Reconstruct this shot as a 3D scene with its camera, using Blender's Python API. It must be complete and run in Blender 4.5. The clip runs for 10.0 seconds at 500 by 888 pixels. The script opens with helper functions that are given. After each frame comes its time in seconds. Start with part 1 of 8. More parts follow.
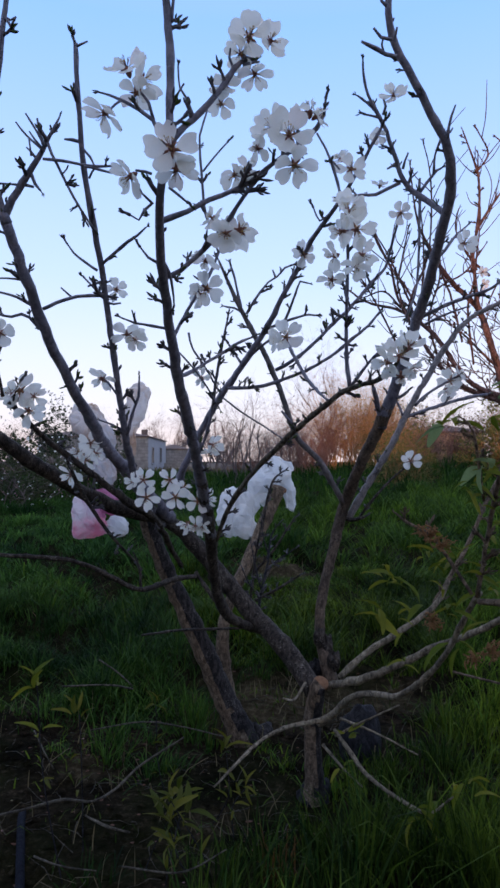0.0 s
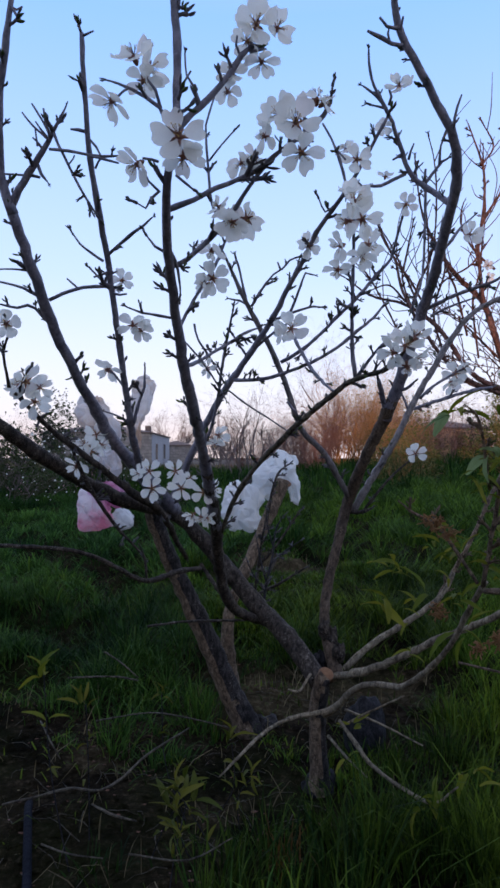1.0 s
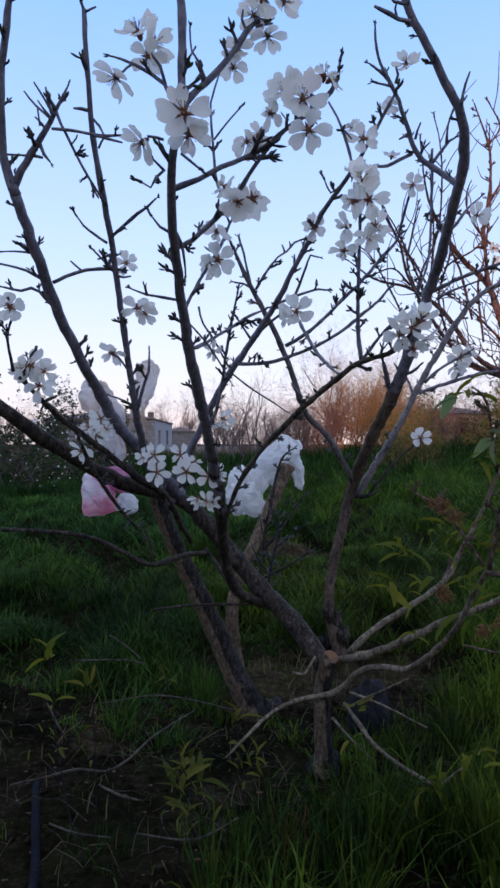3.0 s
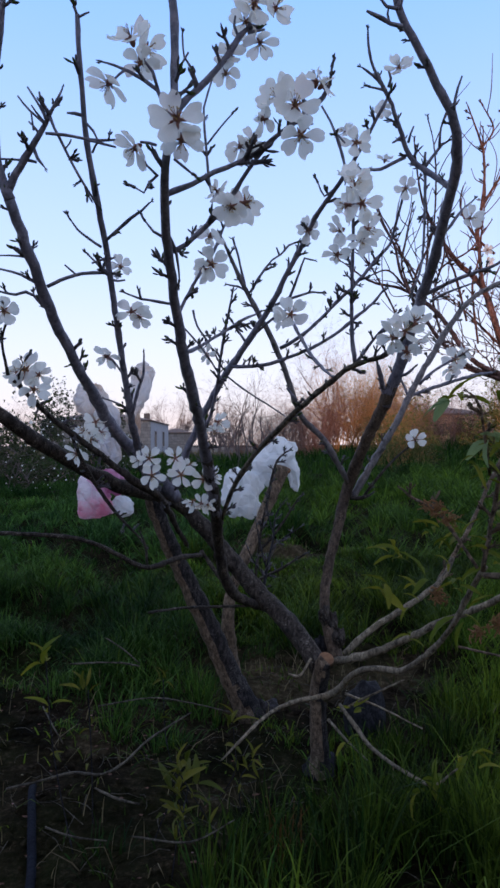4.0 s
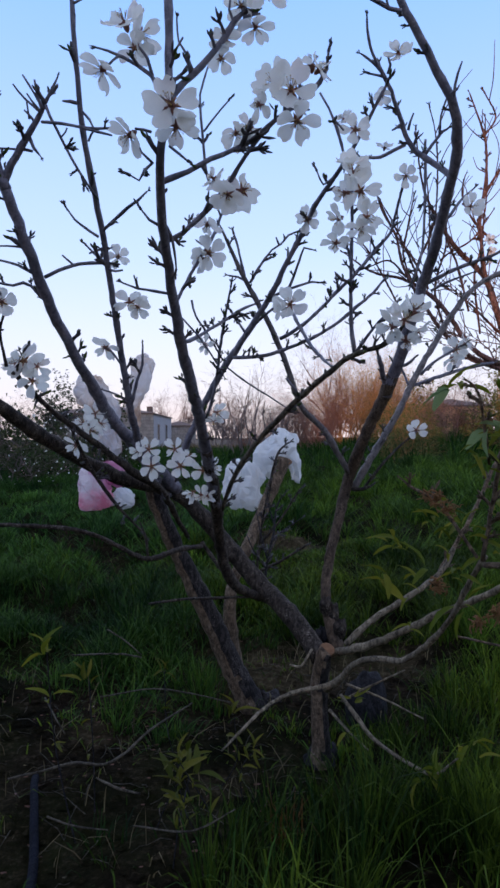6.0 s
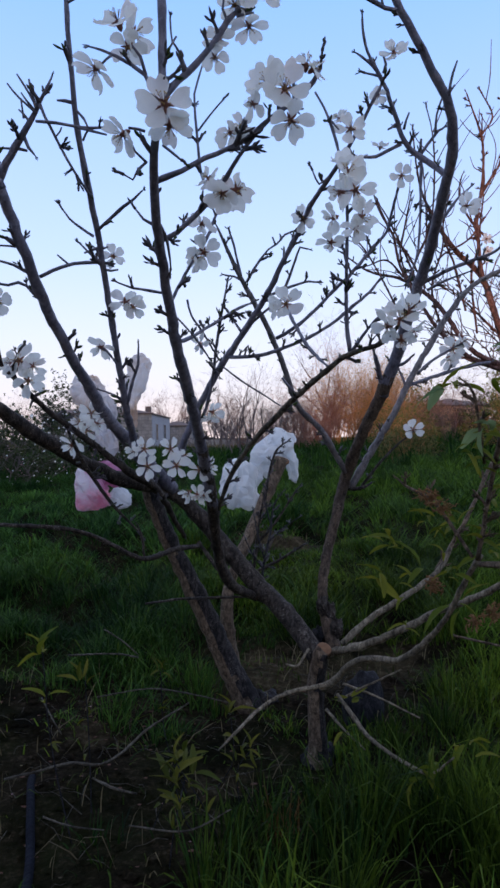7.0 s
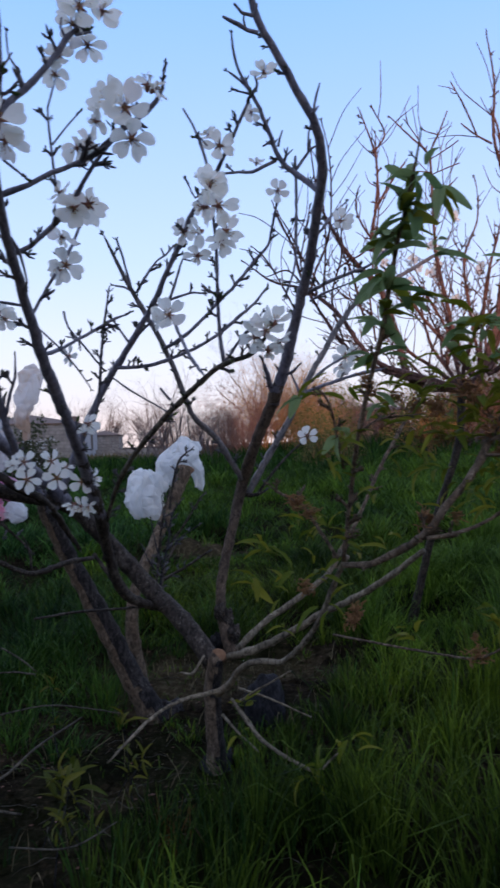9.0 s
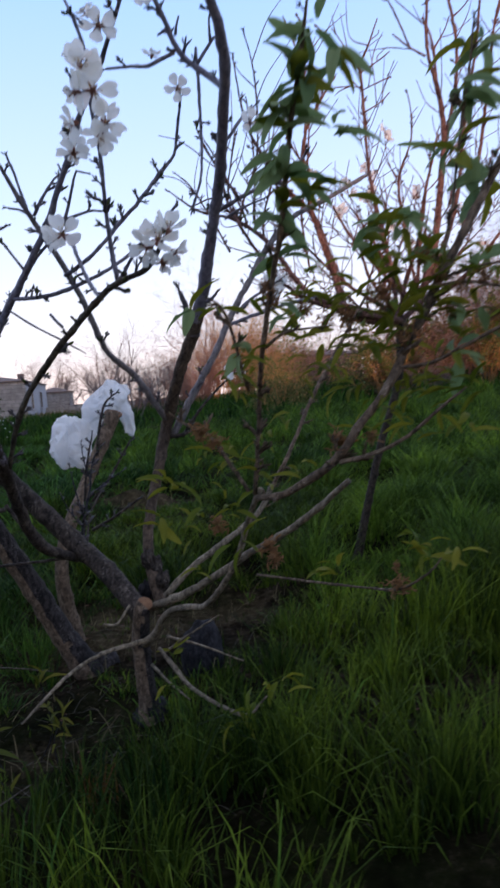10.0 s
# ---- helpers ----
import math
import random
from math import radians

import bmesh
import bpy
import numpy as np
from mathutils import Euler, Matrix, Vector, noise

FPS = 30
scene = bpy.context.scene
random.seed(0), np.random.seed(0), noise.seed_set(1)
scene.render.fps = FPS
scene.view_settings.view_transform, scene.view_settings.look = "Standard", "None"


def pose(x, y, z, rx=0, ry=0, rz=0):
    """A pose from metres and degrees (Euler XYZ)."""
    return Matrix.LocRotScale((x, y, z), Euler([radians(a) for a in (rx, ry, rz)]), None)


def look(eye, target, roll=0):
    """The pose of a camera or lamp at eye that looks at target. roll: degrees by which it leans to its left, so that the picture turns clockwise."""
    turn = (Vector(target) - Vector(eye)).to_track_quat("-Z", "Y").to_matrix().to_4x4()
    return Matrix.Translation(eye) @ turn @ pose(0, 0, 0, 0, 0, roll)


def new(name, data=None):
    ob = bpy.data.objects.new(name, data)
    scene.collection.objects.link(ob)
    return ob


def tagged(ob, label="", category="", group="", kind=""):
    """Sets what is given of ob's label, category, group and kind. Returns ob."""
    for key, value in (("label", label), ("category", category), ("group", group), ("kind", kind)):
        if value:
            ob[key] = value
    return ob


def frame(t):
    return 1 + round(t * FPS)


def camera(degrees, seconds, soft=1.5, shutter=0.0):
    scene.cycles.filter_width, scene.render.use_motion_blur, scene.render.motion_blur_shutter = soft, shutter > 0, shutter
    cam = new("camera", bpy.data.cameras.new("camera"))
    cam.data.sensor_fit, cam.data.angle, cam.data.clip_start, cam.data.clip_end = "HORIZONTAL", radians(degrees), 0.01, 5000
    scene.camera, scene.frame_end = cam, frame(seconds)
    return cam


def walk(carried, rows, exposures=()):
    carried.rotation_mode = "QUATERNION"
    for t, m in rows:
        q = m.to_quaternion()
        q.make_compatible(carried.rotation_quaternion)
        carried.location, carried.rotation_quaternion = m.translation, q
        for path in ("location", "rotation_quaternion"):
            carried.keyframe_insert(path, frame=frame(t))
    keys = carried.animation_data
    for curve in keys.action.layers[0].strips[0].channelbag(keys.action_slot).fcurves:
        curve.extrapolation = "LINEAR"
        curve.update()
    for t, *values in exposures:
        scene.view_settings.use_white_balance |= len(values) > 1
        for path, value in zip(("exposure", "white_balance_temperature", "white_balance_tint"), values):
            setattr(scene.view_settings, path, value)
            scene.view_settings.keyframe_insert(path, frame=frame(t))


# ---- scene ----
cam = camera(42.4, 10.0, soft=2.7, shutter=0.3)
PATH = [
    (0, (-0.025, -0.067, 0.914), (0.003, 1.932, 0.968), 0.1),
    (0.5, (-0.026, -0.069, 0.909), (0.006, 1.93, 0.964), -0.1),
    (1, (-0.029, -0.069, 0.903), (-0.012, 1.931, 0.946), 0.1),
    (1.5, (-0.035, -0.061, 0.9), (-0.043, 1.939, 0.907), 0.1),
    (2, (-0.028, -0.06, 0.901), (-0.032, 1.94, 0.895), -0.2),
    (2.5, (-0.029, -0.063, 0.9), (-0.036, 1.937, 0.903), 0.0),
    (3, (-0.034, -0.065, 0.898), (-0.025, 1.935, 0.898), 0.0),
    (4.5, (-0.024, -0.069, 0.903), (0.0, 1.931, 0.907), -0.3),
    (5, (-0.017, -0.069, 0.9), (0.01, 1.931, 0.897), -0.5),
    (5.5, (-0.025, -0.065, 0.898), (-0.016, 1.935, 0.879), -0.4),
    (7, (-0.018, -0.064, 0.897), (-0.003, 1.936, 0.877), -0.5),
    (7.5, (-0.016, -0.063, 0.893), (-0.01, 1.937, 0.864), -0.7),
    (8, (-0.007, -0.066, 0.897), (0.024, 1.934, 0.874), -0.9),
    (8.5, (0.013, -0.07, 0.9), (0.105, 1.927, 0.868), -1.2),
    (8.7, (0.046, -0.081, 0.898), (0.172, 1.915, 0.880), -1.5),
    (9, (0.082, -0.088, 0.899), (0.311, 1.899, 0.897), -1.8),
    (9.3, (0.133, -0.089, 0.908), (0.455, 1.885, 0.883), -2.6),
    (9.5, (0.16, -0.077, 0.907), (0.571, 1.88, 0.871), -3.3),
    (9.7, (0.176, -0.074, 0.892), (0.603, 1.878, 0.800), -3.5),
    (10, (0.179, 0.008, 0.853), (0.534, 1.97, 0.691), -4.2),
]
walk(cam, [(t, look(eye, target, roll)) for t, eye, target, roll in PATH], [(0, 1.7, 6150, 14), (8.5, 1.66, 6150, 14), (9.5, 1.66, 6200, 14), (10, 1.86, 6450, 15)])

# ---- world, sun, light ----
SUN_DIR = Vector((0.06, 1.0, -0.03)).normalized()      # the way the evening light travels
world = bpy.data.worlds.new("world")
scene.world = world
world.use_nodes = True
nt = world.node_tree
sky = nt.nodes.new("ShaderNodeTexSky")
sky.sky_type = "NISHITA"
sky.sun_disc = False
sky.sun_elevation = radians(5.0)
sky.sun_rotation = radians(183.5)
sky.air_density, sky.dust_density, sky.ozone_density = 1.0, 2.0, 1.0
# evening haze: pale rose at the horizon, deepening to azure overhead, laid over the clear sky
way = nt.nodes.new("ShaderNodeTexCoord")
height = nt.nodes.new("ShaderNodeSeparateXYZ")
nt.links.new(way.outputs["Generated"], height.inputs[0])
band = nt.nodes.new("ShaderNodeValToRGB")
for place, colour in ((0.07, (0.735, 0.7, 0.77)), (0.15, (0.655, 0.69, 0.85)), (0.27, (0.505, 0.635, 0.935)), (0.57, (0.265, 0.485, 0.965)), (0.78, (0.45, 0.48, 0.6))):
    e = band.color_ramp.elements.new(place)
    e.color = (*colour, 1)
band.color_ramp.elements[0].color = (0.86, 0.71, 0.67, 1)
band.color_ramp.elements[-1].color = (0.48, 0.49, 0.55, 1)
nt.links.new(height.outputs[2], band.inputs[0])
lift = nt.nodes.new("ShaderNodeVectorMath")
lift.operation = "SCALE"
lift.inputs["Scale"].default_value = 2.75
nt.links.new(band.outputs[0], lift.inputs[0])
haze = nt.nodes.new("ShaderNodeMix")
haze.data_type = "RGBA"
haze.inputs[0].default_value = 0.9
nt.links.new(sky.outputs[0], haze.inputs[6])
nt.links.new(lift.outputs[0], haze.inputs[7])
nt.links.new(haze.outputs[2], nt.nodes["Background"].inputs[0])
nt.nodes["Background"].inputs[1].default_value = 0.15

sun = new("sun", bpy.data.lights.new("sun", "SUN"))
sun.data.energy, sun.data.angle, sun.data.color = 0.9, radians(0.6), (1.0, 0.54, 0.33)
sun.matrix_world = look((0, 0, 0), SUN_DIR)


# ---- materials ----
def material(name, build):
    m = bpy.data.materials.new(name)
    m.use_nodes = True
    build(m.node_tree, m.node_tree.nodes["Principled BSDF"])
    return m


def node(nt, kind, **values):
    n = nt.nodes.new(kind)
    for key, value in values.items():
        n.inputs[key].default_value = value
    return n


def ramp(nt, source, *stops):
    r = nt.nodes.new("ShaderNodeValToRGB")
    while len(r.color_ramp.elements) < len(stops):
        r.color_ramp.elements.new(0.5)
    for e, (p, c) in zip(r.color_ramp.elements, stops):
        e.position, e.color = p, (*c, 1)
    nt.links.new(source, r.inputs[0])
    return r.outputs[0]


def blend(nt, fac, a, b, kind="MIX"):
    m = nt.nodes.new("ShaderNodeMix")
    m.data_type, m.blend_type = "RGBA", kind
    for socket, v in ((m.inputs[0], fac), (m.inputs[6], a), (m.inputs[7], b)):
        if isinstance(v, bpy.types.NodeSocket):
            nt.links.new(v, socket)
        else:
            socket.default_value = v if isinstance(v, (int, float)) else (*v, 1)
    return m.outputs[2]


def noise_tex(nt, scale, detail=4.0, rough=0.6, stretch=None):
    tc = nt.nodes.new("ShaderNodeTexCoord")
    n = node(nt, "ShaderNodeTexNoise", Scale=scale, Detail=detail, Roughness=rough)
    out = tc.outputs["Object"]
    if stretch:
        mp = nt.nodes.new("ShaderNodeMapping")
        mp.inputs["Scale"].default_value = stretch
        nt.links.new(out, mp.inputs[0])
        out = mp.outputs[0]
    nt.links.new(out, n.inputs["Vector"])
    return n.outputs["Fac"]


def bump(nt, p, height, strength, distance):
    b = node(nt, "ShaderNodeBump", Strength=strength, Distance=distance)
    nt.links.new(height, b.inputs["Height"])
    nt.links.new(b.outputs[0], p.inputs["Normal"])


def bark_look(dark, mid, pale, lichen, rough=0.8):
    def build(nt, p):
        grain = noise_tex(nt, 95, 8, 0.72, (1, 1, 0.5))
        col = ramp(nt, grain, (0.38, dark), (0.5, mid), (0.66, pale))
        # grey skin that has flaked off in small patches, and pale pores
        patch = ramp(nt, noise_tex(nt, 260, 5, 0.75, (0.7, 0.7, 1.4)), (0.57, (0, 0, 0)), (0.63, (0.85, 0.85, 0.85)))
        where = ramp(nt, noise_tex(nt, 26, 5, 0.7), (0.42, (0, 0, 0)), (0.58, (1, 1, 1)))
        col = blend(nt, blend(nt, 1.0, patch, where, "MULTIPLY"), col, lichen)
        cracks = ramp(nt, noise_tex(nt, 110, 8, 0.8, (1.3, 1.3, 0.6)), (0.41, (0.16, 0.15, 0.15)), (0.49, (1, 1, 1)))
        col = blend(nt, rough, col, cracks, "MULTIPLY")
        big = ramp(nt, noise_tex(nt, 13, 6, 0.7), (0.34, (0.62, 0.6, 0.59)), (0.66, (1.35, 1.3, 1.24)))
        col = blend(nt, 1.0, col, big, "MULTIPLY")
        nt.links.new(col, p.inputs["Base Color"])
        p.inputs["Roughness"].default_value = 0.46 if rough < 0.5 else 0.6
        p.inputs["Specular IOR Level"].default_value = 0.5 if rough < 0.5 else 0.12
        bump(nt, p, noise_tex(nt, 150, 7, 0.75), 0.9, 0.004)
    return build


def leaf_look(a, b, back=0.35, gloss=0.2, patchy=False):
    def build(nt, p):
        rnd = nt.nodes.new("ShaderNodeObjectInfo").outputs["Random"]
        isl = nt.nodes.new("ShaderNodeNewGeometry").outputs["Random Per Island"]
        add = nt.nodes.new("ShaderNodeMath")
        add.operation = "FRACT"
        s = nt.nodes.new("ShaderNodeMath")
        nt.links.new(rnd, s.inputs[0]), nt.links.new(isl, s.inputs[1])
        nt.links.new(s.outputs[0], add.inputs[0])
        col = ramp(nt, add.outputs[0], (0.0, a), (1.0, b))
        shade = ramp(nt, noise_tex(nt, 60, 3), (0.3, (0.75, 0.75, 0.7)), (0.7, (1.15, 1.15, 1.1)))
        col = blend(nt, 1.0, col, shade, "MULTIPLY")
        if patchy:
            spot = ramp(nt, noise_tex(nt, 1.7, 5, 0.65), (0.38, (0.3, 0.4, 0.5)), (0.5, (0.85, 0.9, 0.85)), (0.64, (1.5, 1.45, 0.95)))
            col = blend(nt, 1.0, col, spot, "MULTIPLY")
        nt.links.new(col, p.inputs["Base Color"])
        p.inputs["Roughness"].default_value = 0.6
        p.inputs["Specular IOR Level"].default_value = gloss
        tr = nt.nodes.new("ShaderNodeBsdfTranslucent")
        nt.links.new(col, tr.inputs[0])
        mix = node(nt, "ShaderNodeMixShader", Fac=back)
        nt.links.new(p.outputs[0], mix.inputs[1]), nt.links.new(tr.outputs[0], mix.inputs[2])
        nt.links.new(mix.outputs[0], nt.nodes["Material Output"].inputs[0])
    return build


def petal_look(nt, p):
    rnd = nt.nodes.new("ShaderNodeObjectInfo").outputs["Random"]
    col = ramp(nt, rnd, (0.0, (0.95, 0.95, 0.89)), (0.8, (0.97, 0.97, 0.915)), (1.0, (0.96, 0.91, 0.87)))
    # a pink stain at the claw of the petal
    tc = nt.nodes.new("ShaderNodeTexCoord")
    sep = nt.nodes.new("ShaderNodeSeparateXYZ")
    nt.links.new(tc.outputs["Object"], sep.inputs[0])
    claw = ramp(nt, sep.outputs[0], (0.06, (0.66, 0.36, 0.4)), (0.19, (1, 1, 1)))
    veins = ramp(nt, noise_tex(nt, 9, 3, 0.5, (1, 8, 1)), (0.35, (0.95, 0.95, 0.95)), (0.65, (1, 1, 1)))
    col = blend(nt, 1.0, blend(nt, 1.0, col, claw, "MULTIPLY"), veins, "MULTIPLY")
    nt.links.new(col, p.inputs["Base Color"])
    p.inputs["Roughness"].default_value = 0.6
    tr = nt.nodes.new("ShaderNodeBsdfTranslucent")
    nt.links.new(col, tr.inputs[0])
    mix = node(nt, "ShaderNodeMixShader", Fac=0.55)
    nt.links.new(p.outputs[0], mix.inputs[1]), nt.links.new(tr.outputs[0], mix.inputs[2])
    nt.links.new(mix.outputs[0], nt.nodes["Material Output"].inputs[0])


def plastic_look(base, stain, clear, back, at=0.5):
    def build(nt, p):
        col = ramp(nt, noise_tex(nt, 9, 4), (at - 0.1, stain), (at + 0.08, base))
        nt.links.new(col, p.inputs["Base Color"])
        p.inputs["Roughness"].default_value = 0.3
        bump(nt, p, noise_tex(nt, 30, 5, 0.6), 0.5, 0.01)
        tr = nt.nodes.new("ShaderNodeBsdfTranslucent")
        nt.links.new(col, tr.inputs[0])
        mix = node(nt, "ShaderNodeMixShader", Fac=back)
        nt.links.new(p.outputs[0], mix.inputs[1]), nt.links.new(tr.outputs[0], mix.inputs[2])
        last = mix.outputs[0]
        if clear:
            see = node(nt, "ShaderNodeMixShader", Fac=clear)
            nt.links.new(last, see.inputs[1])
            nt.links.new(nt.nodes.new("ShaderNodeBsdfTransparent").outputs[0], see.inputs[2])
            last = see.outputs[0]
        nt.links.new(last, nt.nodes["Material Output"].inputs[0])
    return build


def soil_look(nt, p):
    fine = noise_tex(nt, 44, 9, 0.78)
    col = ramp(nt, fine, (0.34, (0.005, 0.0038, 0.0025)), (0.54, (0.022, 0.0165, 0.0108)), (0.74, (0.1, 0.077, 0.052)))
    moss = ramp(nt, noise_tex(nt, 1.1, 6, 0.65), (0.42, (0, 0, 0)), (0.6, (0.8, 0.8, 0.8)))
    col = blend(nt, moss, col, (0.008, 0.014, 0.003))
    # paler dried-out patches behind the tree and on the trodden soil
    where = nt.nodes.new("ShaderNodeTexCoord").outputs["Object"]
    rag = ramp(nt, noise_tex(nt, 7, 5, 0.7), (0.3, (0.6, 0.6, 0.6)), (0.7, (1.4, 1.4, 1.4)))
    for spot, size in (((0.1, 2.26, 0.08), 0.34), ((0.5, 2.4, 0.08), 0.25), ((0.3, 4.5, 0.09), 0.6), ((-0.46, 1.78, 0.06), 0.12), ((-0.1, 1.52, 0.06), 0.1)):
        far = nt.nodes.new("ShaderNodeVectorMath")
        far.operation = "DISTANCE"
        nt.links.new(where, far.inputs[0])
        far.inputs[1].default_value = spot
        reach = nt.nodes.new("ShaderNodeMath")
        reach.operation = "MULTIPLY"
        nt.links.new(far.outputs["Value"], reach.inputs[0]), nt.links.new(rag, reach.inputs[1])
        dry = ramp(nt, reach.outputs[0], (size * 0.35, (0.8, 0.8, 0.8)), (size, (0, 0, 0)))
        col = blend(nt, dry, col, ramp(nt, fine, (0.3, (0.022, 0.0165, 0.009)), (0.5, (0.055, 0.043, 0.025)), (0.72, (0.13, 0.105, 0.064))))
    trodden = ramp(nt, noise_tex(nt, 5, 5, 0.7), (0.35, (0.4, 0.4, 0.4)), (0.65, (2.0, 1.9, 1.8)))
    col = blend(nt, 1.0, col, trodden, "MULTIPLY")
    nt.links.new(col, p.inputs["Base Color"])
    p.inputs["Roughness"].default_value = 0.95
    p.inputs["Specular IOR Level"].default_value = 0.02
    bump(nt, p, noise_tex(nt, 45, 8, 0.75), 0.9, 0.03)


def plain_look(a, b, scale, rough=0.8, stretch=None, depth=0.01, metal=0.0, gloss=0.5):
    def build(nt, p):
        p.inputs["Specular IOR Level"].default_value = gloss
        nt.links.new(ramp(nt, noise_tex(nt, scale, 5, 0.65, stretch), (0.3, a), (0.7, b)), p.inputs["Base Color"])
        p.inputs["Roughness"].default_value = rough
        p.inputs["Metallic"].default_value = metal
        bump(nt, p, noise_tex(nt, scale * 3, 4), 0.5, depth)
    return build


def stone_look(nt, p):
    tc = nt.nodes.new("ShaderNodeTexCoord")
    b = node(nt, "ShaderNodeTexBrick", Scale=1.0)
    b.inputs["Color1"].default_value = (0.36, 0.32, 0.28, 1)
    b.inputs["Color2"].default_value = (0.27, 0.24, 0.21, 1)
    b.inputs["Mortar"].default_value = (0.24, 0.21, 0.18, 1)
    b.inputs["Brick Width"].default_value, b.inputs["Row Height"].default_value = 0.5, 0.24
    b.inputs["Mortar Size"].default_value = 0.02
    mp = nt.nodes.new("ShaderNodeMapping")
    mp.inputs["Rotation"].default_value = (radians(90), 0, 0)
    nt.links.new(tc.outputs["Object"], mp.inputs[0])
    nt.links.new(mp.outputs[0], b.inputs["Vector"])
    col = blend(nt, 1.0, b.outputs[0], ramp(nt, noise_tex(nt, 3, 5), (0.3, (0.7, 0.7, 0.7)), (0.7, (1.2, 1.2, 1.2))), "MULTIPLY")
    nt.links.new(col, p.inputs["Base Color"])
    p.inputs["Roughness"].default_value = 0.9


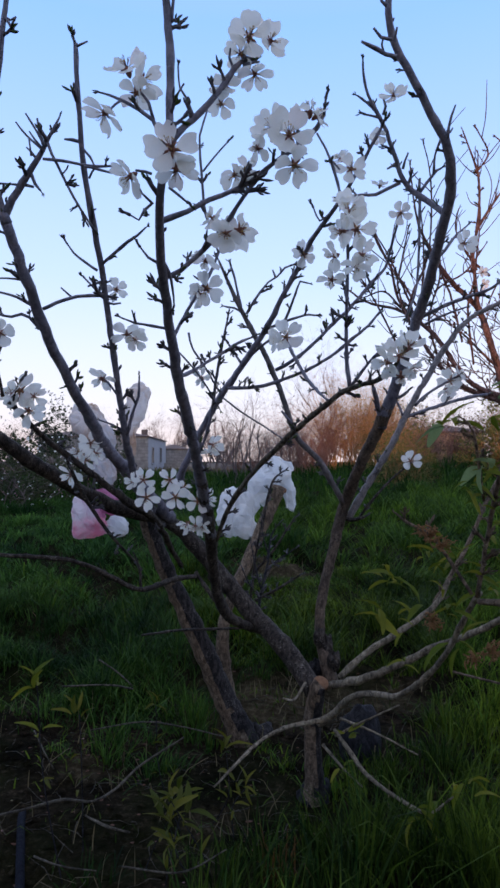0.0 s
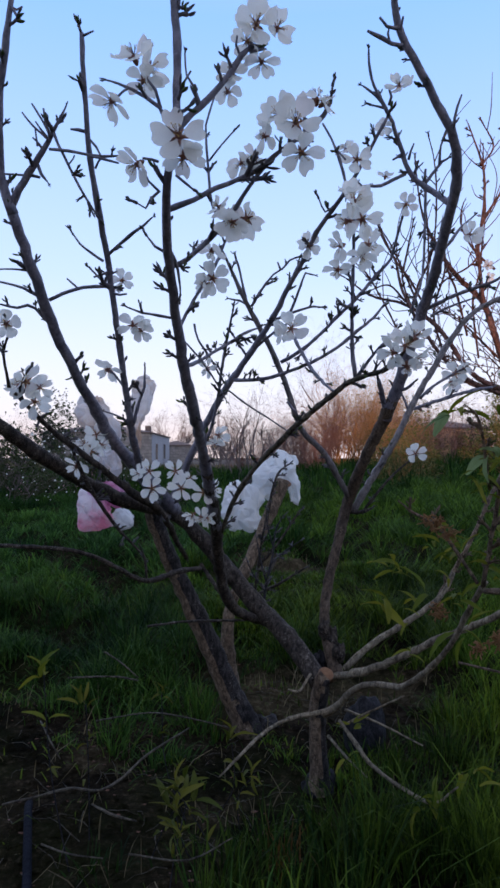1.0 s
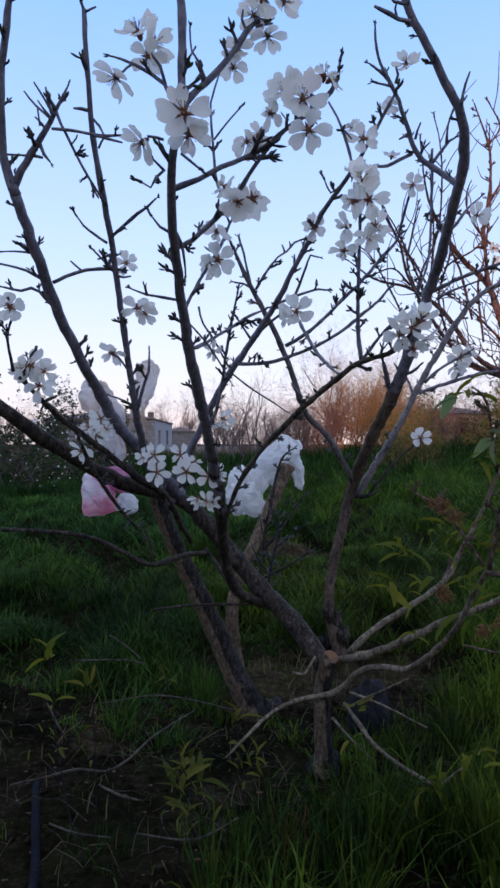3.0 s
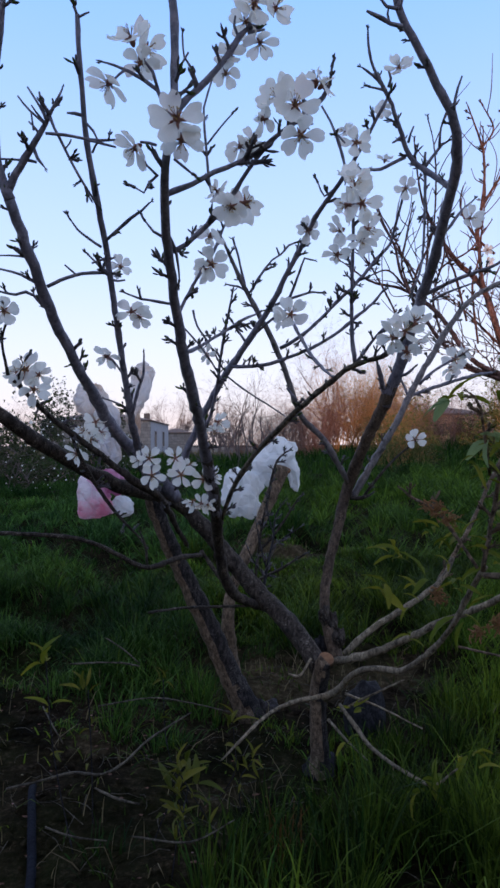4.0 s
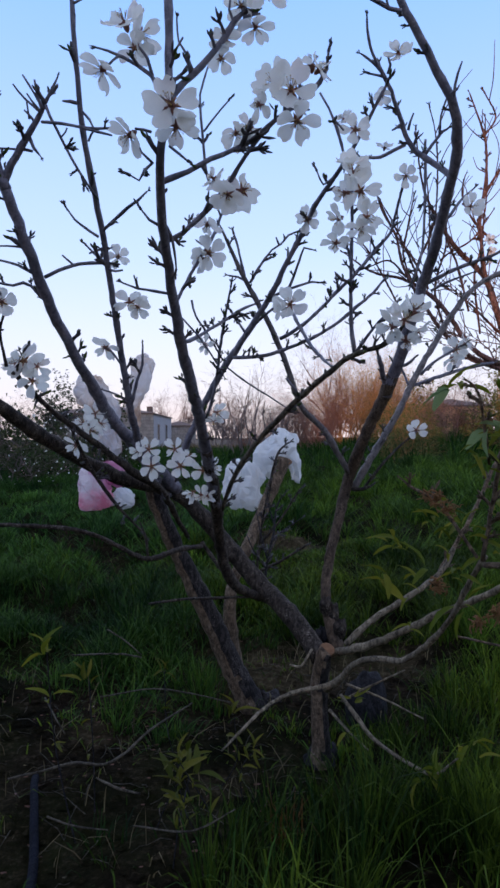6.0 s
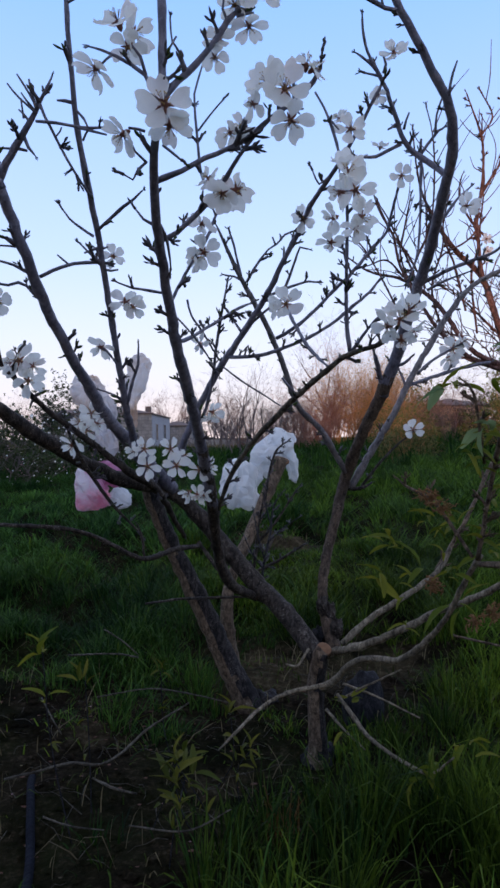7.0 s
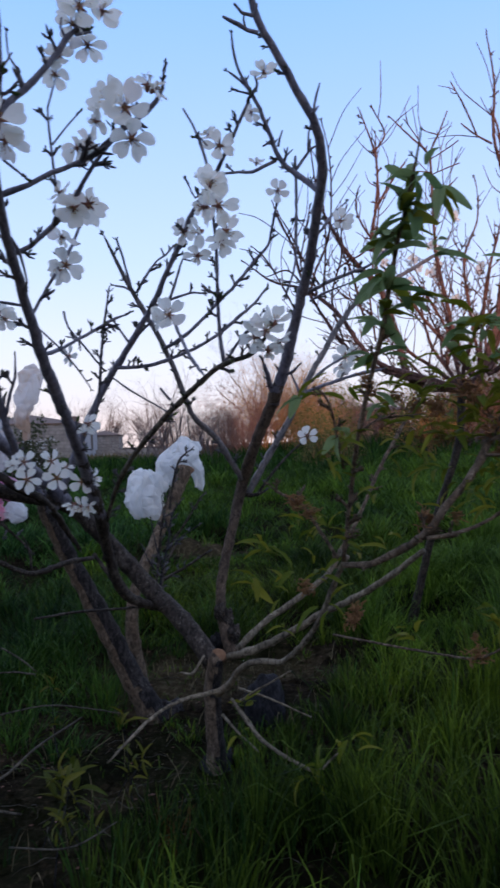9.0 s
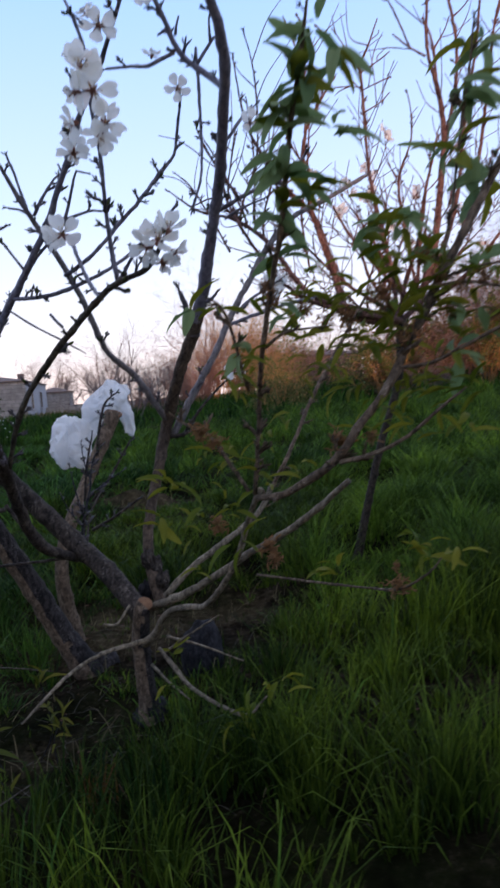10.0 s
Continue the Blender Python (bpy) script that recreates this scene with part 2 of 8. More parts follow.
MAT = {
    "bark": material("bark", bark_look((0.07, 0.07, 0.098), (0.145, 0.142, 0.185), (0.22, 0.215, 0.26), (0.31, 0.305, 0.34), 0.22)),
    "bark_spur": material("bark_spur", bark_look((0.03, 0.027, 0.034), (0.062, 0.056, 0.067), (0.105, 0.096, 0.108), (0.15, 0.14, 0.15), 0.25)),
    "bark_brown": material("bark_brown", bark_look((0.045, 0.032, 0.022), (0.14, 0.102, 0.069), (0.245, 0.188, 0.133), (0.4, 0.34, 0.27), 0.65)),
    "bark_old": material("bark_old", bark_look((0.012, 0.0095, 0.008), (0.044, 0.036, 0.03), (0.105, 0.089, 0.076), (0.3, 0.275, 0.24), 0.75)),
    # flaky bark, its dark tone also standing for the stems' shaded side
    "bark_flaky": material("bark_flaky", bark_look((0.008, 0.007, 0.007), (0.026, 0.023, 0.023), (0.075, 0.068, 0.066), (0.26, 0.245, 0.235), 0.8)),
    "bark_mid": material("bark_mid", bark_look((0.032, 0.023, 0.016), (0.082, 0.06, 0.043), (0.15, 0.112, 0.082), (0.27, 0.22, 0.175), 0.5)),
    "bark_grey": material("bark_grey", bark_look((0.055, 0.049, 0.049), (0.12, 0.107, 0.107), (0.19, 0.172, 0.168), (0.28, 0.26, 0.25), 0.35)),
    "bark_pale": material("bark_pale", bark_look((0.065, 0.054, 0.039), (0.19, 0.16, 0.115), (0.35, 0.305, 0.222), (0.46, 0.42, 0.33), 0.6)),
    "bark_stick": material("bark_stick", bark_look((0.03, 0.026, 0.02), (0.075, 0.066, 0.05), (0.15, 0.135, 0.104), (0.2, 0.19, 0.155), 0.7)),
    "bark_red": material("bark_red", bark_look((0.05, 0.027, 0.024), (0.13, 0.072, 0.062), (0.22, 0.135, 0.118), (0.24, 0.18, 0.16), 0.5)),
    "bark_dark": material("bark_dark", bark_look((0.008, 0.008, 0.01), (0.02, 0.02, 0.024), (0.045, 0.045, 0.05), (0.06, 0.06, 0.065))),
    # trunk bark darkened in its colour, so it sinks into the shade by the grass
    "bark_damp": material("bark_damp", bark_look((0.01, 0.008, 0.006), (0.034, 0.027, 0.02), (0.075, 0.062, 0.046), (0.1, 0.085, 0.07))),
    "rubber": material("rubber", plain_look((0.005, 0.006, 0.0095), (0.01, 0.012, 0.019), 30, 0.75, gloss=0.06)),
    "cut_wood": material("cut_wood", plain_look((0.14, 0.065, 0.03), (0.26, 0.135, 0.065), 60, 0.8)),
    "bud": material("bud", leaf_look((0.045, 0.08, 0.02), (0.11, 0.15, 0.045))),
    "petal": material("petal", petal_look),
    "calyx": material("calyx", plain_look((0.16, 0.05, 0.04), (0.3, 0.13, 0.07), 120, 0.7)),
    "anther": material("anther", plain_look((0.45, 0.28, 0.06), (0.6, 0.42, 0.1), 200, 0.7)),
    "leaf": material("leaf", leaf_look((0.13, 0.215, 0.085), (0.28, 0.37, 0.17), 0.5, 0.35)),
    "leaf_young": material("leaf_young", leaf_look((0.1, 0.14, 0.013), (0.23, 0.225, 0.024), 0.45)),
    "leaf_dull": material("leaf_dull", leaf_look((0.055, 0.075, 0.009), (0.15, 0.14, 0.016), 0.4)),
    "dried": material("dried", plain_look((0.06, 0.024, 0.014), (0.17, 0.075, 0.04), 150, 0.9)),
    "dried_flower": material("dried_flower", plain_look((0.14, 0.058, 0.018), (0.33, 0.165, 0.058), 150, 0.9)),
    "grass": material("grass", leaf_look((0.014, 0.033, 0.005), (0.125, 0.18, 0.022), 0.35, 0.1, True)),
    "grass_lush": material("grass_lush", leaf_look((0.012, 0.038, 0.0075), (0.08, 0.155, 0.029), 0.3, 0.08, True)),
    "meadow": material("meadow", leaf_look((0.024, 0.056, 0.012), (0.125, 0.215, 0.034), 0.35, 0.04, True)),
    "meadow_lush": material("meadow_lush", leaf_look((0.022, 0.056, 0.016), (0.095, 0.2, 0.046), 0.3, 0.04, True)),
    # brighter copy of the grass, the extra light put into its colour
    "grass_sunny": material("grass_sunny", leaf_look((0.03, 0.066, 0.012), (0.16, 0.26, 0.036), 0.35, 0.06, True)),
    "grass_far": material("grass_far", leaf_look((0.012, 0.038, 0.009), (0.055, 0.118, 0.02), 0.3, 0.04, True)),
    "dead_grass": material("dead_grass", leaf_look((0.06, 0.026, 0.008), (0.17, 0.08, 0.022), 0.3)),
    "straw": material("straw", leaf_look((0.09, 0.068, 0.035), (0.24, 0.19, 0.1), 0.25)),
    "soil": material("soil", soil_look),
    "plastic_white": material("plastic_white", plastic_look((0.94, 0.94, 0.92), (0.84, 0.85, 0.85), 0, 0.45)),
    "plastic_clear": material("plastic_clear", plastic_look((0.8, 0.78, 0.8), (0.66, 0.47, 0.34), 0.3, 0.45, 0.47)),
    "plastic_rose": material("plastic_rose", plastic_look((0.86, 0.6, 0.72), (0.62, 0.26, 0.42), 0.0, 0.6, 0.5)),
    "plastic_pink": material("plastic_pink", plastic_look((0.94, 0.9, 0.91), (0.9, 0.38, 0.5), 0.0, 0.6, 0.44)),
    "stone": material("stone", stone_look),
    "render_wall": material("render_wall", plain_look((0.32, 0.32, 0.33), (0.4, 0.4, 0.41), 2, 0.9)),
    "roof_tile": material("roof_tile", plain_look((0.13, 0.09, 0.075), (0.21, 0.15, 0.125), 4, 0.95)),
    "glass_dark": material("glass_dark", plain_look((0.02, 0.022, 0.025), (0.03, 0.032, 0.036), 2, 0.1)),
    "frame_paint": material("frame_paint", plain_look((0.25, 0.25, 0.26), (0.32, 0.32, 0.33), 8, 0.6)),
    "clay_wall": material("clay_wall", plain_look((0.5, 0.26, 0.13), (0.62, 0.36, 0.2), 3, 0.9)),
    "twig_red": material("twig_red", plain_look((0.16, 0.08, 0.06), (0.27, 0.145, 0.105), 2.5, 0.85)),
    "twig_gold": material("twig_gold", plain_look((0.25, 0.135, 0.045), (0.4, 0.225, 0.085), 2.5, 0.85)),
    "twig_grey": material("twig_grey", plain_look((0.11, 0.085, 0.08), (0.2, 0.155, 0.145), 2.5, 0.9)),
    "dry_leaf": material("dry_leaf", leaf_look((0.06, 0.038, 0.018), (0.135, 0.09, 0.04), 0.3)),
    "conifer": material("conifer", leaf_look((0.015, 0.028, 0.014), (0.03, 0.05, 0.025), 0.1)),
    "bush_leaf": material("bush_leaf", leaf_look((0.07, 0.09, 0.025), (0.16, 0.16, 0.05), 0.35)),
    "bush_dark": material("bush_dark", leaf_look((0.03, 0.045, 0.018), (0.085, 0.1, 0.04), 0.3)),
    "bank": material("bank", plain_look((0.05, 0.04, 0.03), (0.09, 0.075, 0.055), 3, 0.95)),
}


# ---- building blocks ----
def mesh_of(name, verts, faces, mats, slots=None, smooth=True):
    me = bpy.data.meshes.new(name)
    me.from_pydata([tuple(v) for v in verts], [], [tuple(f) for f in faces])
    for m in ([mats] if isinstance(mats, str) else mats):
        me.materials.append(MAT[m])
    if slots is not None:
        me.polygons.foreach_set("material_index", slots)
    me.polygons.foreach_set("use_smooth", [smooth] * len(me.polygons))
    me.update()
    return me


def part(name, me, parent, label=""):
    ob = new(name, me)
    ob.parent = parent
    return tagged(ob, label)


def thing(name, place, label, category, group="", kind=""):
    ob = new(name)
    ob.empty_display_size = 0.05
    ob.location = place
    return tagged(ob, label, category, group, kind)


def spline(ctrl, step):
    """Catmull-Rom through control points of x, y, z, r, resampled at about that step."""
    p = np.array(ctrl, float)
    p = np.vstack([2 * p[0] - p[1], p, 2 * p[-1] - p[-2]])
    out = []
    for i in range(1, len(p) - 2):
        n = max(1, int(np.linalg.norm(p[i + 1, :3] - p[i, :3]) / step))
        for k in range(n):
            t = k / n
            a, b, c, d = p[i - 1], p[i], p[i + 1], p[i + 2]
            out.append(0.5 * (2 * b + (c - a) * t + (2 * a - 5 * b + 4 * c - d) * t * t + (3 * b - a - 3 * c + d) * t ** 3))
    out.append(p[-2])
    return np.array(out)


def tube(path, sides, rng, knots=0.0, flat_end=False):
    """Rings of vertices and faces round a path of x, y, z, r."""
    verts, faces = [], []
    up = np.array((0.31, 0.17, 0.93))
    n = len(path)
    phase = rng.random(3) * 9
    for i in range(n):
        q = path[i]
        d = path[min(i + 1, n - 1), :3] - path[max(i - 1, 0), :3]
        d = d / (np.linalg.norm(d) + 1e-9)
        u = np.cross(d, up)
        u = u / (np.linalg.norm(u) + 1e-9)
        w = np.cross(d, u)
        up = -np.cross(d, u)
        for k in range(sides):
            a = 2 * math.pi * k / sides
            lump = 1 + knots * (math.sin(i * 0.55 + phase[0]) * 0.6 + math.sin(2 * a + i * 0.4 + phase[1]) * 0.7 + math.sin(3 * a - i * 0.7 + phase[2]) * 0.5 + (rng.random() - 0.5) * 0.5)
            verts.append(q[:3] + q[3] * lump * (math.cos(a) * u + math.sin(a) * w))
        if i:
            b = (i - 1) * sides
            for k in range(sides):
                faces.append((b + k, b + (k + 1) % sides, b + sides + (k + 1) % sides, b + sides + k))
    faces.append(tuple(range(sides - 1, -1, -1)))
    faces.append(tuple(range((n - 1) * sides, n * sides)))
    return verts, faces


def join(pieces):
    verts, faces = [], []
    for v, f in pieces:
        o = len(verts)
        verts.extend(v)
        faces.extend(tuple(i + o for i in g) for g in f)
    return verts, faces


# short fruiting spurs: a knobbly stub with a brush of pointed, swelling buds, shared by all branches
def spur_mesh(seed, bark):
    rng = np.random.default_rng(seed)
    bits, slots = [], []

    def add(path, sides, tip_rows):
        v, f = tube(np.array(path), sides, rng, 0.2)
        rows = len(path) - 1
        bits.append((v, f))
        slots.extend([1 if q // sides >= rows - tip_rows else 0 for q in range(rows * sides)] + [0, 1 if tip_rows else 0])

    tall = 0.005 + 0.011 * rng.random()
    top = np.array((rng.normal(0, 0.002), rng.normal(0, 0.002), tall))
    add([(0, 0, -0.002, 0.0028), (*(top * 0.5 + rng.normal(0, 0.0006, 3)), 0.0022), (*top, 0.0026), (*(top + (0, 0, 0.0015)), 0.0012)], 6, 0)
    start = rng.random() * 6.28
    buds = int(rng.integers(2, 6))
    for k in range(buds):
        a = start + k * 2.4 + rng.normal(0, 0.3)
        wide = (0.4 + 0.8 * rng.random()) if k else 0.15
        d = np.array((math.cos(a) * wide, math.sin(a) * wide, 1.0))
        d /= np.linalg.norm(d)
        bow = np.array((-math.cos(a), -math.sin(a), 0.0)) * 0.0012
        long, r = 0.009 + 0.01 * rng.random(), 0.001 + 0.0007 * rng.random()
        foot = top * (0.6 + 0.4 * rng.random())
        path = [(*foot, r * 0.8), (*(foot + d * long * 0.3), r * 0.9), (*(foot + d * long * 0.58 + bow * 0.3), r * 1.25), (*(foot + d * long * 0.82 + bow), r * 0.9), (*(foot + d * long + bow * 1.6), r * 0.15)]
        add(path, 5, 3 if rng.random() < 0.3 else 0)
    v, f = join(bits)
    return mesh_of("spur", v, f, (bark, "bud"), slots)


SPURS = {bark: [spur_mesh(s, bark) for s in range(10)] for bark in ("bark_spur", "bark_brown", "bark_red")}
LIMB_COUNT = [0]
LIMB_LINES = {}


def limb(tree, name, spurs, *ctrl, bark=None, label="", flaky_shade=None):
    """A limb, branch or twig of a tree through control points of x, y, z and radius, with spurs along it."""
    LIMB_COUNT[0] += 1
    rng = np.random.default_rng(100 + LIMB_COUNT[0])
    thick = max(c[3] for c in ctrl)
    step = 0.012 if thick < 0.008 else 0.016 if thick < 0.02 else 0.02
    path = spline(ctrl, step)
    if thick > 0.006:                              # even out small kinks, keeping both ends
        for k in range(5):
            path[1:-1] = path[1:-1] * 0.4 + (path[:-2] + path[2:]) * 0.3
    path[1:-1, :3] += rng.normal(0, 1, (len(path) - 2, 3)) * np.minimum(path[1:-1, 3:4] * 0.1, 0.001)
    node_swell = 1 + (0.16 if thick < 0.012 else 0.1) * (rng.random(len(path)) < 0.24)
    path[:, 3] = np.maximum(path[:, 3] * node_swell, 0.0012)
    sides = 6 if thick < 0.005 else 8 if thick < 0.015 else 14
    v, f = tube(path, sides, rng, 0.06 if thick < 0.008 else 0.028 if thick < 0.02 else 0.026)
    LIMB_LINES.setdefault(tree.name, []).append(path)
    skin, slots = bark or ("bark_brown" if name == "trunk" else "bark"), None
    if flaky_shade:                                      # rough old bark along one side, dark to carry that side's shade too
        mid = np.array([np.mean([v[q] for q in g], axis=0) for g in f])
        off = np.array([(m - path[min(q // sides, len(path) - 1), :3]) @ np.array(flaky_shade) / path[min(q // sides, len(path) - 1), 3] for q, m in enumerate(mid)])
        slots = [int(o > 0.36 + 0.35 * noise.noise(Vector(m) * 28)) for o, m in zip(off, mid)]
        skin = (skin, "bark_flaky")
    me = mesh_of(name, v, f, skin, slots)
    ob = part(name, me, tree, label)
    place = Vector(tree.location)
    ob.matrix_parent_inverse = Matrix.Translation(-place)
    length = np.sum(np.linalg.norm(np.diff(path[:, :3], axis=0), axis=1))
    want = int(round(length / (0.028 if thick < 0.009 else 0.048) * min(1.0, spurs / 2))) if spurs else 0
    for k in range(want):
        i = int(rng.integers(1, len(path) - 1)) if k else len(path) - 1
        d = Vector(path[min(i + 1, len(path) - 1), :3] - path[i - 1, :3]).normalized()
        side = Vector(rng.normal(0, 1, 3))
        side = (side - d * side.dot(d)).normalized()
        way = (side + d * 0.55 + Vector((0, 0, 0.45))).normalized() if k else d
        size = (0.65 + 0.6 * rng.random()) * min(1.1, max(0.6, float(path[i, 3]) / 0.0024))
        turn = way.to_track_quat("Z", "Y").to_matrix().to_4x4()
        s = part("spur", SPURS[bark if bark in SPURS else "bark_spur"][int(rng.integers(10))], ob)
        s.matrix_basis = Matrix.Translation(Vector(path[i, :3]) + (side * float(path[i, 3]) * 0.7 if k else Vector())) @ turn @ Matrix.Diagonal((size, size, size, 1))
    return ob


# blossom: five notched petals round a calyx with stamens; one unit across the radius
def petal_mesh(seed):
    rng = np.random.default_rng(seed)
    nu, nv = 9, 5
    verts, faces = [], []
    cup, twist, wide = 0.05 + 0.35 * rng.random(), rng.normal(0, 0.2), 0.29 + 0.05 * rng.random()
    wave = rng.random() * 6
    for i in range(nu):
        u = i / (nu - 1)
        x = 0.07 + 0.93 * u
        round_end = math.sqrt(max(0.0, 1 - ((x - 0.63) / 0.45) ** 2))
        half = max(0.04, wide * round_end * min(1.0, 0.35 + 1.1 * u)) if u < 0.95 else wide * 0.5
        for k in range(nv):
            s = k / (nv - 1) * 2 - 1
            notch = (0.07 * max(0, 1 - abs(s) * 2.5) + 0.05 * abs(s)) * (u > 0.92)
            ripple = 0.03 * math.sin(wave + 5 * s + 4 * u) * u
            verts.append((x - notch, s * half, cup * u * u * 0.8 + 0.14 * s * s * u + twist * s * u * 0.5 + ripple))
    for i in range(nu - 1):
        for k in range(nv - 1):
            a = i * nv + k
            faces.append((a, a + nv, a + nv + 1, a + 1))
    return mesh_of("petal", verts, faces, "petal")


def heart_mesh(seed):
    rng = np.random.default_rng(seed)
    bits, slots = [], []
    v, f = tube(np.array([(0, 0, -0.42, 0.05), (0, 0, -0.3, 0.12), (0, 0, -0.1, 0.15), (0, 0, 0.02, 0.12), (0, 0, 0.05, 0.03)]), 8, rng)
    bits.append((v, f)), slots.extend([0] * len(f))
    for k in range(5):
        a = 2 * math.pi * (k + 0.5) / 5
        c = np.array((math.cos(a), math.sin(a), 0))
        v, f = tube(np.array([(*(c * 0.1 + (0, 0, -0.08)), 0.06), (*(c * 0.24 + (0, 0, -0.06)), 0.05), (*(c * 0.36 + (0, 0, -0.1)), 0.01)]), 5, rng)
        bits.append((v, f)), slots.extend([0] * len(f))
    for k in range(16):
        a, o = rng.random() * 6.28, 0.1 + 0.22 * rng.random()
        tip = np.array((math.cos(a) * o, math.sin(a) * o, 0.28 + 0.14 * rng.random()))
        v, f = tube(np.array([(0.02 * math.cos(a), 0.02 * math.sin(a), 0.02, 0.012), (*(tip * 0.6), 0.01), (*tip, 0.01)]), 3, rng)
        bits.append((v, f)), slots.extend([0] * len(f))
        v, f = tube(np.array([(*(tip - (0, 0, 0.02)), 0.012), (*tip, 0.032), (*(tip + (0, 0, 0.03)), 0.008)]), 4, rng)
        bits.append((v, f)), slots.extend([1] * len(f))
    v, f = join(bits)
    return mesh_of("blossom", v, f, ("calyx", "anther"), slots)


PETALS = [petal_mesh(40 + s) for s in range(8)]
HEARTS = [heart_mesh(60 + s) for s in range(3)]
BLOSSOM_COUNT = [0]


def blossom(tree, place, size, right, up, rose=0.0):
    """A blossom facing the viewer's side of the tree, turned to the right and up by those degrees."""
    BLOSSOM_COUNT[0] += 1
    rng = np.random.default_rng(500 + BLOSSOM_COUNT[0])
    a, b = radians(right + rng.normal(0, 10)), radians(up + rng.normal(0, 10))
    face = Vector((math.sin(a) * math.cos(b), -math.cos(a) * math.cos(b), math.sin(b)))
    turn = face.to_track_quat("Z", "Y").to_matrix().to_4x4() @ Matrix.Rotation(rng.random() * 6.28, 4, "Z")
    r = size * 0.55
    ob = part("blossom", HEARTS[int(rng.integers(3))], tree)
    ob.matrix_parent_inverse = Matrix.Translation(-Vector(tree.location))
    ob.matrix_basis = Matrix.Translation(Vector(place)) @ turn @ Matrix.Diagonal((r, r, r, 1))
    open_by = rng.normal(-0.08, 0.22)
    for k in range(5):
        p = part("petal", PETALS[int(rng.integers(8))], ob)
        w = (0.85 + 0.3 * rng.random()) * (1.22 if place[2] > 1.1 else 1.0)       # the high blossoms are fuller
        p.matrix_basis = (Matrix.Rotation(2 * math.pi * k / 5 + rng.normal(0, 0.09), 4, "Z") @ Matrix.Rotation(-open_by + rng.normal(0, 0.16), 4, "Y")
                          @ Matrix.Diagonal((0.92 + 0.14 * rng.random(), w, 1, 1)))
    return ob


# lance-shaped leaf, one unit long, folded along its rib and drooping
def leaf_mesh(seed, mat):
    rng = np.random.default_rng(seed)
    nu = 9
    verts, faces = [], []
    droop = 0.25 + 0.35 * rng.random()
    for i in range(nu):
        u = i / (nu - 1)
        half = 0.155 * math.sin(math.pi * min(1.0, u * 0.9 + 0.06)) ** 0.8 + 0.006
        for s in (-1, -0.5, 0, 0.5, 1):
            verts.append((u, s * half, -droop * u * u + 0.09 * abs(s) * math.sin(math.pi * u) + 0.012 * rng.normal()))
    for i in range(nu - 1):
        for k in range(4):
            a = i * 5 + k
            faces.append((a, a + 5, a + 6, a + 1))
    return mesh_of("leaf", verts, faces, mat)


LEAVES = [leaf_mesh(80 + s, "leaf") for s in range(4)]
YOUNG = [leaf_mesh(90 + s, "leaf_young") for s in range(4)]
DULL = [leaf_mesh(95 + s, "leaf_dull") for s in range(4)]
LEAF_COUNT = [0]


def leaves(tree, place, n, size, spread, young=False, shapes=None):
    """A few leaves round a point of a shoot."""
    LEAF_COUNT[0] += 1
    rng = np.random.default_rng(900 + LEAF_COUNT[0])
    for k in range(n):
        a, e = rng.random() * 6.28, rng.normal(0.75 if shapes else 0.2, 0.5)
        s = size * (0.7 + 0.5 * rng.random())
        ob = part("leaf", (shapes or (YOUNG if young or rng.random() < 0.3 else LEAVES))[int(rng.integers(4))], tree)
        ob.matrix_parent_inverse = Matrix.Translation(-Vector(tree.location))
        ob.matrix_basis = (Matrix.Translation(Vector(place) + Vector(rng.normal(0, 0.35, 3)) * spread) @ Matrix.Rotation(a, 4, "Z")
                           @ Matrix.Rotation(-e, 4, "Y") @ Matrix.Rotation(rng.normal(0, 0.5), 4, "X") @ Matrix.Diagonal((s, s * (0.85 + 0.4 * rng.random()) * (0.75 if young else 1), s, 1)))


def dried_mesh(seed):
    rng = np.random.default_rng(seed)
    bits = []
    for k in range(46):
        d = rng.normal(0, 1, 3)
        d /= np.linalg.norm(d)
        heart = rng.normal(0, 0.16, 3)
        tip = heart + d * (0.18 + 0.3 * rng.random())
        bits.append(tube(np.array([(*heart, 0.02), (*(heart * 0.5 + tip * 0.5 + rng.normal(0, 0.05, 3)), 0.035), (*(heart * 0.15 + tip * 0.85 + rng.normal(0, 0.06, 3)), 0.03), (*tip, 0.006)]), 4, rng, 0.4))
    v, f = join(bits)
    return mesh_of("dried_flower", v, f, "dried_flower")


DRIED = [dried_mesh(700 + s) for s in range(3)]


def dried_flower(tree, place, size):
    LEAF_COUNT[0] += 1
    ob = part("dried_flower", DRIED[LEAF_COUNT[0] % 3], tree, "withered reddish-brown flower remains")
    ob.matrix_parent_inverse = Matrix.Translation(-Vector(tree.location))
    ob.matrix_basis = Matrix.Translation(Vector(place)) @ Matrix.Rotation(LEAF_COUNT[0] * 1.3, 4, "Z") @ Matrix.Diagonal((size, size, size, 1))


# ---- ground ----
def clumpy(x, y, scale):
    return 0.5 + 0.25 * np.sin(x * scale + 1.3 * np.sin(y * scale * 0.7)) + 0.25 * np.sin(y * scale * 1.3 + 1.7 * np.sin(x * scale * 0.9 + 2))


def mounds(x, y):
    """0 in the hollows to 1 on the tussocks of the meadow."""
    s = np.clip((0.4 * clumpy(x, y, 9.5) + 0.3 * clumpy(x * 0.8 + y * 0.6, y * 0.8 - x * 0.6, 6.1) + 0.3 * clumpy(x + 3, y - 1, 2.6) - 0.28) / 0.45, 0, 1)
    return s * s * (3 - 2 * s)


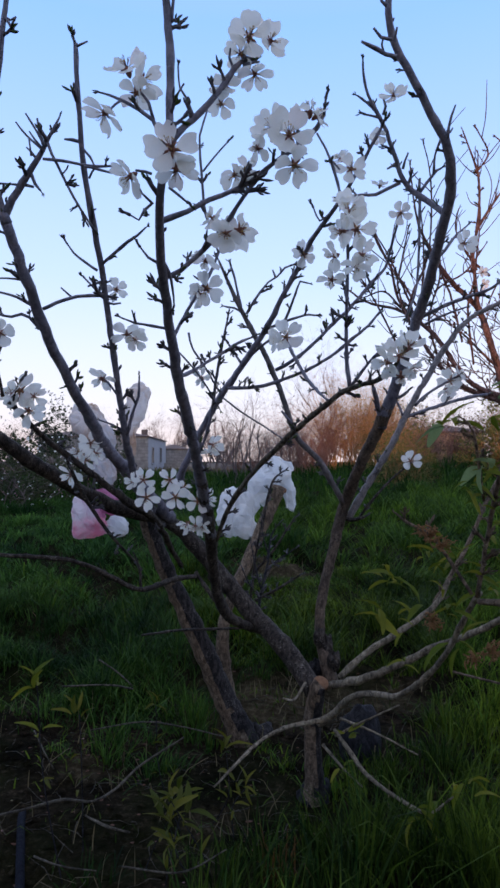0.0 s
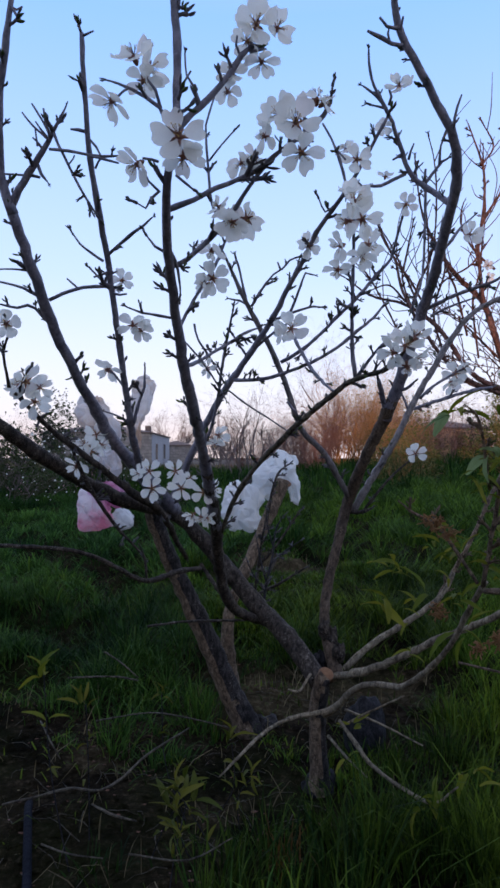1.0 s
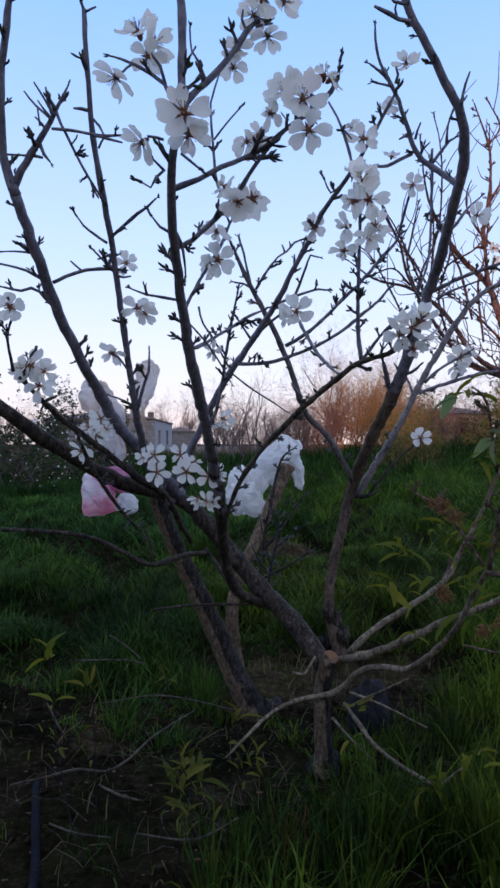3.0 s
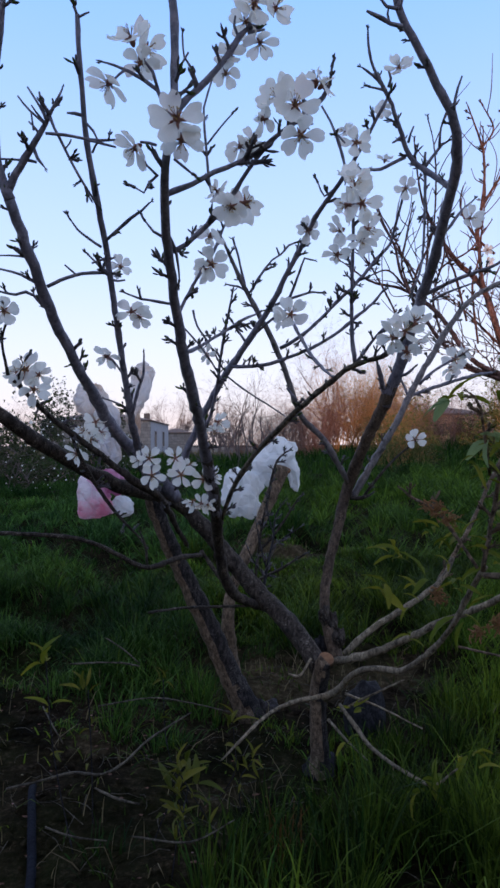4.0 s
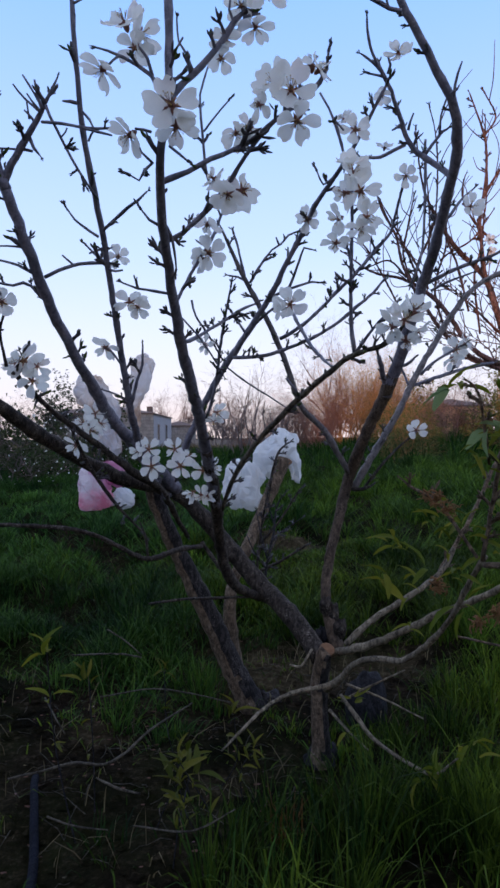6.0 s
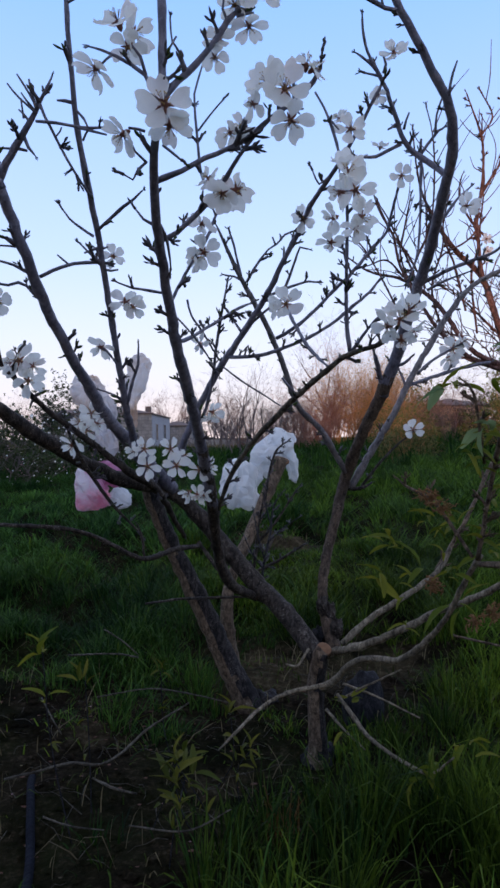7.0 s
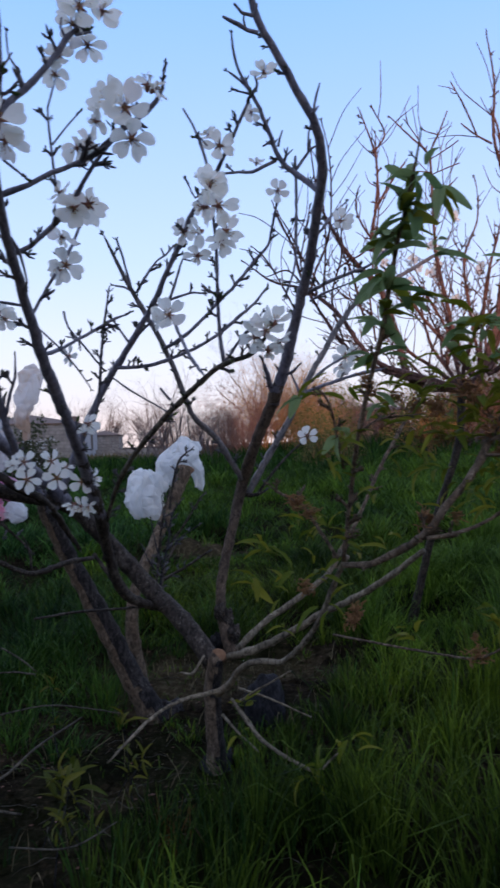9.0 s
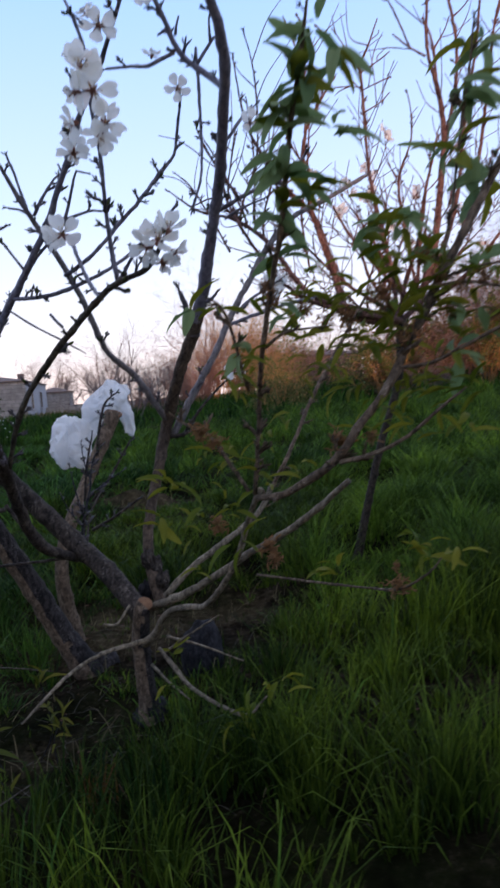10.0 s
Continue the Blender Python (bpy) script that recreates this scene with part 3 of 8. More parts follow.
def ground_z(x, y):
    x, y = np.asarray(x, float), np.asarray(y, float)
    rise = 0.012 * np.clip(y - 2, 0, 14) + 0.075 * np.clip(x, 0, 14) * np.clip((y - 3) / 17, 0, 1)
    rise = rise - 0.075 * np.clip(x, 0, 14) * np.clip((y - 30) / 25, 0, 1)
    wave = 0.025 * np.sin(x * 1.9 + 0.7) * np.sin(y * 1.6 + 0.3) + 0.012 * np.sin(x * 5.3 + y * 3.1) + 0.008 * np.sin(x * 11 - y * 13)
    rise = rise + 0.24 * (mounds(x, y) - 0.5) * np.clip((y - 2.0) / 1.5, 0, 1) * np.clip((26 - y) / 8, 0, 1)
    return 0.055 + rise + wave * np.clip(1.5 - np.hypot(x, y) / 60, 0, 1)


def bare(x, y):
    """1 on the trodden soil in front of the tree, 0 in the grass."""
    edge = 0.12 * np.sin(y * 4.1 + 1) + 0.07 * np.sin(y * 9.7 + x * 4)
    a = np.clip((0.1 - x + edge) / 0.16, 0, 1) * np.clip((2.15 - y + 0.15 * np.sin(x * 6)) / 0.35, 0, 1)
    path = np.exp(-((y - 4.4 - 0.35 * x + 0.1 * np.sin(x * 5)) / 0.42) ** 4) * np.clip((x + 0.25) / 0.2, 0, 1) * np.clip((1.3 - x) / 0.4, 0, 1)
    worn = 0.97 * np.exp(-((x - 0.3) / 0.55) ** 4 - ((y - 2.3 + 0.1 * np.sin(x * 7)) / 0.36) ** 4)
    return np.clip(a + 0.97 * path + worn, 0, 1)


def trampled(x, y):
    """1 where the tall grass before the worn path is trodden down."""
    return np.exp(-((x - 0.35) / 0.5) ** 4 - ((y - 3.8) / 0.65) ** 4)


radii = [0.0] + [0.25 * 1.042 ** i for i in range(215)]
segs = 300
gv = [(0, 0, float(ground_z(0, 0)))]
for r in radii[1:]:
    ang = np.arange(segs) * 2 * math.pi / segs
    xs, ys = r * np.sin(ang), 1.0 + r * np.cos(ang)
    gv.extend(zip(xs, ys, ground_z(xs, ys)))
gv[0] = (0, 1.0, float(ground_z(0, 1.0)))
gf = [(0, 1 + (k + 1) % segs, 1 + k) for k in range(segs)]
for i in range(len(radii) - 2):
    a = 1 + i * segs
    gf.extend((a + k, a + (k + 1) % segs, a + segs + (k + 1) % segs, a + segs + k) for k in range(segs))
ground = new("ground", mesh_of("ground", gv, gf, "soil"))
tagged(ground, "dark trodden soil with moss and litter", "ground", kind="structure")


# ---- large forms: the two almond trees ----
almond_tree = thing("almond_tree", (0.1, 1.7, 0.05), "almond tree in white blossom with several leaning grey-brown stems", "tree")
limb(almond_tree, 'trunk', 0, (0.034, 1.958, -0.026, 0.0442), (-0.068, 1.924, 0.178, 0.0353), (-0.148, 1.880, 0.379, 0.0300), (-0.236, 1.866, 0.567, 0.0252), (-0.287, 1.843, 0.696, 0.0227), (-0.303, 1.811, 0.777, 0.0212), flaky_shade=(0.75, -0.25, 0.6))
limb(almond_tree, 'trunk', 0, (0.165, 1.575, 0.042, 0.0270), (0.158, 1.571, 0.167, 0.0221), (0.152, 1.559, 0.264, 0.0212), (0.162, 1.547, 0.334, 0.0225), (0.171, 1.526, 0.371, 0.0180), flaky_shade=(0.95, -0.3, 0.0))
limb(almond_tree, 'trunk', 0, (-0.050, 2.209, 0.004, 0.0282), (-0.073, 2.176, 0.143, 0.0239), (-0.088, 2.151, 0.305, 0.0217), (-0.068, 2.168, 0.416, 0.0199), (0.005, 2.243, 0.570, 0.0206), (0.069, 2.338, 0.703, 0.0229), (0.118, 2.385, 0.813, 0.0278))
limb(almond_tree, 'limb', 0, (0.162, 1.567, 0.338, 0.0252), (0.087, 1.645, 0.429, 0.0244), (0.022, 1.725, 0.476, 0.0245), (-0.049, 1.744, 0.558, 0.0237), (-0.144, 1.742, 0.671, 0.0215), (-0.221, 1.721, 0.752, 0.0181), (-0.317, 1.642, 0.779, 0.0183), (-0.412, 1.541, 0.833, 0.0172), (-0.507, 1.441, 0.909, 0.0161), (-0.556, 1.360, 0.963, 0.0153), (-0.637, 1.289, 1.031, 0.0129), bark='bark_old')
limb(almond_tree, 'branch', 5, (-0.494, 1.237, 1.033, 0.0039), (-0.447, 1.288, 0.972, 0.0055), (-0.401, 1.339, 0.925, 0.0067), (-0.338, 1.389, 0.869, 0.0078), (-0.282, 1.440, 0.814, 0.0090), (-0.236, 1.541, 0.770, 0.0096), (-0.214, 1.663, 0.687, 0.0072), (-0.188, 1.714, 0.626, 0.0058), bark='bark_old')
limb(almond_tree, 'twig', 3, (-0.416, 1.338, 0.950, 0.0033), (-0.389, 1.390, 0.856, 0.0043), (-0.361, 1.442, 0.788, 0.0045), (-0.326, 1.463, 0.733, 0.0041), (-0.277, 1.494, 0.672, 0.0022), bark='bark_old')
limb(almond_tree, 'twig', 2, (-0.498, 1.217, 1.042, 0.0031), (-0.502, 1.195, 1.107, 0.0026), (-0.476, 1.154, 1.143, 0.0021), (-0.474, 1.133, 1.161, 0.0013), bark='bark_old')
limb(almond_tree, 'twig', 2, (-0.484, 1.257, 1.011, 0.0035), (-0.483, 1.236, 1.044, 0.0027), (-0.468, 1.235, 1.078, 0.0018), bark='bark_old')
limb(almond_tree, 'twig', 1, (0.317, 1.834, 0.739, 0.0045), (0.367, 1.831, 0.806, 0.0039), (0.421, 1.849, 0.859, 0.0034), (0.478, 1.857, 0.906, 0.0021), bark='bark_old')
limb(almond_tree, 'twig', 1, (0.275, 1.834, 0.747, 0.0072), (0.313, 1.814, 0.737, 0.0056), (0.336, 1.803, 0.755, 0.0039), bark='bark_old')
limb(almond_tree, 'twig', 0, (-0.533, 1.246, 0.724, 0.0042), (-0.458, 1.295, 0.714, 0.0044), (-0.376, 1.344, 0.695, 0.0050), (-0.312, 1.395, 0.652, 0.0047), (-0.259, 1.465, 0.609, 0.0058), (-0.203, 1.564, 0.615, 0.0068), (-0.146, 1.664, 0.607, 0.0056), bark='bark_old')
limb(almond_tree, 'twig', 0, (-0.255, 1.448, 0.509, 0.0026), (-0.172, 1.547, 0.495, 0.0033), (-0.062, 1.646, 0.473, 0.0035), (0.033, 1.725, 0.457, 0.0031), bark='bark_old')
limb(almond_tree, 'twig', 0, (-0.259, 1.465, 0.606, 0.0027), (-0.265, 1.464, 0.666, 0.0027), (-0.279, 1.463, 0.700, 0.0016), bark='bark_old')
limb(almond_tree, 'twig', 0, (-0.148, 1.694, 0.614, 0.0052), (-0.093, 1.665, 0.543, 0.0046), (-0.040, 1.646, 0.488, 0.0035), bark='bark_old')
limb(almond_tree, 'twig', 3, (0.047, 2.291, 0.604, 0.0056), (0.063, 2.288, 0.738, 0.0049), (0.092, 2.284, 0.841, 0.0041), (0.129, 2.283, 0.879, 0.0025), bark='bark_old')
limb(almond_tree, 'twig', 2, (0.025, 2.244, 0.520, 0.0048), (0.086, 2.241, 0.590, 0.0040), (0.166, 2.237, 0.712, 0.0033), bark='bark_old')
limb(almond_tree, 'twig', 2, (0.023, 2.146, 0.440, 0.0052), (0.101, 2.144, 0.479, 0.0046), (0.178, 2.142, 0.527, 0.0031), bark='bark_old')
limb(almond_tree, 'twig', 2, (0.003, 2.047, 0.425, 0.0050), (0.015, 2.044, 0.535, 0.0043), (0.030, 2.040, 0.646, 0.0037), (0.057, 2.037, 0.757, 0.0023), bark='bark_old')
limb(almond_tree, 'twig', 2, (0.025, 1.846, 0.438, 0.0039), (0.038, 1.893, 0.528, 0.0034), (0.071, 1.941, 0.589, 0.0028), bark='bark_old')
limb(almond_tree, 'limb', 0, (0.028, 1.740, 0.445, 0.0105), (-0.030, 1.665, 0.483, 0.0135), (-0.062, 1.630, 0.513, 0.0140), (-0.083, 1.590, 0.566, 0.0140), (-0.092, 1.530, 0.644, 0.0135), (-0.094, 1.419, 0.745, 0.0137), (-0.105, 1.236, 0.874, 0.0114), bark='bark_old')
limb(almond_tree, 'limb', 8, (-0.094, 1.419, 0.745, 0.0137), (-0.105, 1.236, 0.874, 0.0114), (-0.113, 1.144, 0.940, 0.0106), (-0.119, 1.083, 0.979, 0.0101), (-0.126, 1.022, 1.024, 0.0096), (-0.130, 0.971, 1.064, 0.0087), (-0.133, 0.930, 1.102, 0.0079), (-0.134, 0.879, 1.135, 0.0075), (-0.135, 0.838, 1.165, 0.0068), (-0.134, 0.797, 1.192, 0.0065), (-0.132, 0.757, 1.216, 0.0062), (-0.132, 0.736, 1.236, 0.0057), (-0.121, 0.705, 1.256, 0.0051), (-0.111, 0.684, 1.287, 0.0047))
limb(almond_tree, 'branch', 3, (-0.111, 0.684, 1.287, 0.0050), (-0.111, 0.693, 1.330, 0.0051), (-0.110, 0.692, 1.363, 0.0051), (-0.111, 0.692, 1.397, 0.0047), (-0.113, 0.691, 1.431, 0.0047), (-0.116, 0.690, 1.468, 0.0047), (-0.122, 0.688, 1.519, 0.0041))
limb(almond_tree, 'twig', 1, (-0.109, 0.690, 1.438, 0.0020), (-0.107, 0.690, 1.465, 0.0017), (-0.105, 0.689, 1.499, 0.0014))
limb(almond_tree, 'branch', 3, (-0.117, 0.695, 1.262, 0.0044), (-0.107, 0.694, 1.298, 0.0041), (-0.084, 0.703, 1.327, 0.0038), (-0.063, 0.702, 1.349, 0.0038), (-0.044, 0.711, 1.379, 0.0035), (-0.033, 0.710, 1.395, 0.0031), (-0.023, 0.710, 1.406, 0.0021), (-0.016, 0.709, 1.427, 0.0010))
limb(almond_tree, 'twig', 0, (-0.035, 0.711, 1.395, 0.0014), (-0.040, 0.710, 1.408, 0.0014), (-0.039, 0.710, 1.420, 0.0010))
limb(almond_tree, 'twig', 0, (-0.024, 0.710, 1.400, 0.0017), (-0.013, 0.710, 1.402, 0.0014), (-0.003, 0.710, 1.404, 0.0010))
limb(almond_tree, 'twig', 1, (-0.119, 0.694, 1.294, 0.0027), (-0.131, 0.694, 1.321, 0.0024), (-0.148, 0.694, 1.334, 0.0024), (-0.165, 0.694, 1.344, 0.0020), (-0.182, 0.694, 1.351, 0.0014), (-0.192, 0.694, 1.354, 0.0010))
limb(almond_tree, 'twig', 0, (-0.130, 0.694, 1.321, 0.0020), (-0.136, 0.693, 1.342, 0.0017), (-0.147, 0.693, 1.357, 0.0010))
limb(almond_tree, 'twig', 0, (-0.168, 0.694, 1.346, 0.0017), (-0.176, 0.694, 1.340, 0.0014), (-0.182, 0.694, 1.334, 0.0014))
limb(almond_tree, 'twig', 0, (-0.135, 0.715, 1.266, 0.0017), (-0.144, 0.715, 1.269, 0.0017), (-0.153, 0.706, 1.266, 0.0014))
limb(almond_tree, 'twig', 0, (-0.138, 0.736, 1.239, 0.0014), (-0.149, 0.726, 1.247, 0.0011), (-0.154, 0.716, 1.258, 0.0010))
limb(almond_tree, 'branch', 4, (-0.134, 0.767, 1.225, 0.0037), (-0.118, 0.766, 1.232, 0.0037), (-0.096, 0.766, 1.240, 0.0033), (-0.067, 0.765, 1.255, 0.0033), (-0.037, 0.764, 1.266, 0.0030), (-0.015, 0.763, 1.277, 0.0030), (0.007, 0.753, 1.291, 0.0029), (0.028, 0.742, 1.302, 0.0029), (0.057, 0.741, 1.324, 0.0029), (0.071, 0.741, 1.339, 0.0029), (0.080, 0.740, 1.355, 0.0022), (0.082, 0.739, 1.377, 0.0014))
limb(almond_tree, 'branch', 3, (-0.135, 0.848, 1.176, 0.0036), (-0.111, 0.847, 1.186, 0.0036), (-0.091, 0.846, 1.205, 0.0032), (-0.066, 0.846, 1.229, 0.0032), (-0.046, 0.825, 1.247, 0.0032), (-0.032, 0.814, 1.264, 0.0027), (-0.015, 0.803, 1.285, 0.0027), (0.004, 0.783, 1.299, 0.0026), (0.018, 0.772, 1.307, 0.0015))
limb(almond_tree, 'twig', 1, (-0.114, 0.716, 1.250, 0.0017), (-0.102, 0.716, 1.240, 0.0017), (-0.091, 0.716, 1.231, 0.0010))
limb(almond_tree, 'twig', 3, (-0.133, 0.930, 1.101, 0.0031), (-0.116, 0.949, 1.142, 0.0027), (-0.098, 0.957, 1.176, 0.0027), (-0.083, 0.957, 1.199, 0.0027), (-0.072, 0.966, 1.224, 0.0027), (-0.062, 0.975, 1.255, 0.0023), (-0.050, 0.974, 1.271, 0.0014))
limb(almond_tree, 'twig', 3, (-0.126, 0.981, 1.051, 0.0032), (-0.108, 1.031, 1.068, 0.0029), (-0.086, 1.070, 1.089, 0.0030), (-0.062, 1.099, 1.109, 0.0031), (-0.031, 1.128, 1.134, 0.0026), (-0.004, 1.147, 1.149, 0.0016))
limb(almond_tree, 'twig', 1, (-0.131, 0.950, 1.095, 0.0013), (-0.100, 0.991, 1.063, 0.0014), (-0.079, 1.031, 1.034, 0.0014), (-0.062, 1.052, 1.005, 0.0010))
limb(almond_tree, 'twig', 1, (-0.131, 1.228, 1.173, 0.0023), (-0.123, 1.229, 1.142, 0.0023), (-0.103, 1.279, 1.115, 0.0024), (-0.079, 1.430, 1.081, 0.0020))
limb(almond_tree, 'twig', 3, (-0.128, 1.535, 0.934, 0.0042), (-0.109, 1.513, 0.983, 0.0042), (-0.094, 1.481, 1.043, 0.0034), (-0.083, 1.429, 1.105, 0.0033), (-0.071, 1.388, 1.164, 0.0032), (-0.061, 1.356, 1.202, 0.0025), (-0.055, 1.346, 1.228, 0.0019))
limb(almond_tree, 'twig', 3, (-0.141, 0.920, 1.118, 0.0022), (-0.161, 0.920, 1.122, 0.0022), (-0.187, 0.920, 1.126, 0.0017), (-0.206, 0.920, 1.133, 0.0013))
limb(almond_tree, 'twig', 1, (-0.135, 0.807, 1.192, 0.0023), (-0.126, 0.828, 1.178, 0.0024), (-0.123, 0.848, 1.160, 0.0020), (-0.123, 0.869, 1.141, 0.0012))
limb(almond_tree, 'twig', 1, (-0.138, 0.808, 1.184, 0.0023), (-0.152, 0.808, 1.192, 0.0019), (-0.164, 0.807, 1.207, 0.0012))
limb(almond_tree, 'twig', 3, (-0.070, 0.875, 1.260, 0.0021), (-0.079, 0.874, 1.283, 0.0021), (-0.083, 0.873, 1.327, 0.0021), (-0.086, 0.872, 1.360, 0.0021), (-0.087, 0.871, 1.393, 0.0017), (-0.081, 0.871, 1.415, 0.0017), (-0.075, 0.870, 1.433, 0.0013))
limb(almond_tree, 'twig', 1, (-0.082, 0.873, 1.341, 0.0013), (-0.064, 0.872, 1.364, 0.0013), (-0.045, 0.871, 1.385, 0.0008))
limb(almond_tree, 'twig', 1, (-0.081, 0.703, 1.327, 0.0014), (-0.091, 0.702, 1.352, 0.0014), (-0.100, 0.702, 1.366, 0.0010), (-0.102, 0.702, 1.390, 0.0007))
limb(almond_tree, 'twig', 0, (-0.109, 0.693, 1.344, 0.0017), (-0.101, 0.693, 1.354, 0.0014), (-0.094, 0.692, 1.365, 0.0007))
limb(almond_tree, 'twig', 0, (-0.084, 0.703, 1.331, 0.0014), (-0.091, 0.703, 1.338, 0.0014), (-0.095, 0.703, 1.332, 0.0010))
limb(almond_tree, 'twig', 2, (-0.136, 0.736, 1.239, 0.0018), (-0.147, 0.737, 1.229, 0.0018), (-0.154, 0.737, 1.217, 0.0014), (-0.166, 0.737, 1.224, 0.0011))
limb(almond_tree, 'branch', 6, (-0.262, 1.591, 0.783, 0.0109), (-0.267, 1.439, 0.854, 0.0092), (-0.268, 1.316, 0.944, 0.0079), (-0.269, 1.285, 0.973, 0.0077), (-0.270, 1.254, 1.023, 0.0070), (-0.272, 1.223, 1.066, 0.0068), (-0.274, 1.202, 1.108, 0.0061), (-0.274, 1.171, 1.147, 0.0060), (-0.274, 1.140, 1.184, 0.0058), (-0.276, 1.119, 1.216, 0.0058), (-0.276, 1.098, 1.247, 0.0057), (-0.276, 1.077, 1.272, 0.0061), (-0.279, 1.057, 1.295, 0.0055), (-0.279, 1.036, 1.318, 0.0054), (-0.282, 1.015, 1.349, 0.0048), (-0.283, 0.995, 1.378, 0.0047), (-0.284, 0.974, 1.407, 0.0046), (-0.285, 0.963, 1.429, 0.0046), (-0.282, 0.942, 1.464, 0.0040), (-0.283, 0.931, 1.503, 0.0040), (-0.282, 0.920, 1.541, 0.0040), (-0.283, 0.920, 1.562, 0.0035))
limb(almond_tree, 'twig', 0, (-0.282, 0.920, 1.557, 0.0022), (-0.273, 0.919, 1.561, 0.0018), (-0.264, 0.919, 1.565, 0.0013))
limb(almond_tree, 'twig', 1, (-0.274, 1.078, 1.265, 0.0030), (-0.247, 1.067, 1.284, 0.0030), (-0.223, 1.046, 1.294, 0.0030), (-0.204, 1.036, 1.303, 0.0024), (-0.188, 1.025, 1.313, 0.0014))
limb(almond_tree, 'twig', 1, (-0.282, 1.078, 1.254, 0.0025), (-0.304, 1.078, 1.269, 0.0020), (-0.324, 1.078, 1.285, 0.0020), (-0.336, 1.077, 1.302, 0.0015))
limb(almond_tree, 'twig', 2, (-0.277, 1.109, 1.218, 0.0026), (-0.291, 1.109, 1.227, 0.0026), (-0.303, 1.109, 1.240, 0.0021), (-0.313, 1.109, 1.250, 0.0016))
limb(almond_tree, 'twig', 1, (-0.280, 1.098, 1.239, 0.0026), (-0.293, 1.099, 1.235, 0.0021), (-0.304, 1.099, 1.231, 0.0015))
limb(almond_tree, 'twig', 1, (-0.273, 1.119, 1.207, 0.0026), (-0.261, 1.119, 1.204, 0.0021), (-0.247, 1.119, 1.206, 0.0016))
limb(almond_tree, 'twig', 1, (-0.280, 1.098, 1.250, 0.0031), (-0.268, 1.098, 1.239, 0.0026), (-0.261, 1.098, 1.242, 0.0015))
limb(almond_tree, 'twig', 0, (-0.287, 0.963, 1.429, 0.0023), (-0.298, 0.963, 1.432, 0.0027), (-0.311, 0.963, 1.433, 0.0014))
limb(almond_tree, 'twig', 1, (-0.264, 1.285, 0.969, 0.0036), (-0.249, 1.274, 1.019, 0.0029), (-0.237, 1.263, 1.048, 0.0029), (-0.235, 1.262, 1.087, 0.0018))
limb(almond_tree, 'twig', 0, (-0.271, 1.214, 1.045, 0.0022), (-0.290, 1.213, 1.071, 0.0022), (-0.307, 1.213, 1.078, 0.0017))
limb(almond_tree, 'twig', 1, (-0.269, 1.295, 0.977, 0.0024), (-0.297, 1.305, 0.991, 0.0024), (-0.329, 1.316, 1.002, 0.0018))
limb(almond_tree, 'limb', 6, (-0.220, 1.711, 0.758, 0.0187), (-0.289, 1.559, 0.863, 0.0157), (-0.338, 1.417, 0.952, 0.0137), (-0.352, 1.366, 0.995, 0.0126), (-0.364, 1.325, 1.029, 0.0116), (-0.376, 1.285, 1.061, 0.0107), (-0.386, 1.244, 1.097, 0.0104), (-0.391, 1.203, 1.125, 0.0100), (-0.399, 1.182, 1.149, 0.0104), (-0.401, 1.152, 1.176, 0.0102), (-0.406, 1.131, 1.198, 0.0100), (-0.410, 1.100, 1.226, 0.0098), (-0.415, 1.080, 1.261, 0.0096), (-0.423, 1.059, 1.295, 0.0089), (-0.427, 1.028, 1.321, 0.0092))
limb(almond_tree, 'branch', 3, (-0.429, 1.028, 1.333, 0.0072), (-0.416, 1.017, 1.356, 0.0062), (-0.401, 1.007, 1.365, 0.0057), (-0.379, 0.996, 1.388, 0.0052), (-0.359, 0.985, 1.411, 0.0047), (-0.348, 0.974, 1.423, 0.0042), (-0.341, 0.974, 1.439, 0.0032), (-0.333, 0.973, 1.451, 0.0023), (-0.322, 0.973, 1.474, 0.0014))
limb(almond_tree, 'twig', 0, (-0.348, 0.974, 1.430, 0.0028), (-0.356, 0.974, 1.453, 0.0023), (-0.358, 0.973, 1.472, 0.0018))
limb(almond_tree, 'twig', 0, (-0.346, 0.974, 1.427, 0.0023), (-0.359, 0.974, 1.451, 0.0018), (-0.377, 0.973, 1.480, 0.0014))
limb(almond_tree, 'twig', 0, (-0.349, 0.974, 1.420, 0.0018), (-0.374, 0.974, 1.443, 0.0018), (-0.393, 0.974, 1.466, 0.0014))
limb(almond_tree, 'twig', 0, (-0.352, 0.974, 1.425, 0.0023), (-0.363, 0.974, 1.439, 0.0018), (-0.371, 0.974, 1.451, 0.0014))
limb(almond_tree, 'twig', 0, (-0.361, 0.985, 1.409, 0.0023), (-0.371, 0.985, 1.422, 0.0019), (-0.379, 0.985, 1.430, 0.0014))
limb(almond_tree, 'twig', 0, (-0.371, 0.985, 1.416, 0.0019), (-0.373, 0.984, 1.432, 0.0014), (-0.375, 0.984, 1.447, 0.0014))
limb(almond_tree, 'twig', 0, (-0.340, 0.974, 1.436, 0.0018), (-0.345, 0.974, 1.443, 0.0018), (-0.350, 0.974, 1.450, 0.0014))
limb(almond_tree, 'twig', 2, (-0.341, 0.974, 1.432, 0.0023), (-0.334, 0.974, 1.414, 0.0023), (-0.326, 0.975, 1.397, 0.0023), (-0.312, 0.985, 1.369, 0.0023), (-0.296, 0.996, 1.339, 0.0024), (-0.281, 1.026, 1.315, 0.0019))
limb(almond_tree, 'twig', 1, (-0.348, 0.975, 1.406, 0.0023), (-0.314, 0.964, 1.398, 0.0023), (-0.287, 0.964, 1.393, 0.0023), (-0.257, 0.954, 1.385, 0.0023), (-0.227, 0.954, 1.386, 0.0014))
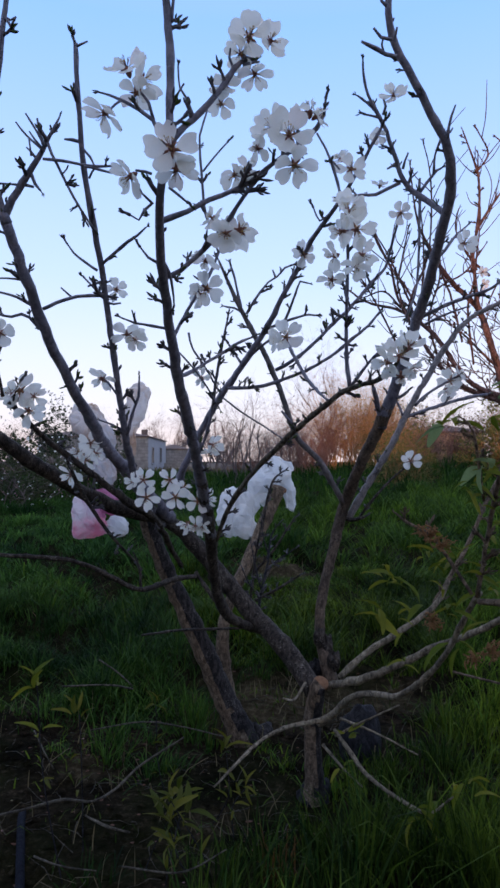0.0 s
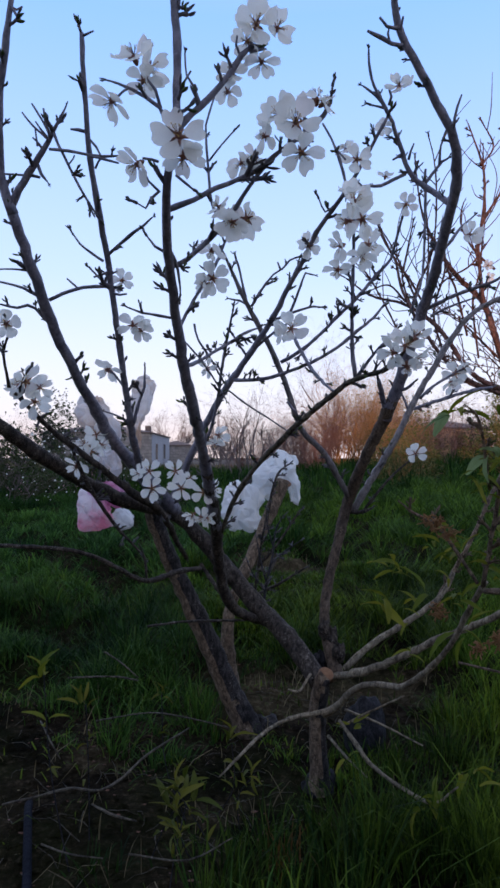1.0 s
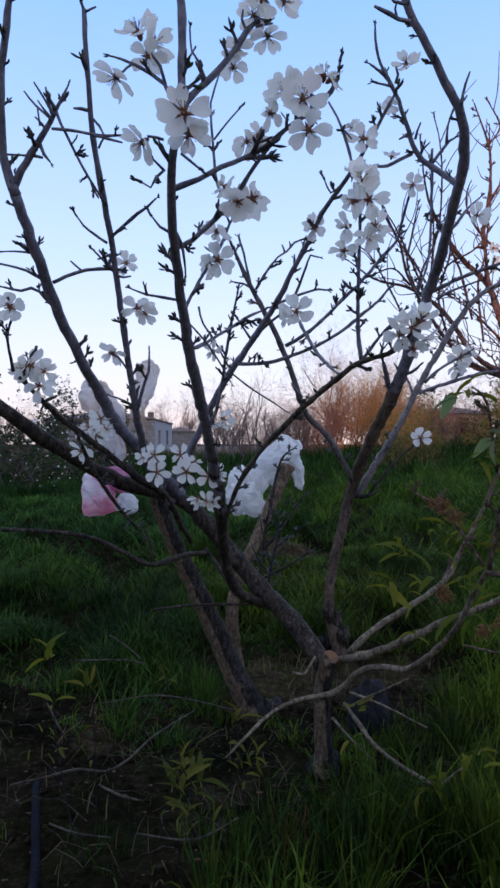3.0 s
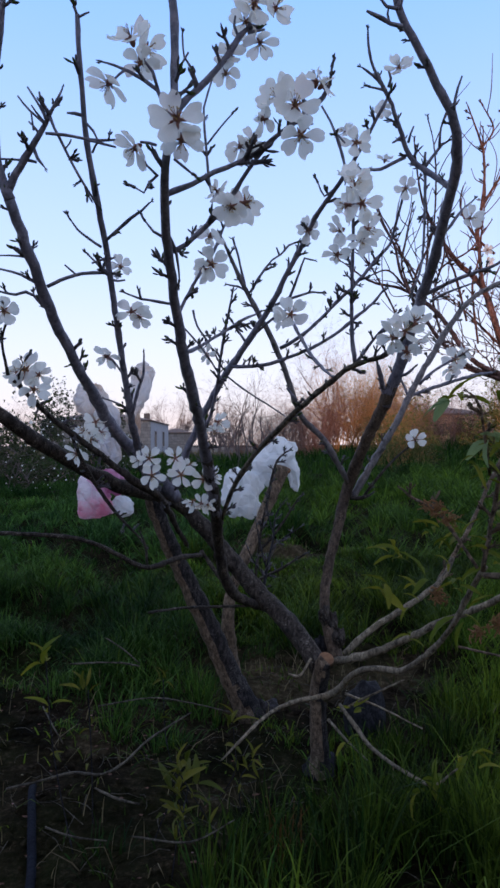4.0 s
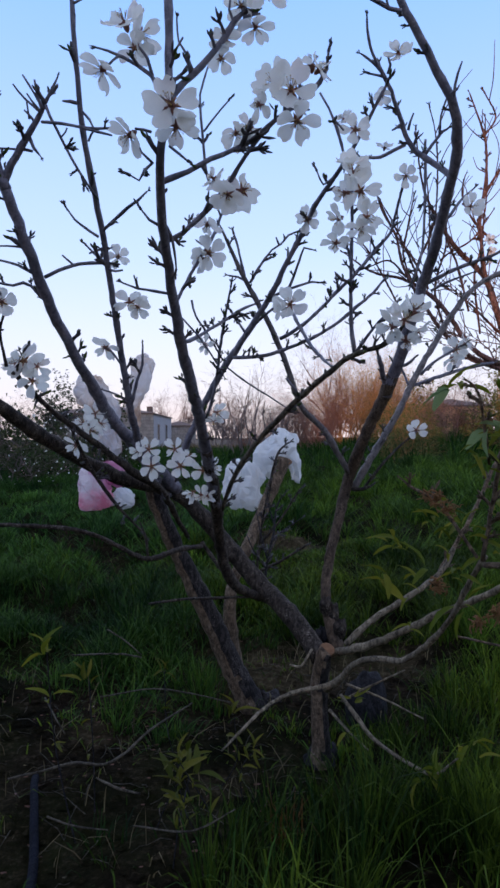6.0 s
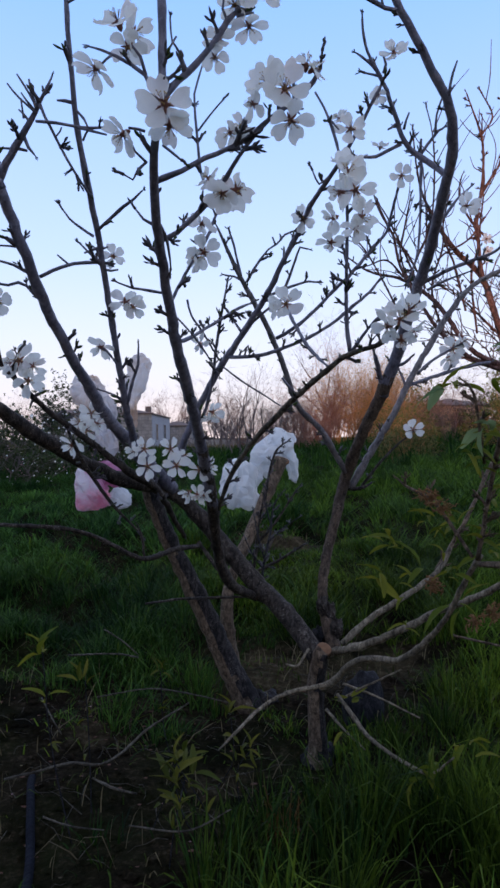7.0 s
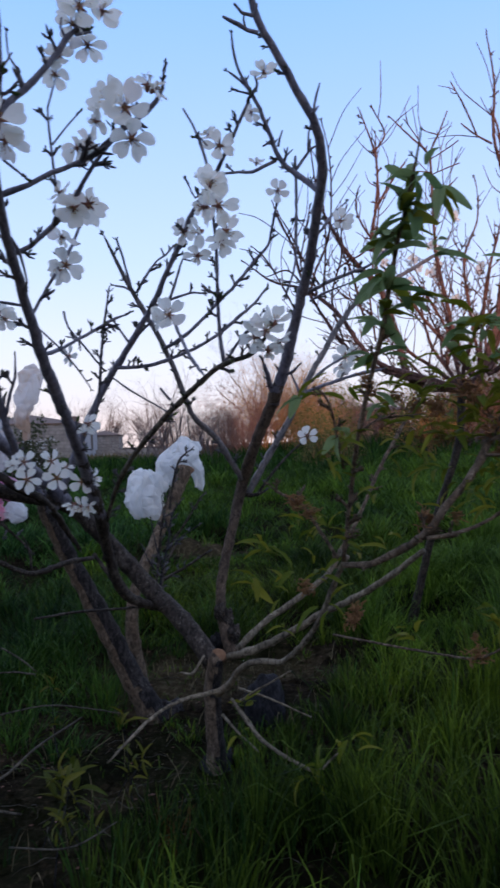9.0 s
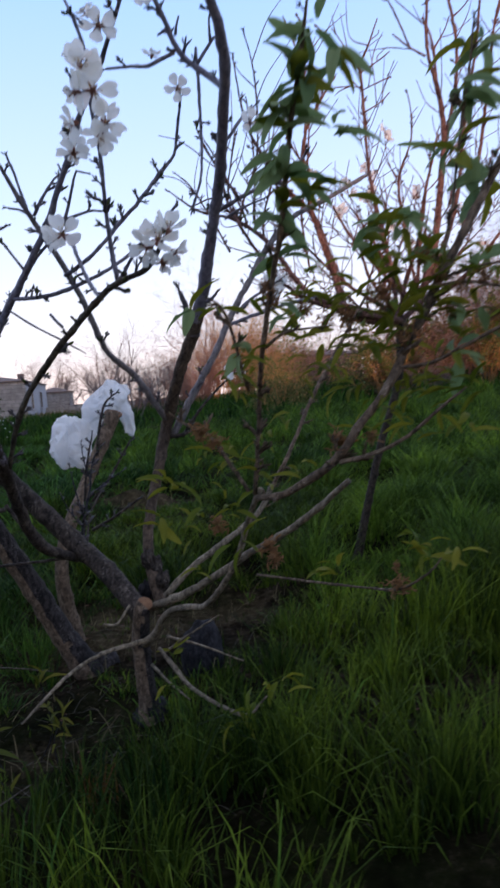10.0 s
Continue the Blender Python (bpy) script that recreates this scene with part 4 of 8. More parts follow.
limb(almond_tree, 'twig', 0, (-0.277, 0.954, 1.385, 0.0018), (-0.253, 0.954, 1.380, 0.0018), (-0.231, 0.954, 1.374, 0.0014))
limb(almond_tree, 'twig', 0, (-0.280, 0.963, 1.417, 0.0018), (-0.269, 0.964, 1.404, 0.0018), (-0.259, 0.954, 1.384, 0.0014))
limb(almond_tree, 'twig', 0, (-0.271, 0.965, 1.370, 0.0018), (-0.266, 0.964, 1.381, 0.0014), (-0.259, 0.954, 1.382, 0.0014))
limb(almond_tree, 'twig', 1, (-0.374, 0.996, 1.390, 0.0028), (-0.368, 0.996, 1.374, 0.0024), (-0.358, 0.996, 1.362, 0.0014))
limb(almond_tree, 'twig', 1, (-0.373, 1.006, 1.373, 0.0019), (-0.384, 1.006, 1.376, 0.0024), (-0.414, 1.016, 1.382, 0.0019), (-0.447, 1.027, 1.388, 0.0019))
limb(almond_tree, 'twig', 0, (-0.317, 0.975, 1.381, 0.0014), (-0.310, 0.975, 1.390, 0.0014), (-0.307, 0.974, 1.396, 0.0009))
limb(almond_tree, 'branch', 3, (-0.425, 1.028, 1.319, 0.0097), (-0.441, 1.017, 1.363, 0.0077), (-0.432, 0.975, 1.443, 0.0065), (-0.419, 0.953, 1.515, 0.0059), (-0.398, 0.921, 1.576, 0.0048), (-0.392, 0.920, 1.616, 0.0040), (-0.388, 0.919, 1.655, 0.0040), (-0.381, 0.917, 1.708, 0.0031))
limb(almond_tree, 'twig', 0, (-0.395, 0.920, 1.603, 0.0022), (-0.384, 0.920, 1.598, 0.0018), (-0.375, 0.920, 1.603, 0.0013))
limb(almond_tree, 'twig', 0, (-0.391, 0.920, 1.601, 0.0022), (-0.384, 0.920, 1.589, 0.0018), (-0.378, 0.920, 1.583, 0.0013))
limb(almond_tree, 'twig', 1, (-0.394, 1.131, 1.197, 0.0032), (-0.369, 1.130, 1.208, 0.0032), (-0.342, 1.130, 1.218, 0.0032), (-0.306, 1.129, 1.222, 0.0032), (-0.275, 1.119, 1.218, 0.0026))
limb(almond_tree, 'twig', 0, (-0.339, 1.130, 1.218, 0.0021), (-0.350, 1.130, 1.227, 0.0021), (-0.361, 1.130, 1.237, 0.0016))
limb(almond_tree, 'twig', 2, (-0.396, 1.182, 1.155, 0.0038), (-0.415, 1.172, 1.171, 0.0033), (-0.429, 1.162, 1.188, 0.0027), (-0.441, 1.152, 1.192, 0.0032), (-0.457, 1.142, 1.184, 0.0027), (-0.485, 1.133, 1.189, 0.0021))
limb(almond_tree, 'twig', 1, (-0.408, 1.121, 1.200, 0.0031), (-0.439, 1.121, 1.216, 0.0026), (-0.470, 1.121, 1.225, 0.0021), (-0.491, 1.122, 1.230, 0.0021))
limb(almond_tree, 'twig', 0, (-0.421, 1.090, 1.240, 0.0020), (-0.449, 1.091, 1.243, 0.0015), (-0.480, 1.091, 1.242, 0.0015))
limb(almond_tree, 'limb', 0, (0.219, 1.646, 0.321, 0.0179), (0.198, 1.695, 0.399, 0.0154), (0.195, 1.742, 0.487, 0.0134), (0.224, 1.789, 0.597, 0.0138), (0.247, 1.806, 0.676, 0.0148), (0.273, 1.834, 0.764, 0.0167), (0.302, 1.767, 0.874, 0.0154), (0.328, 1.718, 0.954, 0.0157), (0.356, 1.689, 1.009, 0.0162), (0.370, 1.659, 1.063, 0.0160), bark='bark_mid')
limb(almond_tree, 'limb', 2, (0.356, 1.689, 1.009, 0.0162), (0.370, 1.659, 1.063, 0.0160), (0.384, 1.623, 1.118, 0.0149), (0.397, 1.549, 1.209, 0.0136), (0.409, 1.498, 1.271, 0.0125), (0.413, 1.451, 1.313, 0.0121), (0.415, 1.404, 1.354, 0.0117), (0.414, 1.359, 1.392, 0.0114), (0.413, 1.314, 1.426, 0.0111), (0.411, 1.271, 1.458, 0.0107), (0.407, 1.240, 1.481, 0.0105), (0.404, 1.211, 1.502, 0.0108), (0.396, 1.194, 1.518, 0.0095), (0.377, 1.177, 1.543, 0.0089), (0.358, 1.166, 1.559, 0.0083), (0.339, 1.154, 1.586, 0.0076), (0.319, 1.142, 1.613, 0.0081), (0.298, 1.129, 1.643, 0.0075), (0.277, 1.118, 1.668, 0.0074), (0.257, 1.108, 1.689, 0.0068), (0.237, 1.096, 1.718, 0.0063), (0.241, 1.089, 1.734, 0.0063), (0.245, 1.080, 1.754, 0.0062), (0.238, 1.063, 1.793, 0.0056))
limb(almond_tree, 'twig', 0, (0.256, 1.080, 1.649, 0.0041), (0.235, 1.080, 1.653, 0.0036), (0.220, 1.080, 1.663, 0.0036), (0.200, 1.070, 1.665, 0.0031), (0.190, 1.070, 1.670, 0.0020))
limb(almond_tree, 'twig', 0, (0.245, 1.069, 1.673, 0.0031), (0.225, 1.069, 1.677, 0.0025), (0.210, 1.059, 1.687, 0.0020))
limb(almond_tree, 'twig', 0, (0.249, 1.069, 1.671, 0.0025), (0.252, 1.069, 1.683, 0.0025), (0.252, 1.059, 1.689, 0.0020))
limb(almond_tree, 'twig', 0, (0.232, 1.080, 1.659, 0.0021), (0.229, 1.080, 1.671, 0.0021), (0.229, 1.069, 1.675, 0.0015))
limb(almond_tree, 'twig', 0, (0.234, 1.058, 1.727, 0.0030), (0.225, 1.058, 1.735, 0.0025), (0.220, 1.058, 1.747, 0.0020))
limb(almond_tree, 'branch', 2, (0.411, 1.292, 1.443, 0.0069), (0.378, 1.337, 1.496, 0.0063), (0.347, 1.336, 1.513, 0.0062), (0.326, 1.335, 1.532, 0.0056), (0.324, 1.322, 1.554, 0.0050), (0.311, 1.314, 1.569, 0.0050), (0.299, 1.302, 1.589, 0.0049), (0.288, 1.286, 1.617, 0.0048), (0.278, 1.276, 1.635, 0.0048), (0.262, 1.270, 1.645, 0.0042), (0.245, 1.257, 1.667, 0.0029), (0.230, 1.247, 1.685, 0.0029), (0.222, 1.234, 1.707, 0.0023), (0.222, 1.223, 1.727, 0.0023))
limb(almond_tree, 'twig', 1, (0.325, 1.336, 1.530, 0.0037), (0.297, 1.336, 1.516, 0.0038), (0.271, 1.336, 1.503, 0.0038), (0.240, 1.336, 1.502, 0.0031), (0.190, 1.337, 1.497, 0.0025))
limb(almond_tree, 'twig', 1, (0.368, 1.336, 1.508, 0.0038), (0.390, 1.332, 1.537, 0.0031), (0.402, 1.324, 1.552, 0.0031), (0.412, 1.321, 1.556, 0.0019))
limb(almond_tree, 'twig', 1, (0.397, 1.328, 1.545, 0.0031), (0.395, 1.308, 1.579, 0.0024), (0.401, 1.294, 1.604, 0.0024), (0.403, 1.291, 1.609, 0.0018))
limb(almond_tree, 'twig', 0, (0.368, 1.336, 1.513, 0.0031), (0.368, 1.336, 1.530, 0.0031), (0.368, 1.331, 1.539, 0.0025))
limb(almond_tree, 'twig', 0, (0.328, 1.322, 1.554, 0.0031), (0.331, 1.314, 1.569, 0.0024), (0.336, 1.306, 1.583, 0.0018))
limb(almond_tree, 'twig', 0, (0.312, 1.316, 1.564, 0.0031), (0.299, 1.320, 1.557, 0.0024), (0.293, 1.322, 1.554, 0.0019))
limb(almond_tree, 'twig', 0, (0.371, 1.151, 1.535, 0.0033), (0.370, 1.141, 1.552, 0.0027), (0.375, 1.140, 1.573, 0.0022), (0.380, 1.130, 1.590, 0.0016))
limb(almond_tree, 'twig', 0, (0.365, 1.151, 1.541, 0.0022), (0.373, 1.141, 1.544, 0.0022), (0.378, 1.141, 1.551, 0.0016))
limb(almond_tree, 'twig', 1, (0.267, 1.272, 1.642, 0.0036), (0.249, 1.263, 1.657, 0.0029), (0.226, 1.255, 1.671, 0.0024), (0.216, 1.252, 1.676, 0.0018))
limb(almond_tree, 'twig', 1, (0.271, 1.273, 1.640, 0.0030), (0.253, 1.271, 1.643, 0.0024), (0.234, 1.269, 1.646, 0.0018))
limb(almond_tree, 'twig', 0, (0.274, 1.270, 1.645, 0.0029), (0.277, 1.262, 1.659, 0.0024), (0.271, 1.255, 1.672, 0.0018))
limb(almond_tree, 'twig', 1, (0.369, 1.336, 1.505, 0.0031), (0.368, 1.338, 1.434, 0.0032), (0.366, 1.339, 1.359, 0.0031), (0.361, 1.340, 1.295, 0.0025), (0.344, 1.340, 1.245, 0.0025))
limb(almond_tree, 'branch', 5, (-0.235, 1.711, 0.766, 0.0101), (-0.177, 1.656, 0.898, 0.0098), (-0.134, 1.613, 0.986, 0.0089), (-0.106, 1.592, 1.030, 0.0088), (-0.084, 1.580, 1.073, 0.0087), (-0.062, 1.569, 1.101, 0.0086), (-0.026, 1.537, 1.147, 0.0078), (0.001, 1.506, 1.184, 0.0069), (0.022, 1.485, 1.215, 0.0069), (0.048, 1.464, 1.252, 0.0061), (0.066, 1.432, 1.292, 0.0060), (0.085, 1.411, 1.326, 0.0059), (0.103, 1.390, 1.346, 0.0058), (0.120, 1.369, 1.385, 0.0057), (0.133, 1.318, 1.406, 0.0049), (0.153, 1.277, 1.422, 0.0048), (0.166, 1.247, 1.434, 0.0047), (0.182, 1.216, 1.451, 0.0040), (0.196, 1.185, 1.472, 0.0039), (0.213, 1.155, 1.497, 0.0033), (0.225, 1.134, 1.525, 0.0032), (0.238, 1.113, 1.541, 0.0026))
limb(almond_tree, 'twig', 1, (-0.059, 1.559, 1.107, 0.0043), (-0.005, 1.527, 1.171, 0.0035), (0.035, 1.485, 1.201, 0.0034), (0.076, 1.474, 1.227, 0.0027))
limb(almond_tree, 'twig', 3, (-0.058, 1.559, 1.100, 0.0050), (-0.005, 1.548, 1.099, 0.0050), (0.038, 1.538, 1.105, 0.0050), (0.080, 1.537, 1.119, 0.0042), (0.135, 1.525, 1.139, 0.0042), (0.178, 1.524, 1.163, 0.0042), (0.206, 1.523, 1.181, 0.0042), (0.248, 1.522, 1.216, 0.0042), (0.290, 1.520, 1.251, 0.0035), (0.321, 1.519, 1.289, 0.0021))
limb(almond_tree, 'twig', 3, (0.061, 1.526, 1.141, 0.0049), (0.106, 1.505, 1.164, 0.0042), (0.153, 1.493, 1.203, 0.0041), (0.200, 1.482, 1.250, 0.0041), (0.228, 1.470, 1.275, 0.0041), (0.259, 1.469, 1.309, 0.0041), (0.287, 1.468, 1.343, 0.0041), (0.321, 1.466, 1.381, 0.0034), (0.329, 1.445, 1.418, 0.0034), (0.336, 1.414, 1.461, 0.0026))
limb(almond_tree, 'twig', 1, (0.115, 1.115, 1.525, 0.0021), (0.131, 1.116, 1.497, 0.0021), (0.147, 1.116, 1.457, 0.0026), (0.160, 1.118, 1.409, 0.0021))
limb(almond_tree, 'twig', 1, (0.158, 1.116, 1.457, 0.0016), (0.150, 1.116, 1.467, 0.0016), (0.140, 1.116, 1.478, 0.0016))
limb(almond_tree, 'twig', 1, (0.163, 1.267, 1.436, 0.0024), (0.139, 1.268, 1.418, 0.0024), (0.125, 1.267, 1.447, 0.0018))
limb(almond_tree, 'branch', 3, (0.275, 1.813, 0.794, 0.0091), (0.236, 1.797, 0.857, 0.0090), (0.194, 1.779, 0.931, 0.0089), (0.160, 1.773, 0.955, 0.0081), (0.140, 1.771, 0.963, 0.0081), (0.118, 1.759, 1.011, 0.0080), (0.100, 1.743, 1.074, 0.0080), (0.076, 1.727, 1.137, 0.0079), (0.051, 1.714, 1.190, 0.0078), (0.030, 1.704, 1.228, 0.0071), (0.008, 1.695, 1.266, 0.0070), (-0.020, 1.682, 1.318, 0.0061), (-0.044, 1.673, 1.355, 0.0061), (-0.058, 1.662, 1.397, 0.0053), (-0.074, 1.655, 1.426, 0.0045), (-0.085, 1.649, 1.451, 0.0030), bark='bark_grey')
limb(almond_tree, 'twig', 2, (-0.011, 1.683, 1.316, 0.0038), (0.018, 1.671, 1.362, 0.0038), (0.048, 1.662, 1.398, 0.0030), (0.071, 1.658, 1.412, 0.0030), (0.092, 1.653, 1.435, 0.0030), (0.108, 1.651, 1.441, 0.0023))
limb(almond_tree, 'twig', 1, (0.068, 1.659, 1.409, 0.0030), (0.062, 1.656, 1.423, 0.0023), (0.059, 1.654, 1.430, 0.0023))
limb(almond_tree, 'twig', 1, (-0.025, 1.679, 1.330, 0.0039), (-0.036, 1.667, 1.376, 0.0030), (-0.044, 1.658, 1.412, 0.0030), (-0.054, 1.651, 1.440, 0.0023))
limb(almond_tree, 'twig', 1, (0.072, 1.464, 1.234, 0.0034), (0.090, 1.442, 1.274, 0.0033), (0.105, 1.421, 1.316, 0.0026), (0.112, 1.420, 1.333, 0.0026), (0.129, 1.420, 1.329, 0.0020))
limb(almond_tree, 'twig', 1, (0.046, 1.474, 1.236, 0.0034), (0.089, 1.473, 1.254, 0.0027), (0.137, 1.472, 1.268, 0.0027), (0.148, 1.472, 1.266, 0.0020))
limb(almond_tree, 'twig', 1, (0.086, 1.484, 1.202, 0.0041), (0.099, 1.425, 1.158, 0.0040), (0.117, 1.347, 1.101, 0.0037), (0.133, 1.267, 1.061, 0.0035), (0.144, 1.198, 1.036, 0.0022))
limb(almond_tree, 'twig', 1, (-0.020, 1.682, 1.318, 0.0031), (-0.044, 1.679, 1.332, 0.0031), (-0.067, 1.678, 1.335, 0.0023))
limb(almond_tree, 'twig', 1, (-0.022, 1.527, 1.152, 0.0028), (-0.045, 1.527, 1.188, 0.0028), (-0.059, 1.526, 1.209, 0.0021))
limb(almond_tree, 'twig', 0, (-0.072, 1.570, 1.076, 0.0022), (-0.019, 1.590, 1.038, 0.0022), (0.041, 1.630, 1.003, 0.0022), (0.086, 1.631, 0.973, 0.0015))
limb(almond_tree, 'twig', 0, (0.075, 1.200, 0.989, 0.0028), (0.064, 1.200, 1.002, 0.0028), (0.055, 1.200, 1.014, 0.0022))
limb(almond_tree, 'branch', 2, (-0.082, 1.439, 0.729, 0.0046), (-0.057, 1.387, 0.799, 0.0051), (-0.019, 1.315, 0.865, 0.0055), (0.016, 1.273, 0.908, 0.0059), (0.049, 1.232, 0.942, 0.0057), (0.076, 1.211, 0.970, 0.0056), (0.106, 1.180, 0.996, 0.0055), (0.135, 1.148, 1.021, 0.0054), (0.169, 1.127, 1.046, 0.0053), (0.197, 1.107, 1.054, 0.0047), (0.219, 1.086, 1.060, 0.0046), (0.237, 1.056, 1.073, 0.0040), (0.254, 1.025, 1.101, 0.0019), bark='bark_stick')
limb(almond_tree, 'twig', 3, (0.177, 1.127, 1.053, 0.0037), (0.172, 1.126, 1.098, 0.0037), (0.169, 1.115, 1.139, 0.0031), (0.168, 1.103, 1.189, 0.0031), (0.167, 1.092, 1.238, 0.0031), (0.165, 1.071, 1.268, 0.0030), (0.157, 1.020, 1.315, 0.0019))
limb(almond_tree, 'twig', 2, (0.180, 1.127, 1.055, 0.0032), (0.199, 1.116, 1.081, 0.0026), (0.218, 1.105, 1.106, 0.0026), (0.236, 1.094, 1.123, 0.0021), (0.244, 1.084, 1.133, 0.0015))
limb(almond_tree, 'branch', 2, (0.287, 1.834, 0.742, 0.0108), (0.352, 1.840, 0.847, 0.0101), (0.428, 1.876, 0.961, 0.0094), (0.451, 1.885, 1.000, 0.0095), (0.478, 1.903, 1.053, 0.0087), (0.518, 1.921, 1.116, 0.0088), (0.562, 1.948, 1.182, 0.0089), (0.604, 1.966, 1.248, 0.0090), (0.658, 1.994, 1.317, 0.0082), (0.711, 2.011, 1.376, 0.0083), (0.768, 2.039, 1.411, 0.0075), (0.842, 2.067, 1.446, 0.0076), (1.054, 2.201, 1.572, 0.0061), bark='bark_grey')
limb(almond_tree, 'twig', 1, (0.473, 1.903, 1.048, 0.0061), (0.527, 1.922, 1.067, 0.0053), (0.610, 1.960, 1.094, 0.0054), (0.695, 1.998, 1.119, 0.0055), (0.784, 2.037, 1.136, 0.0047))
limb(almond_tree, 'twig', 1, (0.515, 1.922, 1.088, 0.0044), (0.559, 1.940, 1.127, 0.0044), (0.613, 1.968, 1.158, 0.0036), (0.654, 1.967, 1.183, 0.0027))
limb(almond_tree, 'twig', 0, (0.473, 1.903, 1.053, 0.0043), (0.457, 1.902, 1.093, 0.0035), (0.446, 1.892, 1.113, 0.0026))
limb(almond_tree, 'twig', 1, (0.374, 1.648, 1.084, 0.0053), (0.396, 1.625, 1.086, 0.0045), (0.411, 1.602, 1.099, 0.0029))
limb(almond_tree, 'twig', 1, (0.360, 1.681, 1.023, 0.0078), (0.335, 1.648, 1.082, 0.0068), (0.324, 1.625, 1.110, 0.0053))
limb(almond_tree, 'branch', 2, (0.417, 1.500, 1.269, 0.0049), (0.471, 1.475, 1.293, 0.0041), (0.518, 1.451, 1.308, 0.0041), (0.563, 1.426, 1.322, 0.0034), (0.599, 1.402, 1.355, 0.0026))
limb(almond_tree, 'twig', 1, (0.417, 1.381, 1.373, 0.0032), (0.436, 1.380, 1.392, 0.0032), (0.465, 1.390, 1.431, 0.0026), (0.495, 1.400, 1.458, 0.0020))
limb(almond_tree, 'twig', 1, (0.430, 1.513, 1.253, 0.0035), (0.466, 1.501, 1.272, 0.0028), (0.518, 1.488, 1.289, 0.0021))

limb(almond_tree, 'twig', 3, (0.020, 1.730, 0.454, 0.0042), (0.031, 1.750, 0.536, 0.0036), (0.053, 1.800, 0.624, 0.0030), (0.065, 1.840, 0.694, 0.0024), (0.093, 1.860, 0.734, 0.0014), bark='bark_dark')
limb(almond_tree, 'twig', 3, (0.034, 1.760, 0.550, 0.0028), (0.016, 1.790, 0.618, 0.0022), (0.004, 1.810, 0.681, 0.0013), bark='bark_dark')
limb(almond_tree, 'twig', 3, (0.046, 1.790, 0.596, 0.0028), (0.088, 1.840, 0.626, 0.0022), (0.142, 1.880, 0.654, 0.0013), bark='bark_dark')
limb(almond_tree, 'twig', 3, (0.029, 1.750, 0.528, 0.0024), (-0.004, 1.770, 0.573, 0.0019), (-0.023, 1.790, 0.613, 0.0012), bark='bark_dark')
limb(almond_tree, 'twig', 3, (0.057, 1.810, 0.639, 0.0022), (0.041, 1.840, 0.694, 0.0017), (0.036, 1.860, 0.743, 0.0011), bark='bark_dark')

# a cap of fresh wood on the sawn stem, and the old root lump behind it
def cut_cap(tree, place, way, r):
    rng = np.random.default_rng(5)
    p, d = np.array(place), np.array(Vector(way).normalized())
    v, f = tube(np.array([(*(p - d * 0.008), r), (*p, r * 0.98), (*(p + d * 0.002), r * 0.9)]), 16, rng, 0.06)
    ob = part("cut_face", mesh_of("cut_face", v, f, "cut_wood"), tree, "sawn reddish-brown cut face")
    ob.matrix_parent_inverse = Matrix.Translation(-Vector(tree.location))


cut_cap(almond_tree, (0.171, 1.526, 0.371), (-0.15, -0.75, 0.65), 0.0185)
cut_cap(almond_tree, (0.118, 2.385, 0.813), (0.25, -0.35, 1), 0.03)


def rugged_lump(name, place, size, mat, tree, label, rugged=1.0):
    bm = bmesh.new()
    bmesh.ops.create_icosphere(bm, subdivisions=4, radius=1)
    for v in bm.verts:
        n = noise.noise(v.co * 1.7) * 0.4 + noise.noise(v.co * 4) * 0.16 + noise.noise(v.co * 9) * 0.07
        n *= rugged
        v.co = Vector((v.co.x * size[0], v.co.y * size[1], v.co.z * size[2])) * (1 + n)
    me = bpy.data.meshes.new(name)
    bm.to_mesh(me), bm.free()
    me.materials.append(MAT[mat])
    me.polygons.foreach_set("use_smooth", [True] * len(me.polygons))
    ob = part(name, me, tree, label)
    ob.matrix_parent_inverse = Matrix.Translation(-Vector(tree.location))
    ob.location = place


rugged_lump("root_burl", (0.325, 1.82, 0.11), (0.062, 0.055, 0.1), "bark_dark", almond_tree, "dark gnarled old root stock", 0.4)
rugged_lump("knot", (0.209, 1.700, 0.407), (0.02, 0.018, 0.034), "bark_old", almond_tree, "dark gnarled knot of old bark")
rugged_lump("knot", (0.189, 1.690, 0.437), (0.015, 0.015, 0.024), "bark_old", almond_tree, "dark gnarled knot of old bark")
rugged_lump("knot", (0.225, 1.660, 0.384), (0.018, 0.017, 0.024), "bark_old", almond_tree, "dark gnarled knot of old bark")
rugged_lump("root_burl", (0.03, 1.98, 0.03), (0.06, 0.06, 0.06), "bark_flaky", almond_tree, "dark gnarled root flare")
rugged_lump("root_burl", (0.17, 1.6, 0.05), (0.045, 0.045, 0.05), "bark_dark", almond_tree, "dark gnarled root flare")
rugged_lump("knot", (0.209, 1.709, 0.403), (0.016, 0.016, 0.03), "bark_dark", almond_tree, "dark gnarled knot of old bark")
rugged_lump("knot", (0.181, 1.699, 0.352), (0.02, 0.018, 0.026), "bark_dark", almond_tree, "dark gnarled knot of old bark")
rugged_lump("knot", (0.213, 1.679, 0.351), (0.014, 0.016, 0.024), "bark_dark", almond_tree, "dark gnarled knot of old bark")

